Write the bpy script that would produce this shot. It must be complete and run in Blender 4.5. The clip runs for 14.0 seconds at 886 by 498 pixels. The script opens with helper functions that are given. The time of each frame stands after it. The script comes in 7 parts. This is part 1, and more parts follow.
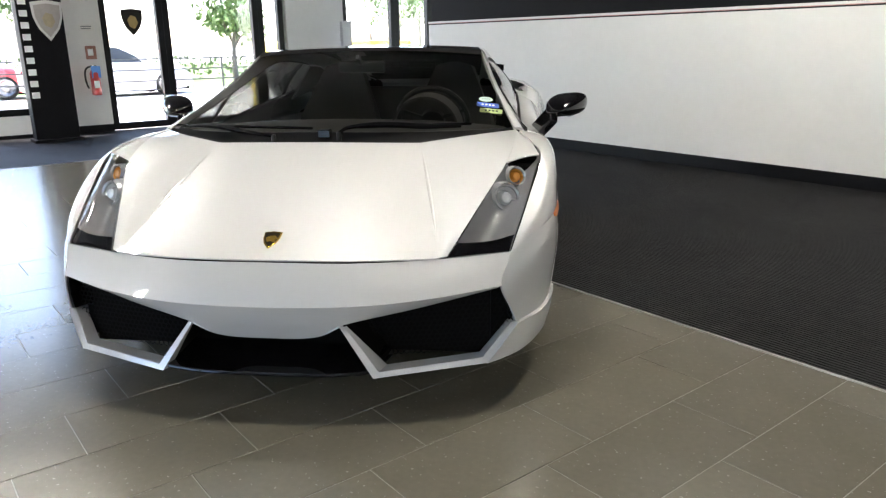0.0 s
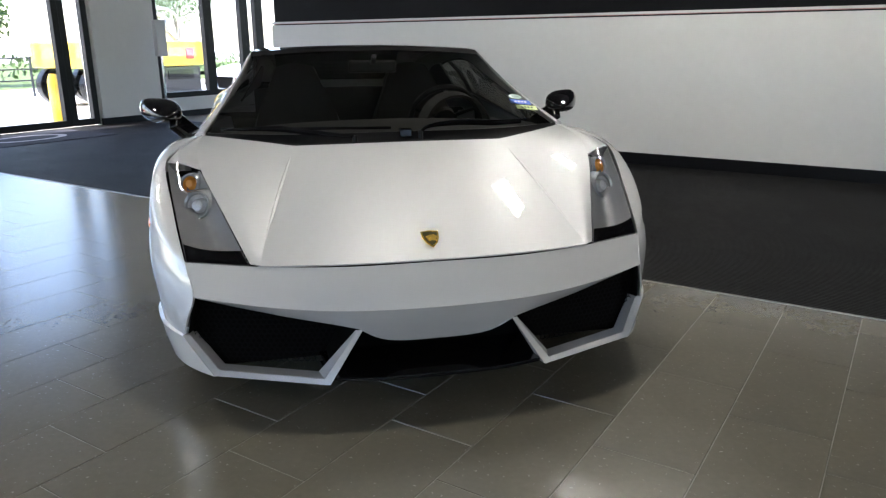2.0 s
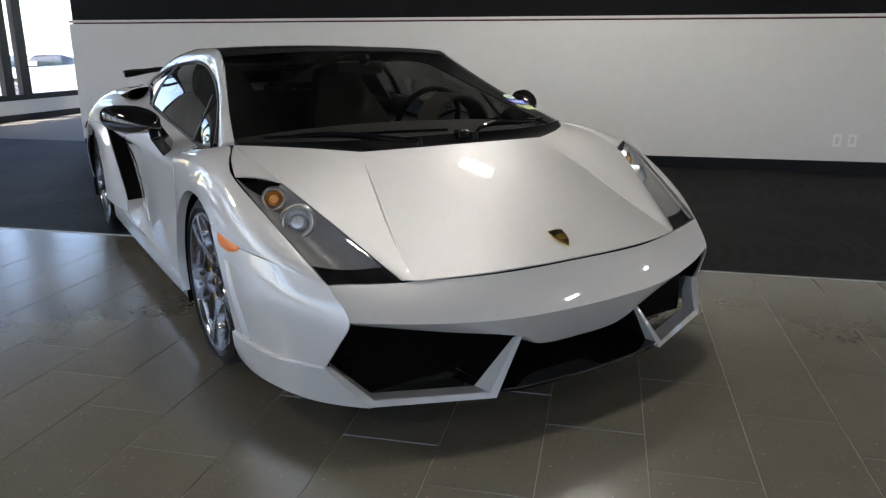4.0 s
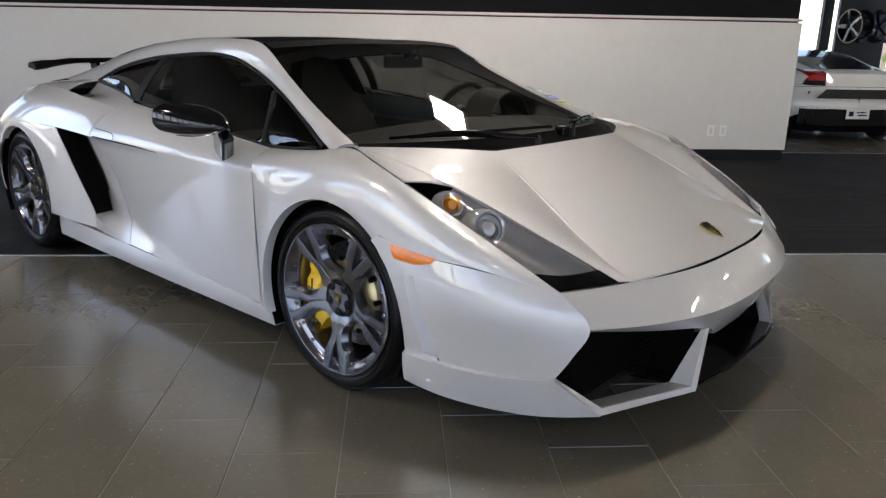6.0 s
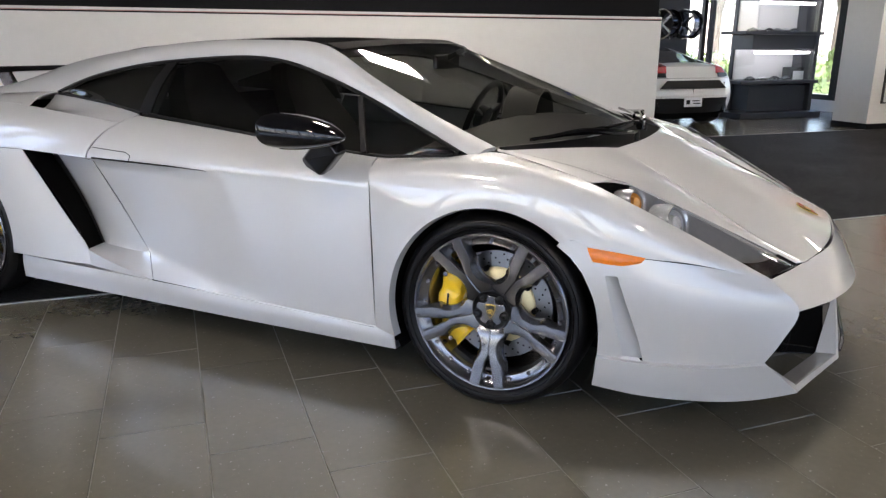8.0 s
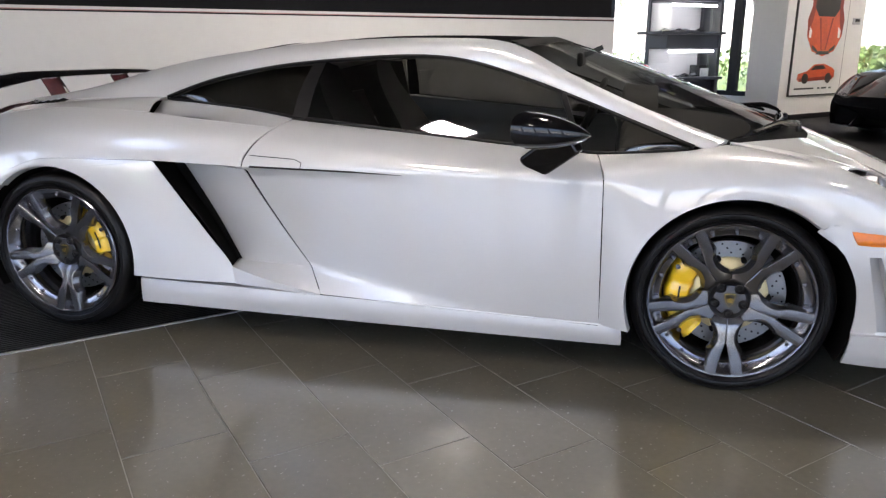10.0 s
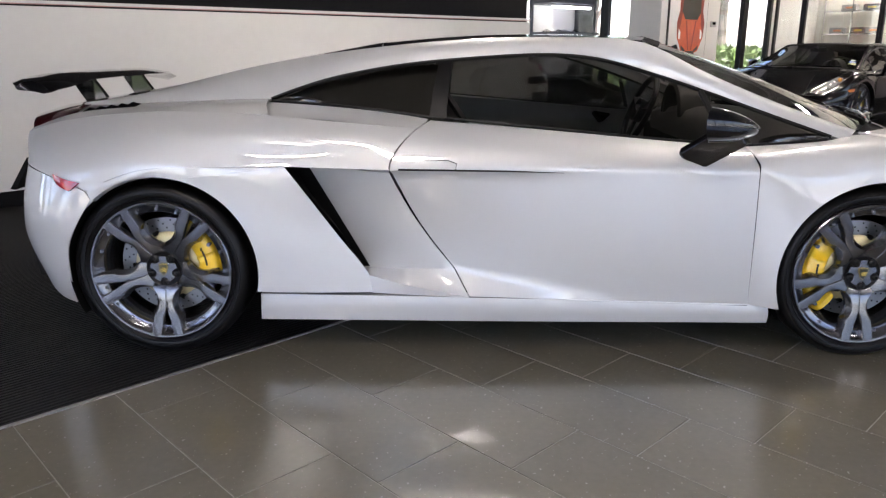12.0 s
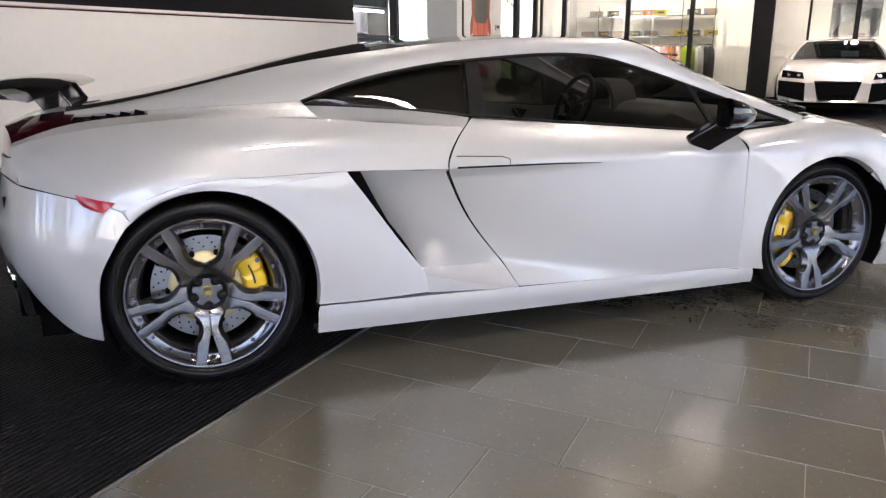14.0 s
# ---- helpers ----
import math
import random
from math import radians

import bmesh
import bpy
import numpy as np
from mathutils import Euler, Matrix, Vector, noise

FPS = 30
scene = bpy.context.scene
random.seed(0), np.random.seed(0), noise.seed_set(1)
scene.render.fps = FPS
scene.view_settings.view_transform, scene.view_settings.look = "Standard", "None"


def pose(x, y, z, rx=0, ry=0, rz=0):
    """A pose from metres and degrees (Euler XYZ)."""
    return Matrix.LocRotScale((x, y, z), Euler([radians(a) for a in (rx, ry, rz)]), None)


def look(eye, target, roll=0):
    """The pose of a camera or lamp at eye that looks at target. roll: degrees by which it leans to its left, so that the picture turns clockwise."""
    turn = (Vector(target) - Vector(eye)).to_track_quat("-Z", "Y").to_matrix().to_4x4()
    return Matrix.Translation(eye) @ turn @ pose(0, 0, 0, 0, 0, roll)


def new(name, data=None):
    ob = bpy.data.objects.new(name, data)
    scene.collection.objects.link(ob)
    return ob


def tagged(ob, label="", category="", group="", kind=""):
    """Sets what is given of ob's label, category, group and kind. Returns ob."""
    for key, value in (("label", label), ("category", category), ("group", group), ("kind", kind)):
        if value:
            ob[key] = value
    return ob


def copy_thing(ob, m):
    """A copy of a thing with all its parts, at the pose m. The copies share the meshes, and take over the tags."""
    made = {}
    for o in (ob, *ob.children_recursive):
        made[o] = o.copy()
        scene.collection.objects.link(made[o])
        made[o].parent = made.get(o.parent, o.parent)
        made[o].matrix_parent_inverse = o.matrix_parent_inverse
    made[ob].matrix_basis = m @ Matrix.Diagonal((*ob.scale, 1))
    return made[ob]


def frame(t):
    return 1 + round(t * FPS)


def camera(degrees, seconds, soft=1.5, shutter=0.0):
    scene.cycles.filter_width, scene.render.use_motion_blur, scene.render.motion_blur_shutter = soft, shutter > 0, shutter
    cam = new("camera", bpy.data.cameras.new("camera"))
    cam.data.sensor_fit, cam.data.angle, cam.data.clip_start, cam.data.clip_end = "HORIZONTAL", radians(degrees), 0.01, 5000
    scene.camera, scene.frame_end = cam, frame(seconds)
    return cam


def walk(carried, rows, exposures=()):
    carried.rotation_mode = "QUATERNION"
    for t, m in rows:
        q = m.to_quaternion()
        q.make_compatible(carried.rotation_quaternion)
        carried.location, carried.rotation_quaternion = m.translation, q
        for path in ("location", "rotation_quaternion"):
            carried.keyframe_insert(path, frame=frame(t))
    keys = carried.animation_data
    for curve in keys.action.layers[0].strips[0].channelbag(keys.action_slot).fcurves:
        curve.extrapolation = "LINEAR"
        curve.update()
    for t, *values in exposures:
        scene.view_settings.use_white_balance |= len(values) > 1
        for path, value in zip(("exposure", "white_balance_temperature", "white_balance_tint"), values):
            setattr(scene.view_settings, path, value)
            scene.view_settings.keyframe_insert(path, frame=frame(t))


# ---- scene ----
cam = camera(62.66, 14.0, soft=1.3)
PATH = [
    (0, 4.4130, 0.8418, 1.1757, 96.836, -15.818, -0.803),
    (0.5, 4.4568, 0.5309, 1.1727, 92.948, -15.717, -0.750),
    (1, 4.4845, 0.2130, 1.1781, 88.237, -15.817, -0.873),
    (1.5, 4.4722, -0.1214, 1.1800, 82.949, -15.917, -0.617),
    (2, 4.4360, -0.4487, 1.1761, 77.833, -15.828, -0.406),
    (2.5, 4.3558, -0.7619, 1.1679, 72.827, -15.642, -0.305),
    (2.7, 4.3126, -0.8789, 1.1662, 70.885, -15.582, -0.381),
    (4.8, 3.5988, -1.9311, 1.1589, 50.072, -15.772, 0.757),
    (5, 3.5155, -2.0154, 1.1612, 48.445, -15.851, 0.948),
    (5.5, 3.2875, -2.2132, 1.1540, 44.813, -15.874, 1.144),
    (6, 3.0511, -2.4002, 1.1474, 40.994, -15.807, 1.025),
    (6.5, 2.8037, -2.5678, 1.1419, 36.688, -15.717, 0.839),
    (7, 2.5482, -2.7052, 1.1372, 32.357, -15.745, 0.873),
    (7.2, 2.4514, -2.7583, 1.1367, 30.732, -15.717, 0.734),
    (9.3, 1.3415, -3.1752, 1.1096, 17.090, -15.386, -0.315),
    (9.5, 1.2209, -3.2177, 1.1085, 16.098, -15.364, -0.321),
    (10, 0.9292, -3.2938, 1.1135, 14.288, -15.427, -0.279),
    (10.2, 0.8212, -3.3325, 1.1123, 13.651, -15.498, -0.072),
    (10.5, 0.6397, -3.3545, 1.1087, 12.427, -15.364, -0.260),
    (11, 0.3569, -3.3988, 1.1132, 9.714, -15.468, -0.235),
    (11.5, 0.0800, -3.4314, 1.1158, 5.850, -15.530, -0.225),
    (12, -0.1941, -3.4463, 1.1143, 1.138, -15.487, -0.172),
    (12.5, -0.4461, -3.4421, 1.1169, -3.402, -15.500, -0.084),
    (13, -0.7202, -3.4192, 1.1155, -8.355, -15.484, -0.092),
    (13.5, -0.9957, -3.3855, 1.1089, -13.412, -15.334, -0.154),
    (14, -1.2581, -3.3394, 1.1083, -18.322, -15.360, -0.321),
]
EXPOSURES = [(0, 3.03, 6350, 18), (0.7, 2.86, 6250, 18), (1.5, 2.5, 6150, 18), (2.7, 2.25, 6100, 18), (5, 2.1, 6450, 23), (6.4, 2.44, 6550, 24), (7, 2.5, 6560, 24), (9.5, 2.62, 6500, 26), (11.5, 2.54, 6480, 27), (14, 2.66, 6620, 28)]
walk(cam, [(t, pose(x, y, z, 90 + pitch, 0, yaw) @ pose(0, 0, 0, 0, 0, roll)) for t, x, y, z, yaw, pitch, roll in PATH], EXPOSURES)

# ---- daylight and exposure ----
world = bpy.data.worlds.new("daylight")
scene.world = world
world.use_nodes = True
sky = world.node_tree.nodes.new("ShaderNodeTexSky")
sky.sky_type, sky.sun_disc = "NISHITA", False
sky.sun_elevation, sky.sun_rotation = radians(58), radians(200)
world.node_tree.links.new(sky.outputs[0], world.node_tree.nodes["Background"].inputs["Color"])
world.node_tree.nodes["Background"].inputs["Strength"].default_value = 0.15
sun = new("sun", bpy.data.lights.new("sun", "SUN"))
sun.data.energy, sun.data.angle, sun.data.color = 5.0, radians(0.6), (1.0, 0.95, 0.88)
sun.matrix_basis = look((0, 0, 30), (math.sin(radians(20)) * -10 + 0, 10, 10))

# ---- mesh tools ----
import itertools

ROOM = pose(0, 0, 0, 0, 0, 45)          # the room's axes: u along the long wall, w towards it


def spline(pts, n):
    """A smooth curve through pts, as n points even in length."""
    p = np.array(pts, float)
    if len(p) == 2:
        return p[0] + np.linspace(0, 1, n)[:, None] * (p[1] - p[0])
    d = np.r_[0, np.cumsum(np.maximum(np.linalg.norm(np.diff(p, axis=0), axis=1), 1e-6) ** 0.75)]
    m = np.empty_like(p)
    m[1:-1] = (p[2:] - p[:-2]) / (d[2:] - d[:-2])[:, None]
    m[0], m[-1] = (p[1] - p[0]) / (d[1] - d[0]) * 1.5 - m[1] * 0.5, (p[-1] - p[-2]) / (d[-1] - d[-2]) * 1.5 - m[-2] * 0.5

    def at(s):
        i = np.clip(np.searchsorted(d, s, "right") - 1, 0, len(d) - 2)
        h = (d[i + 1] - d[i])[:, None]
        x = ((s - d[i]) / (d[i + 1] - d[i]))[:, None]
        return ((2 * x**3 - 3 * x**2 + 1) * p[i] + (x**3 - 2 * x**2 + x) * h * m[i]
                + (3 * x**2 - 2 * x**3) * p[i + 1] + (x**3 - x**2) * h * m[i + 1])
    fine = np.linspace(0, d[-1], 240)
    q = at(fine)
    run = np.r_[0, np.cumsum(np.linalg.norm(np.diff(q, axis=0), axis=1))]
    return at(np.interp(np.linspace(0, run[-1], n), run, fine))


def loft(rails, nu, nv, gap=0.0):
    """A grid of points over a smooth surface through the rails; gap: how far it stays inside its outline."""
    big = max(nu, 24)
    rows = np.stack([spline(r, big) for r in rails])
    cols = np.stack([spline(rows[:, i], max(nv, 16)) for i in range(big)], 1)
    if gap:
        lu = np.linalg.norm(np.diff(cols, axis=1), axis=2).sum(1).mean()
        lv = np.linalg.norm(np.diff(cols, axis=0), axis=2).sum(0).mean()
        gu, gv = min(gap / lu, 0.2), min(gap / lv, 0.2)
    else:
        gu = gv = 0
    su = np.linspace(gu, 1 - gu, nu) * (cols.shape[1] - 1)
    sv = np.linspace(gv, 1 - gv, nv) * (cols.shape[0] - 1)
    i, j = np.minimum(su.astype(int), cols.shape[1] - 2), np.minimum(sv.astype(int), cols.shape[0] - 2)
    fu, fv = (su - i)[None, :, None], (sv - j)[:, None, None]
    a, b = cols[j][:, i], cols[j][:, i + 1]
    c, d = cols[j + 1][:, i], cols[j + 1][:, i + 1]
    return (a * (1 - fu) + b * fu) * (1 - fv) + (c * (1 - fu) + d * fu) * fv


class Shape:
    """Vertices and faces of one mesh in the making."""

    def __init__(self):
        self.v, self.f = [], []

    def put(self, verts, faces):
        k = len(self.v)
        self.v += [tuple(map(float, p)) for p in verts]
        self.f += [tuple(i + k for i in f) for f in faces]
        return self

    def grid(self, g, out=None, flip=False):
        """A grid of points as quads; out: a point that the surface faces away from."""
        nv, nu = g.shape[:2]
        f = [(j * nu + i, j * nu + i + 1, (j + 1) * nu + i + 1, (j + 1) * nu + i) for j in range(nv - 1) for i in range(nu - 1)]
        if out is not None:
            n = np.cross(g[1:, :-1] - g[:-1, :-1], g[:-1, 1:] - g[:-1, :-1])
            flip = ((-n) * (g[:-1, :-1] - np.array(out))).sum() < 0
        if flip:
            f = [q[::-1] for q in f]
        return self.put(g.reshape(-1, 3), f)

    def box(self, x0, x1, y0, y1, z0, z1):
        v = [(x, y, z) for x in (x0, x1) for y in (y0, y1) for z in (z0, z1)]
        return self.put(v, [(0, 1, 3, 2), (4, 6, 7, 5), (0, 4, 5, 1), (2, 3, 7, 6), (0, 2, 6, 4), (1, 5, 7, 3)])

    def bar(self, a, b, w, h, up=(0, 0, 1)):
        """A straight bar from a to b, w wide and h high."""
        a, b = Vector(a), Vector(b)
        d = (b - a).normalized()
        s = d.cross(Vector(up))
        s = (s if s.length > 1e-4 else d.cross(Vector((1, 0, 0)))).normalized()
        t = s.cross(d)
        v = [p + s * i * w / 2 + t * j * h / 2 for p in (a, b) for i, j in ((-1, -1), (1, -1), (1, 1), (-1, 1))]
        return self.put(v, [(0, 1, 2, 3), (7, 6, 5, 4), (0, 4, 5, 1), (1, 5, 6, 2), (2, 6, 7, 3), (3, 7, 4, 0)])

    def tube(self, path, r, n=8, closed=False):
        p = [Vector(q) for q in path]
        rings = []
        side = None
        for i, q in enumerate(p):
            d = (p[(i + 1) % len(p)] - p[i - 1]) if closed else (p[min(i + 1, len(p) - 1)] - p[max(i - 1, 0)])
            d.normalize()
            s = d.cross(Vector((0, 0, 1)) if abs(d.z) < 0.95 else Vector((1, 0, 0))).normalized()
            if side is not None and s.dot(side) < 0:
                s = -s
            side = s
            t = d.cross(s)
            rr = r[i] if isinstance(r, (list, tuple)) else r
            rings.append([q + (s * math.cos(a) + t * math.sin(a)) * rr for a in np.linspace(0, 2 * math.pi, n, endpoint=False)])
        m = len(p)
        f = [(i % m * n + j, (i + 1) % m * n + j, (i + 1) % m * n + (j + 1) % n, i % m * n + (j + 1) % n) for i in range(m if closed else m - 1) for j in range(n)]
        if not closed:
            f += [tuple(range(n)), tuple(range((m - 1) * n, m * n))[::-1]]
        return self.put([q for ring in rings for q in ring], f)

    def turned(self, profile, n=48, m=None, cap=False, a0=0.0, a1=2 * math.pi):
        """A profile of (radius, height) turned about the y axis."""
        full = abs(a1 - a0) > 6.28
        ang = np.linspace(a0, a1, n, endpoint=not full)
        v = [(r * math.cos(a), h, r * math.sin(a)) for a in ang for r, h in profile]
        k = len(profile)
        f = [(i % n * k + j, i % n * k + j + 1, (i + 1) % n * k + j + 1, (i + 1) % n * k + j) for i in range(n if full else n - 1) for j in range(k - 1)]
        if cap:
            f.append(tuple(i * k + k - 1 for i in range(n)))
        if m is not None:
            v = [tuple(m @ Vector(p)) for p in v]
        return self.put(v, f)

    def prism(self, poly, h, m=None):
        """A flat outline in x, y raised from 0 to h, laid by m."""
        n = len(poly)
        v = [(x, y, z) for z in (0, h) for x, y in poly]
        if m is not None:
            v = [tuple(m @ Vector(p)) for p in v]
        f = [tuple(range(n))[::-1], tuple(range(n, 2 * n))] + [(i, (i + 1) % n, (i + 1) % n + n, i + n) for i in range(n)]
        return self.put(v, f)

    def mirrored(self):
        """The same shape on the other side of the y = 0 plane, added to it."""
        k = len(self.v)
        self.v += [(x, -y, z) for x, y, z in self.v]
        self.f += [tuple(i + k for i in f)[::-1] for f in self.f]
        return self

    def side(self, s):
        """The shape with its y multiplied by s (1 or -1)."""
        o = Shape()
        o.v, o.f = [(x, y * s, z) for x, y, z in self.v], [f if s > 0 else f[::-1] for f in self.f]
        return o

    def mesh(self, name, sharp=40, merge=True, thick=0.0, blend=0.0):
        """The mesh; thick: a sheet gets that thickness inwards; blend: slopes of neighbouring sheets flow together over it."""
        me = bpy.data.meshes.new(name)
        me.from_pydata(self.v, [], self.f)
        outer = None
        if merge:
            bm = bmesh.new()
            bm.from_mesh(me)
            bmesh.ops.remove_doubles(bm, verts=bm.verts, dist=1e-5)
            if thick:
                bm.normal_update()
                front = list(bm.faces)
                outer = len(front)
                rims = [(e, e.link_loops[0]) for e in bm.edges if len(e.link_faces) == 1]
                twin = {v: bm.verts.new(v.co - v.normal * thick) for v in list(bm.verts)}
                for f in front:
                    bm.faces.new([twin[v] for v in reversed(f.verts)])
                for e, lp in rims:
                    p, q = lp.vert, lp.link_loop_next.vert
                    bm.faces.new((q, p, twin[p], twin[q]))
            bm.to_mesh(me)
            bm.free()
        me.validate()
        me.shade_smooth()
        me.set_sharp_from_angle(angle=radians(sharp))
        if blend and outer:
            soften(me, outer, blend)
        return me


def soften(me, outer, reach):
    """Lets the shading of the first faces flow over small breaks of slope within reach."""
    loops = [c.vector.copy() for c in me.corner_normals]
    cells, n = {}, {}
    for f in me.polygons[:outer]:
        for v in f.vertices:
            n[v] = n.get(v, Vector()) + f.normal * f.area
    for v in n:
        n[v].normalize()
        c = me.vertices[v].co
        cells.setdefault((int(c.x // reach), int(c.y // reach), int(c.z // reach)), []).append(v)
    smooth = {}
    for v in n:
        c, total = me.vertices[v].co, Vector()
        k = (int(c.x // reach), int(c.y // reach), int(c.z // reach))
        for d in itertools.product((-1, 0, 1), repeat=3):
            for o in cells.get((k[0] + d[0], k[1] + d[1], k[2] + d[2]), ()):
                far = (me.vertices[o].co - c).length
                if far < reach and n[o].dot(n[v]) > 0.75:
                    total += n[o] * (1 - far / reach)
        smooth[v] = total.normalized()
    for f in me.polygons[:outer]:
        for i in f.loop_indices:
            v = me.loops[i].vertex_index
            if f.normal.dot(smooth[v]) > 0.75:
                loops[i] = smooth[v]
    me.normals_split_custom_set([tuple(x) for x in loops])


def part(name, shape, material, parent=None, label="", thick=0.0, bevel=0.0, sharp=40, blend=0.0):
    """One mesh object from a shape, under its thing."""
    ob = new(name, shape.mesh(name, sharp, True, thick, blend))
    ob.data.materials.append(material)
    if parent is not None:
        ob.parent = parent
    if bevel:
        m = ob.modifiers.new("soft_edges", "BEVEL")
        m.width, m.segments, m.limit_method, m.angle_limit = bevel, 2, "ANGLE", radians(40)
        m.harden_normals = True
    if label:
        ob["label"] = label
    return ob


def thing(name, m, label, category, group="", kind=""):
    """An Empty at a thing's base, for its parts."""
    ob = new(name)
    ob.matrix_basis = m
    return tagged(ob, label, category, group, kind)


def boxes(*rows):
    s = Shape()
    for r in rows:
        s.box(*r)
    return s

# ---- materials ----
def material(name, colour, rough=0.5, metal=0.0, coat=0.0, vary=0.0, scale=8.0, bump=0.0, bump_scale=60.0, rough_vary=0.0,
             emit=None, power=0.0, second=None, coat_rough=0.03, per_object=0.0, aniso=None, ior=1.5):
    """A surface with colour varied at two scales, relief and uneven gloss."""
    mat = bpy.data.materials.new(name)
    mat.use_nodes = True
    nt = mat.node_tree
    b = nt.nodes["Principled BSDF"]
    b.inputs["Base Color"].default_value = (*colour, 1)
    b.inputs["Roughness"].default_value, b.inputs["Metallic"].default_value = rough, metal
    b.inputs["Coat Weight"].default_value, b.inputs["Coat Roughness"].default_value = coat, coat_rough
    b.inputs["IOR"].default_value = ior
    co = nt.nodes.new("ShaderNodeTexCoord")
    if vary or rough_vary:
        big, small, mix = nt.nodes.new("ShaderNodeTexNoise"), nt.nodes.new("ShaderNodeTexNoise"), nt.nodes.new("ShaderNodeMath")
        big.inputs["Scale"].default_value, small.inputs["Scale"].default_value = scale, scale * 9
        big.inputs["Detail"].default_value = small.inputs["Detail"].default_value = 4
        for n in (big, small):
            nt.links.new(co.outputs["Object"], n.inputs["Vector"])
        mix.operation = "MULTIPLY_ADD"
        mix.inputs[1].default_value = 0.5
        half = nt.nodes.new("ShaderNodeMath")
        half.operation, half.inputs[1].default_value = "MULTIPLY", 0.5
        nt.links.new(big.outputs["Fac"], mix.inputs[0])
        nt.links.new(small.outputs["Fac"], half.inputs[0])
        nt.links.new(half.outputs[0], mix.inputs[2])
        if vary:
            ramp = nt.nodes.new("ShaderNodeValToRGB")
            e = ramp.color_ramp.elements
            e[0].position, e[1].position = 0.32, 0.68
            lo = second or tuple(c * (1 - vary) for c in colour)
            e[0].color, e[1].color = (*lo, 1), (*(min(1, c * (1 + vary * 0.6)) for c in colour), 1)
            nt.links.new(mix.outputs[0], ramp.inputs[0])
            out = ramp.outputs["Color"]
            if per_object:
                info, hsv, mp = nt.nodes.new("ShaderNodeObjectInfo"), nt.nodes.new("ShaderNodeHueSaturation"), nt.nodes.new("ShaderNodeMapRange")
                mp.inputs["To Min"].default_value, mp.inputs["To Max"].default_value = 1 - per_object, 1 + per_object
                nt.links.new(info.outputs["Random"], mp.inputs["Value"])
                nt.links.new(mp.outputs[0], hsv.inputs["Value"])
                nt.links.new(out, hsv.inputs["Color"])
                out = hsv.outputs["Color"]
            nt.links.new(out, b.inputs["Base Color"])
        if rough_vary:
            mr = nt.nodes.new("ShaderNodeMapRange")
            mr.inputs["To Min"].default_value, mr.inputs["To Max"].default_value = max(0, rough - rough_vary), rough + rough_vary
            mr.inputs["From Min"].default_value, mr.inputs["From Max"].default_value = 0.3, 0.7
            nt.links.new(mix.outputs[0], mr.inputs["Value"])
            nt.links.new(mr.outputs[0], b.inputs["Roughness"])
    if bump:
        n, bp = nt.nodes.new("ShaderNodeTexNoise"), nt.nodes.new("ShaderNodeBump")
        n.inputs["Scale"].default_value, n.inputs["Detail"].default_value = bump_scale, 5
        bp.inputs["Strength"].default_value, bp.inputs["Distance"].default_value = 1.0, bump
        nt.links.new(co.outputs["Object"], n.inputs["Vector"])
        nt.links.new(n.outputs["Fac"], bp.inputs["Height"])
        nt.links.new(bp.outputs["Normal"], b.inputs["Normal"])
    if emit:
        b.inputs["Emission Color"].default_value, b.inputs["Emission Strength"].default_value = (*emit, 1), power
    return mat


def glass(name, tint, gloss=1.0, rough=0.0, least=0.065):
    """A clear or tinted pane: what is behind it, dimmed, under a mirror-like sheen that grows at grazing angles."""
    mat = bpy.data.materials.new(name)
    mat.use_nodes = True
    nt = mat.node_tree
    nt.nodes.remove(nt.nodes["Principled BSDF"])
    t, g, mix, lw, pw, fr = (nt.nodes.new(k) for k in ("ShaderNodeBsdfTransparent", "ShaderNodeBsdfGlossy", "ShaderNodeMixShader", "ShaderNodeLayerWeight", "ShaderNodeMath", "ShaderNodeMath"))
    t.inputs["Color"].default_value = (*tint, 1)
    g.inputs["Roughness"].default_value, g.inputs["Color"].default_value = rough, (gloss, gloss, gloss, 1)
    lw.inputs["Blend"].default_value = 0.5
    pw.operation, pw.inputs[1].default_value = "POWER", 5.0
    fr.operation, fr.inputs[1].default_value, fr.inputs[2].default_value = "MULTIPLY_ADD", 0.93, least
    nt.links.new(lw.outputs["Facing"], pw.inputs[0])
    nt.links.new(pw.outputs[0], fr.inputs[0])
    nt.links.new(fr.outputs[0], mix.inputs[0])
    nt.links.new(t.outputs[0], mix.inputs[1])
    nt.links.new(g.outputs[0], mix.inputs[2])
    nt.links.new(mix.outputs[0], nt.nodes["Material Output"].inputs["Surface"])
    return mat


SILVER = material("silver_pearl_paint", (0.54, 0.541, 0.542), 0.47, 0.29, coat=1.0, vary=0.05, scale=500, coat_rough=0.008)
SILVER.node_tree.nodes["Principled BSDF"].inputs["Coat IOR"].default_value = 1.72
BLACK_GLOSS = material("black_gloss_paint", (0.004, 0.004, 0.005), 0.12, ior=1.15, coat=0.9, vary=0.1, scale=40)
BLACK_PLASTIC = material("black_plastic", (0.006, 0.006, 0.0065), 0.42, ior=1.32, vary=0.25, scale=20, bump=0.0004, bump_scale=300)
BLACK_CAVITY = material("black_underbody", (0.003, 0.003, 0.003), 0.8, ior=1.15, vary=0.2, scale=9)
RUBBER = material("tyre_rubber", (0.0045, 0.0045, 0.005), 0.36, ior=1.3, vary=0.3, scale=14, bump=0.0006, bump_scale=120, rough_vary=0.1)
GUNMETAL = material("gunmetal_alloy", (0.165, 0.166, 0.174), 0.2, 0.9, coat=0.35, vary=0.06, scale=60)
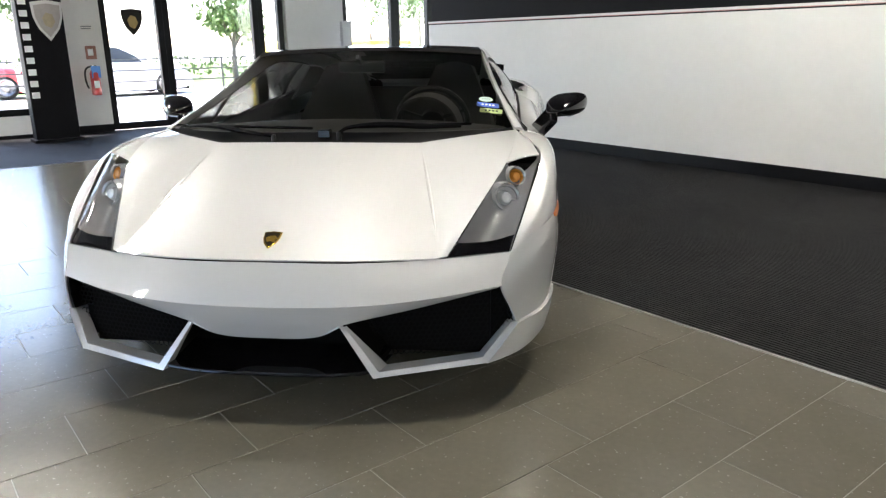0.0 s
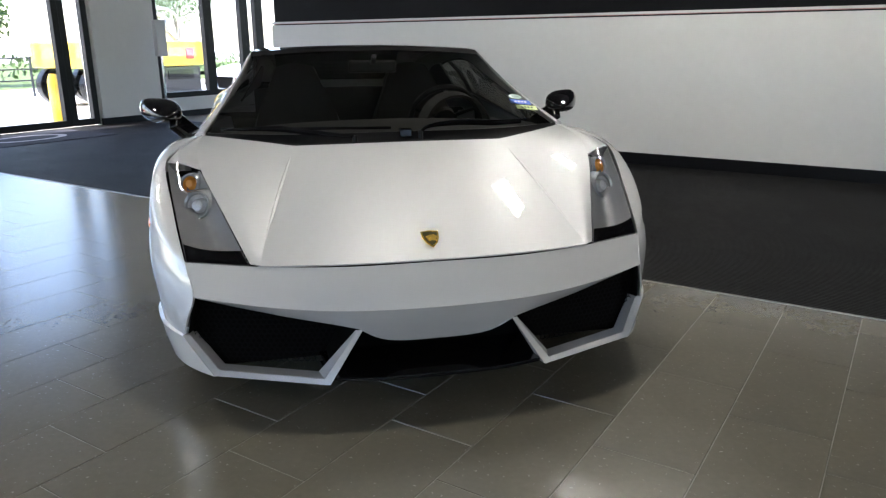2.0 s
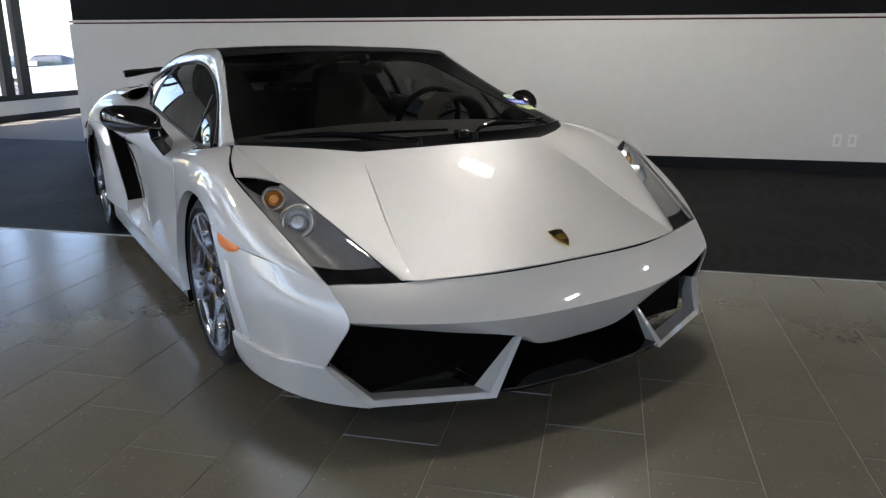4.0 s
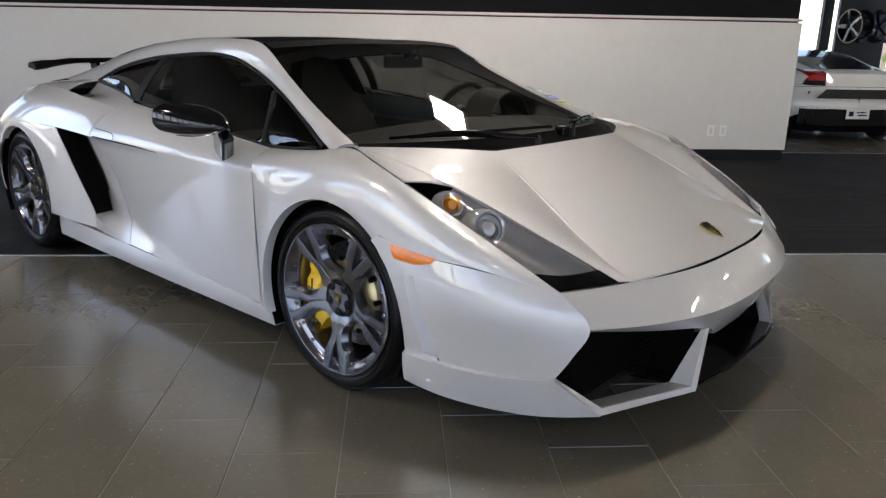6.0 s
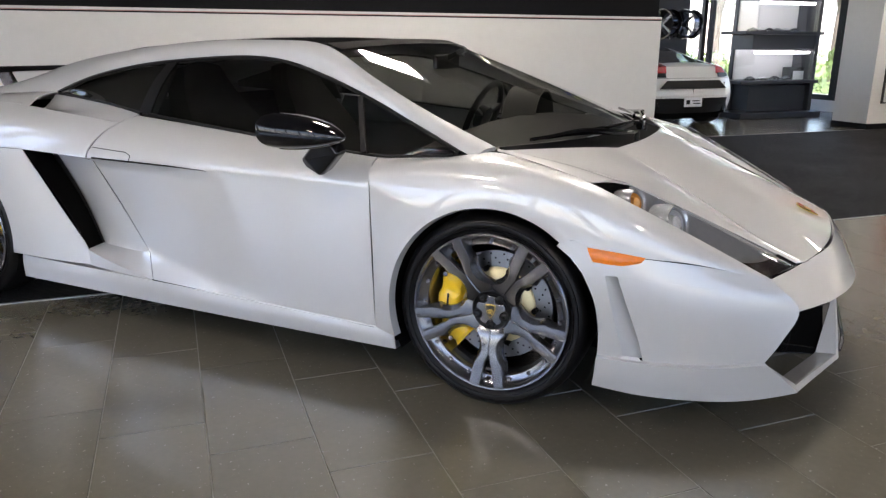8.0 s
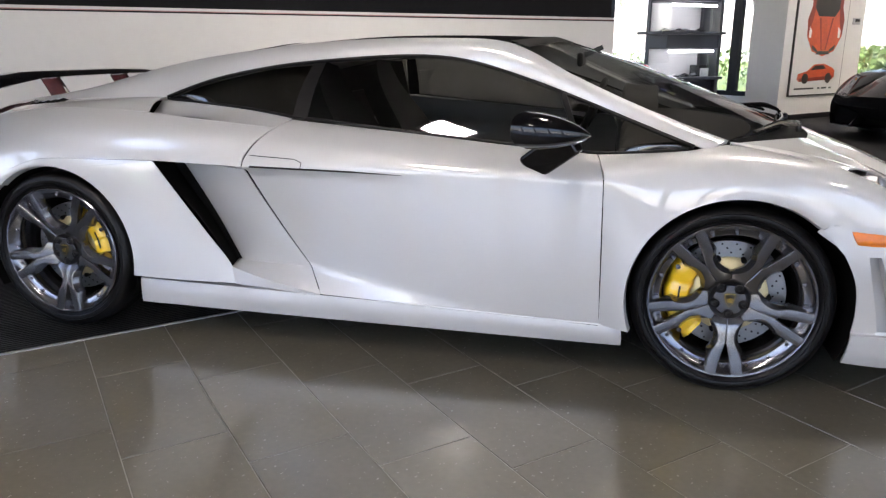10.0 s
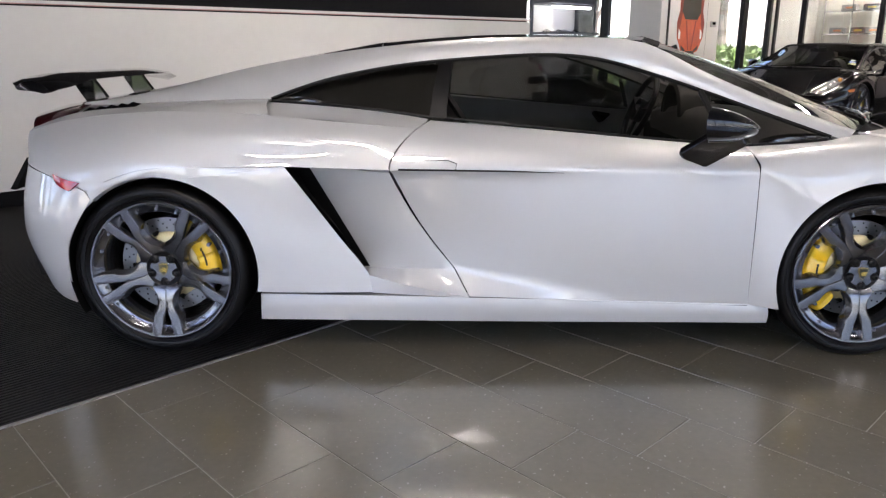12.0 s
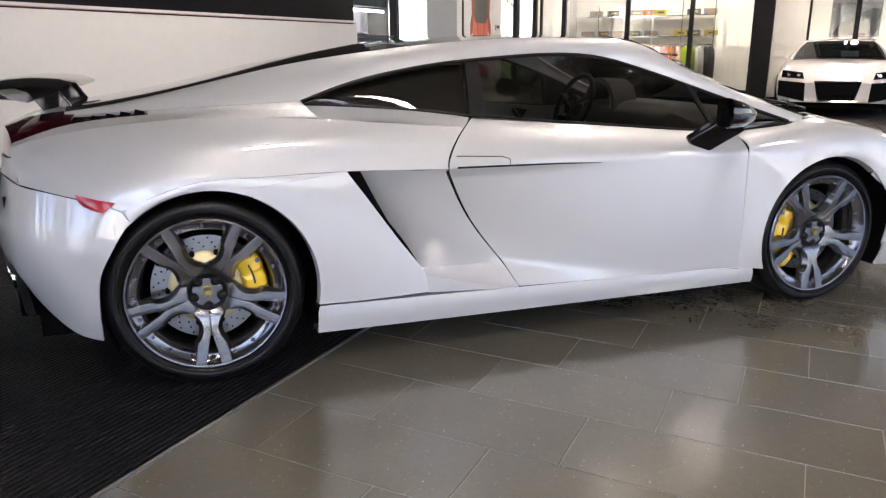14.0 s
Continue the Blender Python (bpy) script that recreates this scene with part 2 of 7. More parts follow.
POLISHED = material("polished_rim_lip", (0.20, 0.20, 0.214), 0.18, 0.95, vary=0.05, scale=60)
DISC = material("drilled_steel_disc", (0.26, 0.267, 0.28), 0.36, 1.0, vary=0.12, scale=50)
BELL = material("gold_anodised_disc_bell", (0.72, 0.62, 0.36), 0.42, 0.6, vary=0.1, scale=40)
CALIPER = material("yellow_caliper_paint", (0.80, 0.50, 0.015), 0.3, coat=0.7, vary=0.08, scale=30)
AMBER = material("amber_lens", (0.80, 0.19, 0.004), 0.3, coat=0.4, vary=0.15, scale=90, bump=0.0005, bump_scale=260)
AMBER_BULB = material("amber_bulb", (0.62, 0.27, 0.05), 0.25, coat=0.6, vary=0.15, scale=60)
RED_LENS = material("red_lens", (0.42, 0.008, 0.013), 0.25, coat=1.0, vary=0.2, scale=80, bump=0.0004, bump_scale=220)
TAIL_RED = material("dark_red_tail_lens", (0.032, 0.003, 0.005), 0.08, coat=1.0, vary=0.3, scale=25)
CHROME = material("chrome", (0.75, 0.75, 0.76), 0.06, 1.0, vary=0.03, scale=40)
LAMP_GLASS = material("pale_lamp_lens", (0.58, 0.58, 0.58), 0.12, 0.3, coat=1.0, vary=0.2, scale=70)
LAMP_HOUSING = material("lamp_housing", (0.13, 0.132, 0.138), 0.4, 0.0, vary=0.15, scale=20)
LAMP_REFLECTOR = material("lamp_reflector", (0.55, 0.56, 0.57), 0.25, 0.6, vary=0.05, scale=50)
GOLD = material("gold_emblem", (0.70, 0.47, 0.10), 0.25, 1.0, vary=0.1, scale=90)
LEATHER = material("dark_leather", (0.020, 0.0195, 0.018), 0.5, vary=0.3, scale=12, bump=0.0008, bump_scale=180)
MATT_BLACK = material("matt_black_panel", (0.0035, 0.0035, 0.004), 0.7, ior=1.2, vary=0.2, scale=20)
TINT = glass("tinted_car_glass", (0.30, 0.30, 0.285))
SCREEN = glass("windscreen_glass", (0.46, 0.47, 0.445), least=0.05)
CLEAR = glass("clear_lens", (0.93, 0.94, 0.95), least=0.03)
PANE = glass("window_glass", (0.95, 0.97, 0.97))
# tint added to hold back daylight from the unseen long front
DIM_GLASS = glass("daylight_dimming_glass", (0.80, 0.83, 0.85))
STICKER_PALE = material("pale_green_print", (0.45, 0.60, 0.50), 0.5, vary=0.15, scale=60)
STICKER_BLUE = material("blue_print", (0.05, 0.12, 0.55), 0.5, vary=0.1, scale=60)
STICKER_GREEN = material("yellow_green_print", (0.52, 0.62, 0.25), 0.5, vary=0.1, scale=60)
STICKER_WHITE = material("white_print", (0.75, 0.76, 0.78), 0.5, vary=0.05, scale=60)
STICKER_GREY = material("grey_print_ink", (0.30, 0.36, 0.33), 0.5, vary=0.1, scale=60)

# ---- the showroom ----
WHITE_WALL = material("white_wall_paint", (0.645, 0.635, 0.615), 0.55, vary=0.035, scale=1.6, bump=0.0006, bump_scale=180, rough_vary=0.06)
BLACK_WALL = material("black_wall_paint", (0.0042, 0.0042, 0.0055), 0.6, ior=1.22, vary=0.15, scale=2.0, bump=0.0005, bump_scale=160)
BASE_BLACK = material("black_baseboard", (0.004, 0.004, 0.0055), 0.4, ior=1.3, vary=0.2, scale=6)
CEILING = material("grey_ceiling_paint", (0.075, 0.075, 0.073), 0.8, vary=0.05, scale=2)
FRAME_BLACK = material("black_window_frame", (0.005, 0.005, 0.006), 0.4, ior=1.3, vary=0.15, scale=5)
STONE = material("grey_slate_tile", (0.122, 0.113, 0.086), 0.22, ior=1.95, vary=0.10, scale=5.0, bump=0.00006, bump_scale=60, rough_vary=0.05, per_object=0.045)


def specks(mat, colour, scale, above):
    """Scattered small pale grains over a material's colour."""
    nt = mat.node_tree
    b = nt.nodes["Principled BSDF"]
    old = b.inputs["Base Color"].links[0].from_socket
    co, n, st, mix = (nt.nodes.new(k) for k in ("ShaderNodeTexCoord", "ShaderNodeTexNoise", "ShaderNodeMath", "ShaderNodeMixRGB"))
    n.inputs["Scale"].default_value, n.inputs["Detail"].default_value = scale, 2
    st.operation, st.inputs[1].default_value = "GREATER_THAN", above
    mix.inputs["Color2"].default_value = (*colour, 1)
    nt.links.new(co.outputs["Object"], n.inputs["Vector"])
    nt.links.new(n.outputs["Fac"], st.inputs[0])
    nt.links.new(st.outputs[0], mix.inputs["Fac"])
    nt.links.new(old, mix.inputs["Color1"])
    nt.links.new(mix.outputs[0], b.inputs["Base Color"])


specks(STONE, (0.24, 0.23, 0.20), 70.0, 0.70)
GROUT = material("pale_grout", (0.185, 0.175, 0.145), 0.8, vary=0.15, scale=12)
LIGHT_PANEL = material("lit_diffuser", (0.8, 0.8, 0.8), 0.6, emit=(1.0, 0.97, 0.80), power=28.0)
LIGHT_SPOT = material("lit_downlight", (0.8, 0.8, 0.8), 0.6, emit=(1.0, 0.97, 0.80), power=44.0)
LINE_RED = material("pinkish_line", (0.42, 0.22, 0.20), 0.5, vary=0.05, scale=10)


def rubber_mat():
    """Black ribbed rubber, with fine diagonal ribs."""
    mat = material("ribbed_black_mat", (0.0085, 0.0085, 0.0098), 0.6, ior=1.25, vary=0.25, scale=1.5, rough_vary=0.08)
    nt = mat.node_tree
    b = nt.nodes["Principled BSDF"]
    co, wv, bp = nt.nodes.new("ShaderNodeTexCoord"), nt.nodes.new("ShaderNodeTexWave"), nt.nodes.new("ShaderNodeBump")
    wv.wave_type, wv.bands_direction, wv.wave_profile = "BANDS", "Y", "TRI"
    wv.inputs["Scale"].default_value, wv.inputs["Distortion"].default_value = 14.0, 0.5
    wv.inputs["Detail"].default_value, wv.inputs["Detail Scale"].default_value = 1.0, 30.0
    bp.inputs["Distance"].default_value, bp.inputs["Strength"].default_value = 0.012, 1.0
    nt.links.new(co.outputs["Object"], wv.inputs["Vector"])
    nt.links.new(wv.outputs["Fac"], bp.inputs["Height"])
    nt.links.new(bp.outputs["Normal"], b.inputs["Normal"])
    # shade in the grooves is put into the colour too, by the same wave
    mix = nt.nodes.new("ShaderNodeMixRGB")
    mix.blend_type = "MULTIPLY"
    mix.inputs["Fac"].default_value = 0.85
    nt.links.new(b.inputs["Base Color"].links[0].from_socket, mix.inputs["Color1"])
    nt.links.new(wv.outputs["Color"], mix.inputs["Color2"])
    nt.links.new(mix.outputs[0], b.inputs["Base Color"])
    return mat


MAT = rubber_mat()


def in_room(name, shape, mat, label="", kind="structure", category="", bevel=0.0):
    ob = part(name, shape, mat, None, label, bevel=bevel)
    ob.matrix_basis = ROOM
    return tagged(ob, label, category, kind=kind)


U0, U1, W0, W1, TOP = -7.7, 17.0, -11.0, 10.2, 3.6
MAT_EDGE, MAT_END, TILE_U0, TILE_U1 = 0.075, 4.2, -4.8, 9.2
floor = in_room("floor", boxes((U0 - 0.3, 10.8, W0 - 0.3, W1 + 0.3, -0.2, -0.002), (10.8, U1 + 0.3, W0 - 0.3, 4.8, -0.2, -0.002)), GROUT, "pale grout bed under the floor tiles")
in_room("floor_mat", boxes((U0, TILE_U0, W0, MAT_END, -0.006, 0.002), (TILE_U0, TILE_U1, MAT_EDGE, MAT_END, -0.006, 0.002), (TILE_U1, U1, W0, MAT_END, -0.006, 0.002)), MAT,
        "black ribbed rubber matting laid beside the stone tiles")
in_room("mat_trim", boxes((TILE_U0, TILE_U1, MAT_EDGE - 0.012, MAT_EDGE, -0.006, 0.004), (TILE_U0 - 0.012, TILE_U0, W0, MAT_EDGE, -0.006, 0.004),
                          (TILE_U0, 10.6, MAT_END, MAT_END + 0.012, -0.006, 0.004)), material("brushed_edge_strip", (0.45, 0.44, 0.42), 0.4, 0.8, vary=0.1, scale=20), "thin metal strip along the matting")
in_room("ceiling", boxes((U0 - 0.3, 10.8, W0 - 0.3, W1 + 0.3, TOP, TOP + 0.2), (10.8, U1 + 0.3, W0 - 0.3, 4.8, TOP, TOP + 0.2)), CEILING, "plain grey ceiling")

# long partition: white below, black above
in_room("wall_partition", boxes((-4.34, 4.58, 3.665, 3.84, 0, TOP)), BLACK_WALL, "black-painted upper part of the long partition wall")
in_room("wall_panel", boxes((-4.37, 4.61, 3.64, 3.86, 0.115, 1.405)), WHITE_WALL, "smooth white lower panel of the partition wall")
in_room("trim", boxes((-4.37, 4.61, 3.638, 3.862, 1.418, 1.424)), LINE_RED, "thin pinkish line along the white panel's top")
in_room("trim", boxes((-4.37, 4.61, 3.636, 3.864, 1.424, 1.446)), WHITE_WALL, "white cap strip on the partition panel")
in_room("baseboard", boxes((-4.35, 4.59, 3.63, 3.87, 0.0, 0.115)), BASE_BLACK, "black baseboard of the partition wall")


def tile_pieces():
    """Stone tiles 61 x 30.5 cm in a one-third bond; the nearest are pieces of their own."""
    a, b, j = 0.305, 0.61, 0.0026
    shared, rest, near = {}, Shape(), []

    def piece(u0, u1, w0, w1):
        e = 0.0012
        s = Shape()
        v = [(u0, w0, -0.003), (u1, w0, -0.003), (u1, w1, -0.003), (u0, w1, -0.003), (u0 + e, w0 + e, 0), (u1 - e, w0 + e, 0), (u1 - e, w1 - e, 0), (u0 + e, w1 - e, 0)]
        return s.put(v, [(4, 5, 6, 7), (0, 1, 5, 4), (1, 2, 6, 5), (2, 3, 7, 6), (3, 0, 4, 7)])
    for zone in ((TILE_U0, TILE_U1, W0, MAT_EDGE - 0.012), (TILE_U0, 10.6, MAT_END + 0.012, W1)):
        for k in range(math.floor(zone[0] / a), math.ceil(zone[1] / a)):
            v0 = (1.97 + 0.203 * k) % b
            for n in range(-26, 26):
                u0, u1 = max(zone[0], a * k + j / 2), min(zone[1], a * (k + 1) - j / 2)
                w1, w0 = min(zone[3], -(v0 + b * n) - j / 2), max(zone[2], -(v0 + b * (n + 1)) + j / 2)
                if u1 - u0 < 0.01 or w1 - w0 < 0.01:
                    continue
                near.append(((u0 + u1) / 2, (w0 + w1) / 2, u0, u1, w0, w1))
    near.sort(key=lambda t: math.hypot(t[0] - 0.6, (t[1] + 1.6) * 1.1) + (100 if t[1] > 1 else 0))
    for i, (cu, cw, u0, u1, w0, w1) in enumerate(near):
        if i >= 300:
            s = piece(u0, u1, w0, w1)
            rest.put(s.v, s.f)
            continue
        du, dw = round((u1 - u0) / 2, 4), round((w1 - w0) / 2, 4)
        if (du, dw) not in shared:
            shared[du, dw] = piece(-du, du, -dw, dw).mesh("tile", merge=False)
            shared[du, dw].materials.append(STONE)
        t = new("tile", shared[du, dw])
        t.parent = floor
        t.location = (cu, cw, random.uniform(-0.0002, 0.0002))
    far = part("tile_field", rest, STONE, floor)
    tagged(far, "more grey stone tiles in the same bond", kind="stuff")


# ---- glazed fronts
def glazing(name, axis, at, spans, label, sill=0.0, head=3.0, bar=0.09, clear=PANE):
    """A row of panes between black posts, along u (axis 0) or w (axis 1), at that place on the other axis."""
    win = thing(name, ROOM, label, "window", kind="structure")
    lay = (lambda a, b, c, d, z0, z1: (a, b, at + c, at + d, z0, z1)) if axis == 0 else (lambda a, b, c, d, z0, z1: (at + c, at + d, a, b, z0, z1))
    for a, b in spans:
        f = part("window_frame", boxes(lay(a, a + bar, -0.05, 0.05, sill, head), lay(b - bar, b, -0.05, 0.05, sill, head), lay(a + bar, b - bar, -0.05, 0.05, sill, sill + bar), lay(a + bar, b - bar, -0.05, 0.05, head - bar, head)), FRAME_BLACK, win, bevel=0.004)
        p = part("pane", boxes(lay(a + bar, b - bar, -0.006, 0.006, sill + bar, head - bar)), clear, f)
        p.visible_shadow = False
    return win


glazing("window_1", 1, U0, [(-10.9, -9.4), (-9.4, -7.9), (-7.9, -6.4), (-6.4, -4.9), (-4.9, -3.4), (-3.4, -2.0), (-2.0, -0.62)], "floor-length panes in black frames above a low white wall", 0.30)
glazing("door_1", 1, U0, [(0.34, 1.22), (1.22, 2.72), (2.72, 3.16)], "glazed double entrance door in a black frame", 0.02)
glazing("window_2", 1, U0, [(4.27, 5.38), (5.38, 6.2), (6.2, 6.56), (6.56, 8.2), (8.2, 10.1)], "black-framed panes above a low white sill wall", 0.32)
glazing("window_3", 0, W0, [(U0 + 0.1 + 2.2 * i, U0 + 2.3 + 2.2 * i) for i in range(11)], "long black-framed glass front of the showroom", 0.1, 3.2, 0.09, DIM_GLASS)
glazing("window_4", 0, W1, [(-7.6, -5.6), (-5.6, -3.6), (-3.6, -1.6), (-1.6, 0.4), (0.4, 2.4), (2.4, 4.4), (4.4, 6.4), (6.4, 8.7), (8.7, 10.55)], "tall black-framed panes of the rear glass front", 0.3)
in_room("wall_west", boxes((U0 - 0.15, U0 + 0.06, -11, -0.62, 0, 0.30), (U0 - 0.15, U0 + 0.06, -11, 3.19, 3.0, TOP), (U0 - 0.15, U0 + 0.06, 4.28, 10.2, 3.0, TOP), (U0 - 0.15, U0 + 0.06, 4.28, 10.2, 0, 0.32), (U0 - 0.15, U0 + 0.08, -0.62, 0.34, 0.11, 3.0),
                           (U0 - 0.15, U0 + 0.03, 3.16, 3.19, 0, 3.0)), WHITE_WALL, "white wall round the entrance front")
in_room("baseboard", boxes((U0 - 0.1, U0 + 0.075, 4.28, 10.1, 0, 0.10), (U0 - 0.1, U0 + 0.085, -0.62, 0.34, 0, 0.11), (U0 - 0.1, U0 + 0.075, -11, -0.62, 0, 0.05)), BASE_BLACK, "black baseboard by the entrance")
in_room("wall_south", boxes((U0, U1, W0 - 0.12, W0 + 0.06, 0, 0.1), (U0, U1, W0 - 0.12, W0 + 0.06, 3.2, TOP)), WHITE_WALL, "white strips above and below the glass front")
in_room("wall_north", boxes((U0, 10.6, W1 - 0.06, W1 + 0.12, 0, 0.30), (U0, 10.6, W1 - 0.06, W1 + 0.12, 3.0, TOP)), WHITE_WALL, "white strips above and below the rear glass front")
glazing("window_5", 0, 4.62, [(10.6, 12.55), (12.55, 13.8)], "black-framed panes between the broad column and the shop", 0.12)
glazing("window_6", 1, 10.6, [(4.8, 6.6), (6.6, 8.4), (8.4, 10.1)], "black-framed panes behind the display cabinet", 0.2)
in_room("wall_east", boxes((U1, U1 + 0.2, W0, 4.7, 0, TOP), (10.6, U1, 4.57, 4.68, 3.0, TOP), (10.6, 13.8, 4.57, 4.68, 0.0, 0.12), (13.8, U1, 4.57, 4.68, 0.0, 3.0), (10.55, 10.66, 4.8, 10.1, 0, 0.2), (10.55, 10.66, 4.8, 10.1, 3.0, TOP)), WHITE_WALL, "plain white far walls")
in_room("column_1", boxes((-7.98, -7.62, 3.20, 4.27, 0.10, TOP)), WHITE_WALL, "square white column beside the entrance", category="column")
in_room("baseboard", boxes((-7.99, -7.61, 3.19, 4.28, 0, 0.10)), BASE_BLACK, "black foot of the white column")
in_room("column_2", boxes((8.6, 10.62, 4.19, 4.78, 0.08, TOP)), WHITE_WALL, "broad white column with a car poster", category="column")
in_room("baseboard", boxes((8.59, 10.63, 4.18, 4.79, 0, 0.08)), BASE_BLACK, "black foot of the broad column")

# ---- outside
GROUND = material("sunlit_concrete", (0.62, 0.60, 0.56), 0.85, vary=0.12, scale=0.8, bump=0.002, bump_scale=30)
gnd = Shape().put([(-400, -400, -0.21), (400, -400, -0.21), (400, 400, -0.21), (-400, 400, -0.21)], [(0, 1, 2, 3)])
tagged(part("ground", gnd, GROUND), "pale sunlit concrete outside the showroom", kind="structure")

# ---- ceiling lamps; some have shapes that show in the paint, some are added fill
def ceiling_lamp(u, w, h=0.205, lit=LIGHT_PANEL, label="square lit ceiling panel, a few of them added as fill light"):
    lamp = thing("ceiling_light", ROOM @ Matrix.Translation((u, w, TOP)), label, "lamp", "ceiling lights")
    o = h + 0.04
    part("frame", boxes((-o, o, -o, -h, -0.03, 0), (-o, o, h, o, -0.03, 0), (-o, -h, -h, h, -0.03, 0), (h, o, -h, h, -0.03, 0)), LAMP_FRAME, lamp)
    part("diffuser", boxes((-h, h, -h, h, -0.02, -0.005)), lit, lamp)
    return lamp


LAMP_FRAME = material("white_lamp_frame", (0.7, 0.7, 0.7), 0.4, vary=0.05)
ceiling_lamp(1.40, -1.30, 0.14, LIGHT_SPOT, "small bright square downlight in the ceiling")
first = ceiling_lamp(1.45, 1.6)
# the lamps at (-6.2, -3.9) and (-0.6, -6.8) are added fill for the car's side
for u, w in ((8.8, 1.6), (12.4, 1.6), (-6.2, -3.9), (-2.9, -2.1), (-0.6, -6.8), (7.0, -5.6), (8.6, -2.0), (12.0, -2.0)):
    copy_thing(first, ROOM @ Matrix.Translation((u, w, TOP)))
for u, w in ((15.2, 2.9), (15.2, 0.6), (15.0, -2.2)):
    copy_thing(first, ROOM @ Matrix.Translation((u, w, TOP)))

# ---- the silver sports car ----
INSIDE = (0.0, 0.0, 0.45)
FRONT_X, REAR_X = 1.28, -1.28


def midway(a, b, out, n=14):
    """A rail between two others, pushed outwards."""
    a, b = spline(a, n), spline(b, n)
    return (a + b) / 2 + np.array(out)


def arch(cx, cz, r, y, a0, a1, n=12):
    """Points on a wheel arch, by angle from the front in degrees."""
    return [(cx + r * math.cos(radians(a)), y, cz + r * math.sin(radians(a))) for a in np.linspace(a0, a1, n)]


def half_to_full(half):
    """A rail across the car from its half, centre first."""
    half = [tuple(p) for p in half]
    return [(x, -y, z) for x, y, z in half[:0:-1]] + half


SHIELD = [(-0.5, 0.62), (0, 0.70), (0.5, 0.62), (0.47, 0.1), (0.33, -0.32), (0, -0.75), (-0.33, -0.32), (-0.47, 0.1)]


def shield(m, size, parent, name="badge", thick=0.006):
    """A black shield with a gold rim and a plain gold charge."""
    rim = Shape().prism([(x * size, y * size) for x, y in SHIELD], thick, m)
    ob = part(name, rim, GOLD, parent, "gold-rimmed black shield emblem", bevel=0.001)
    field = Shape().prism([(x * size * 0.82, y * size * 0.82) for x, y in SHIELD], 0.0015, m @ pose(0, 0, thick))
    part("field", field, BLACK_GLOSS, ob)
    charge = Shape().prism([(x * size * 0.36 + 0.02 * size, y * size * 0.34) for x, y in
                            ((-0.9, 0.3), (-0.3, 0.7), (0.5, 0.8), (1.0, 0.2), (0.6, -0.3), (0.8, -0.9), (0.0, -0.6), (-0.5, -0.8))],
                           0.0015, m @ pose(0, 0, thick + 0.0015))
    part("charge", charge, GOLD, ob)
    return ob


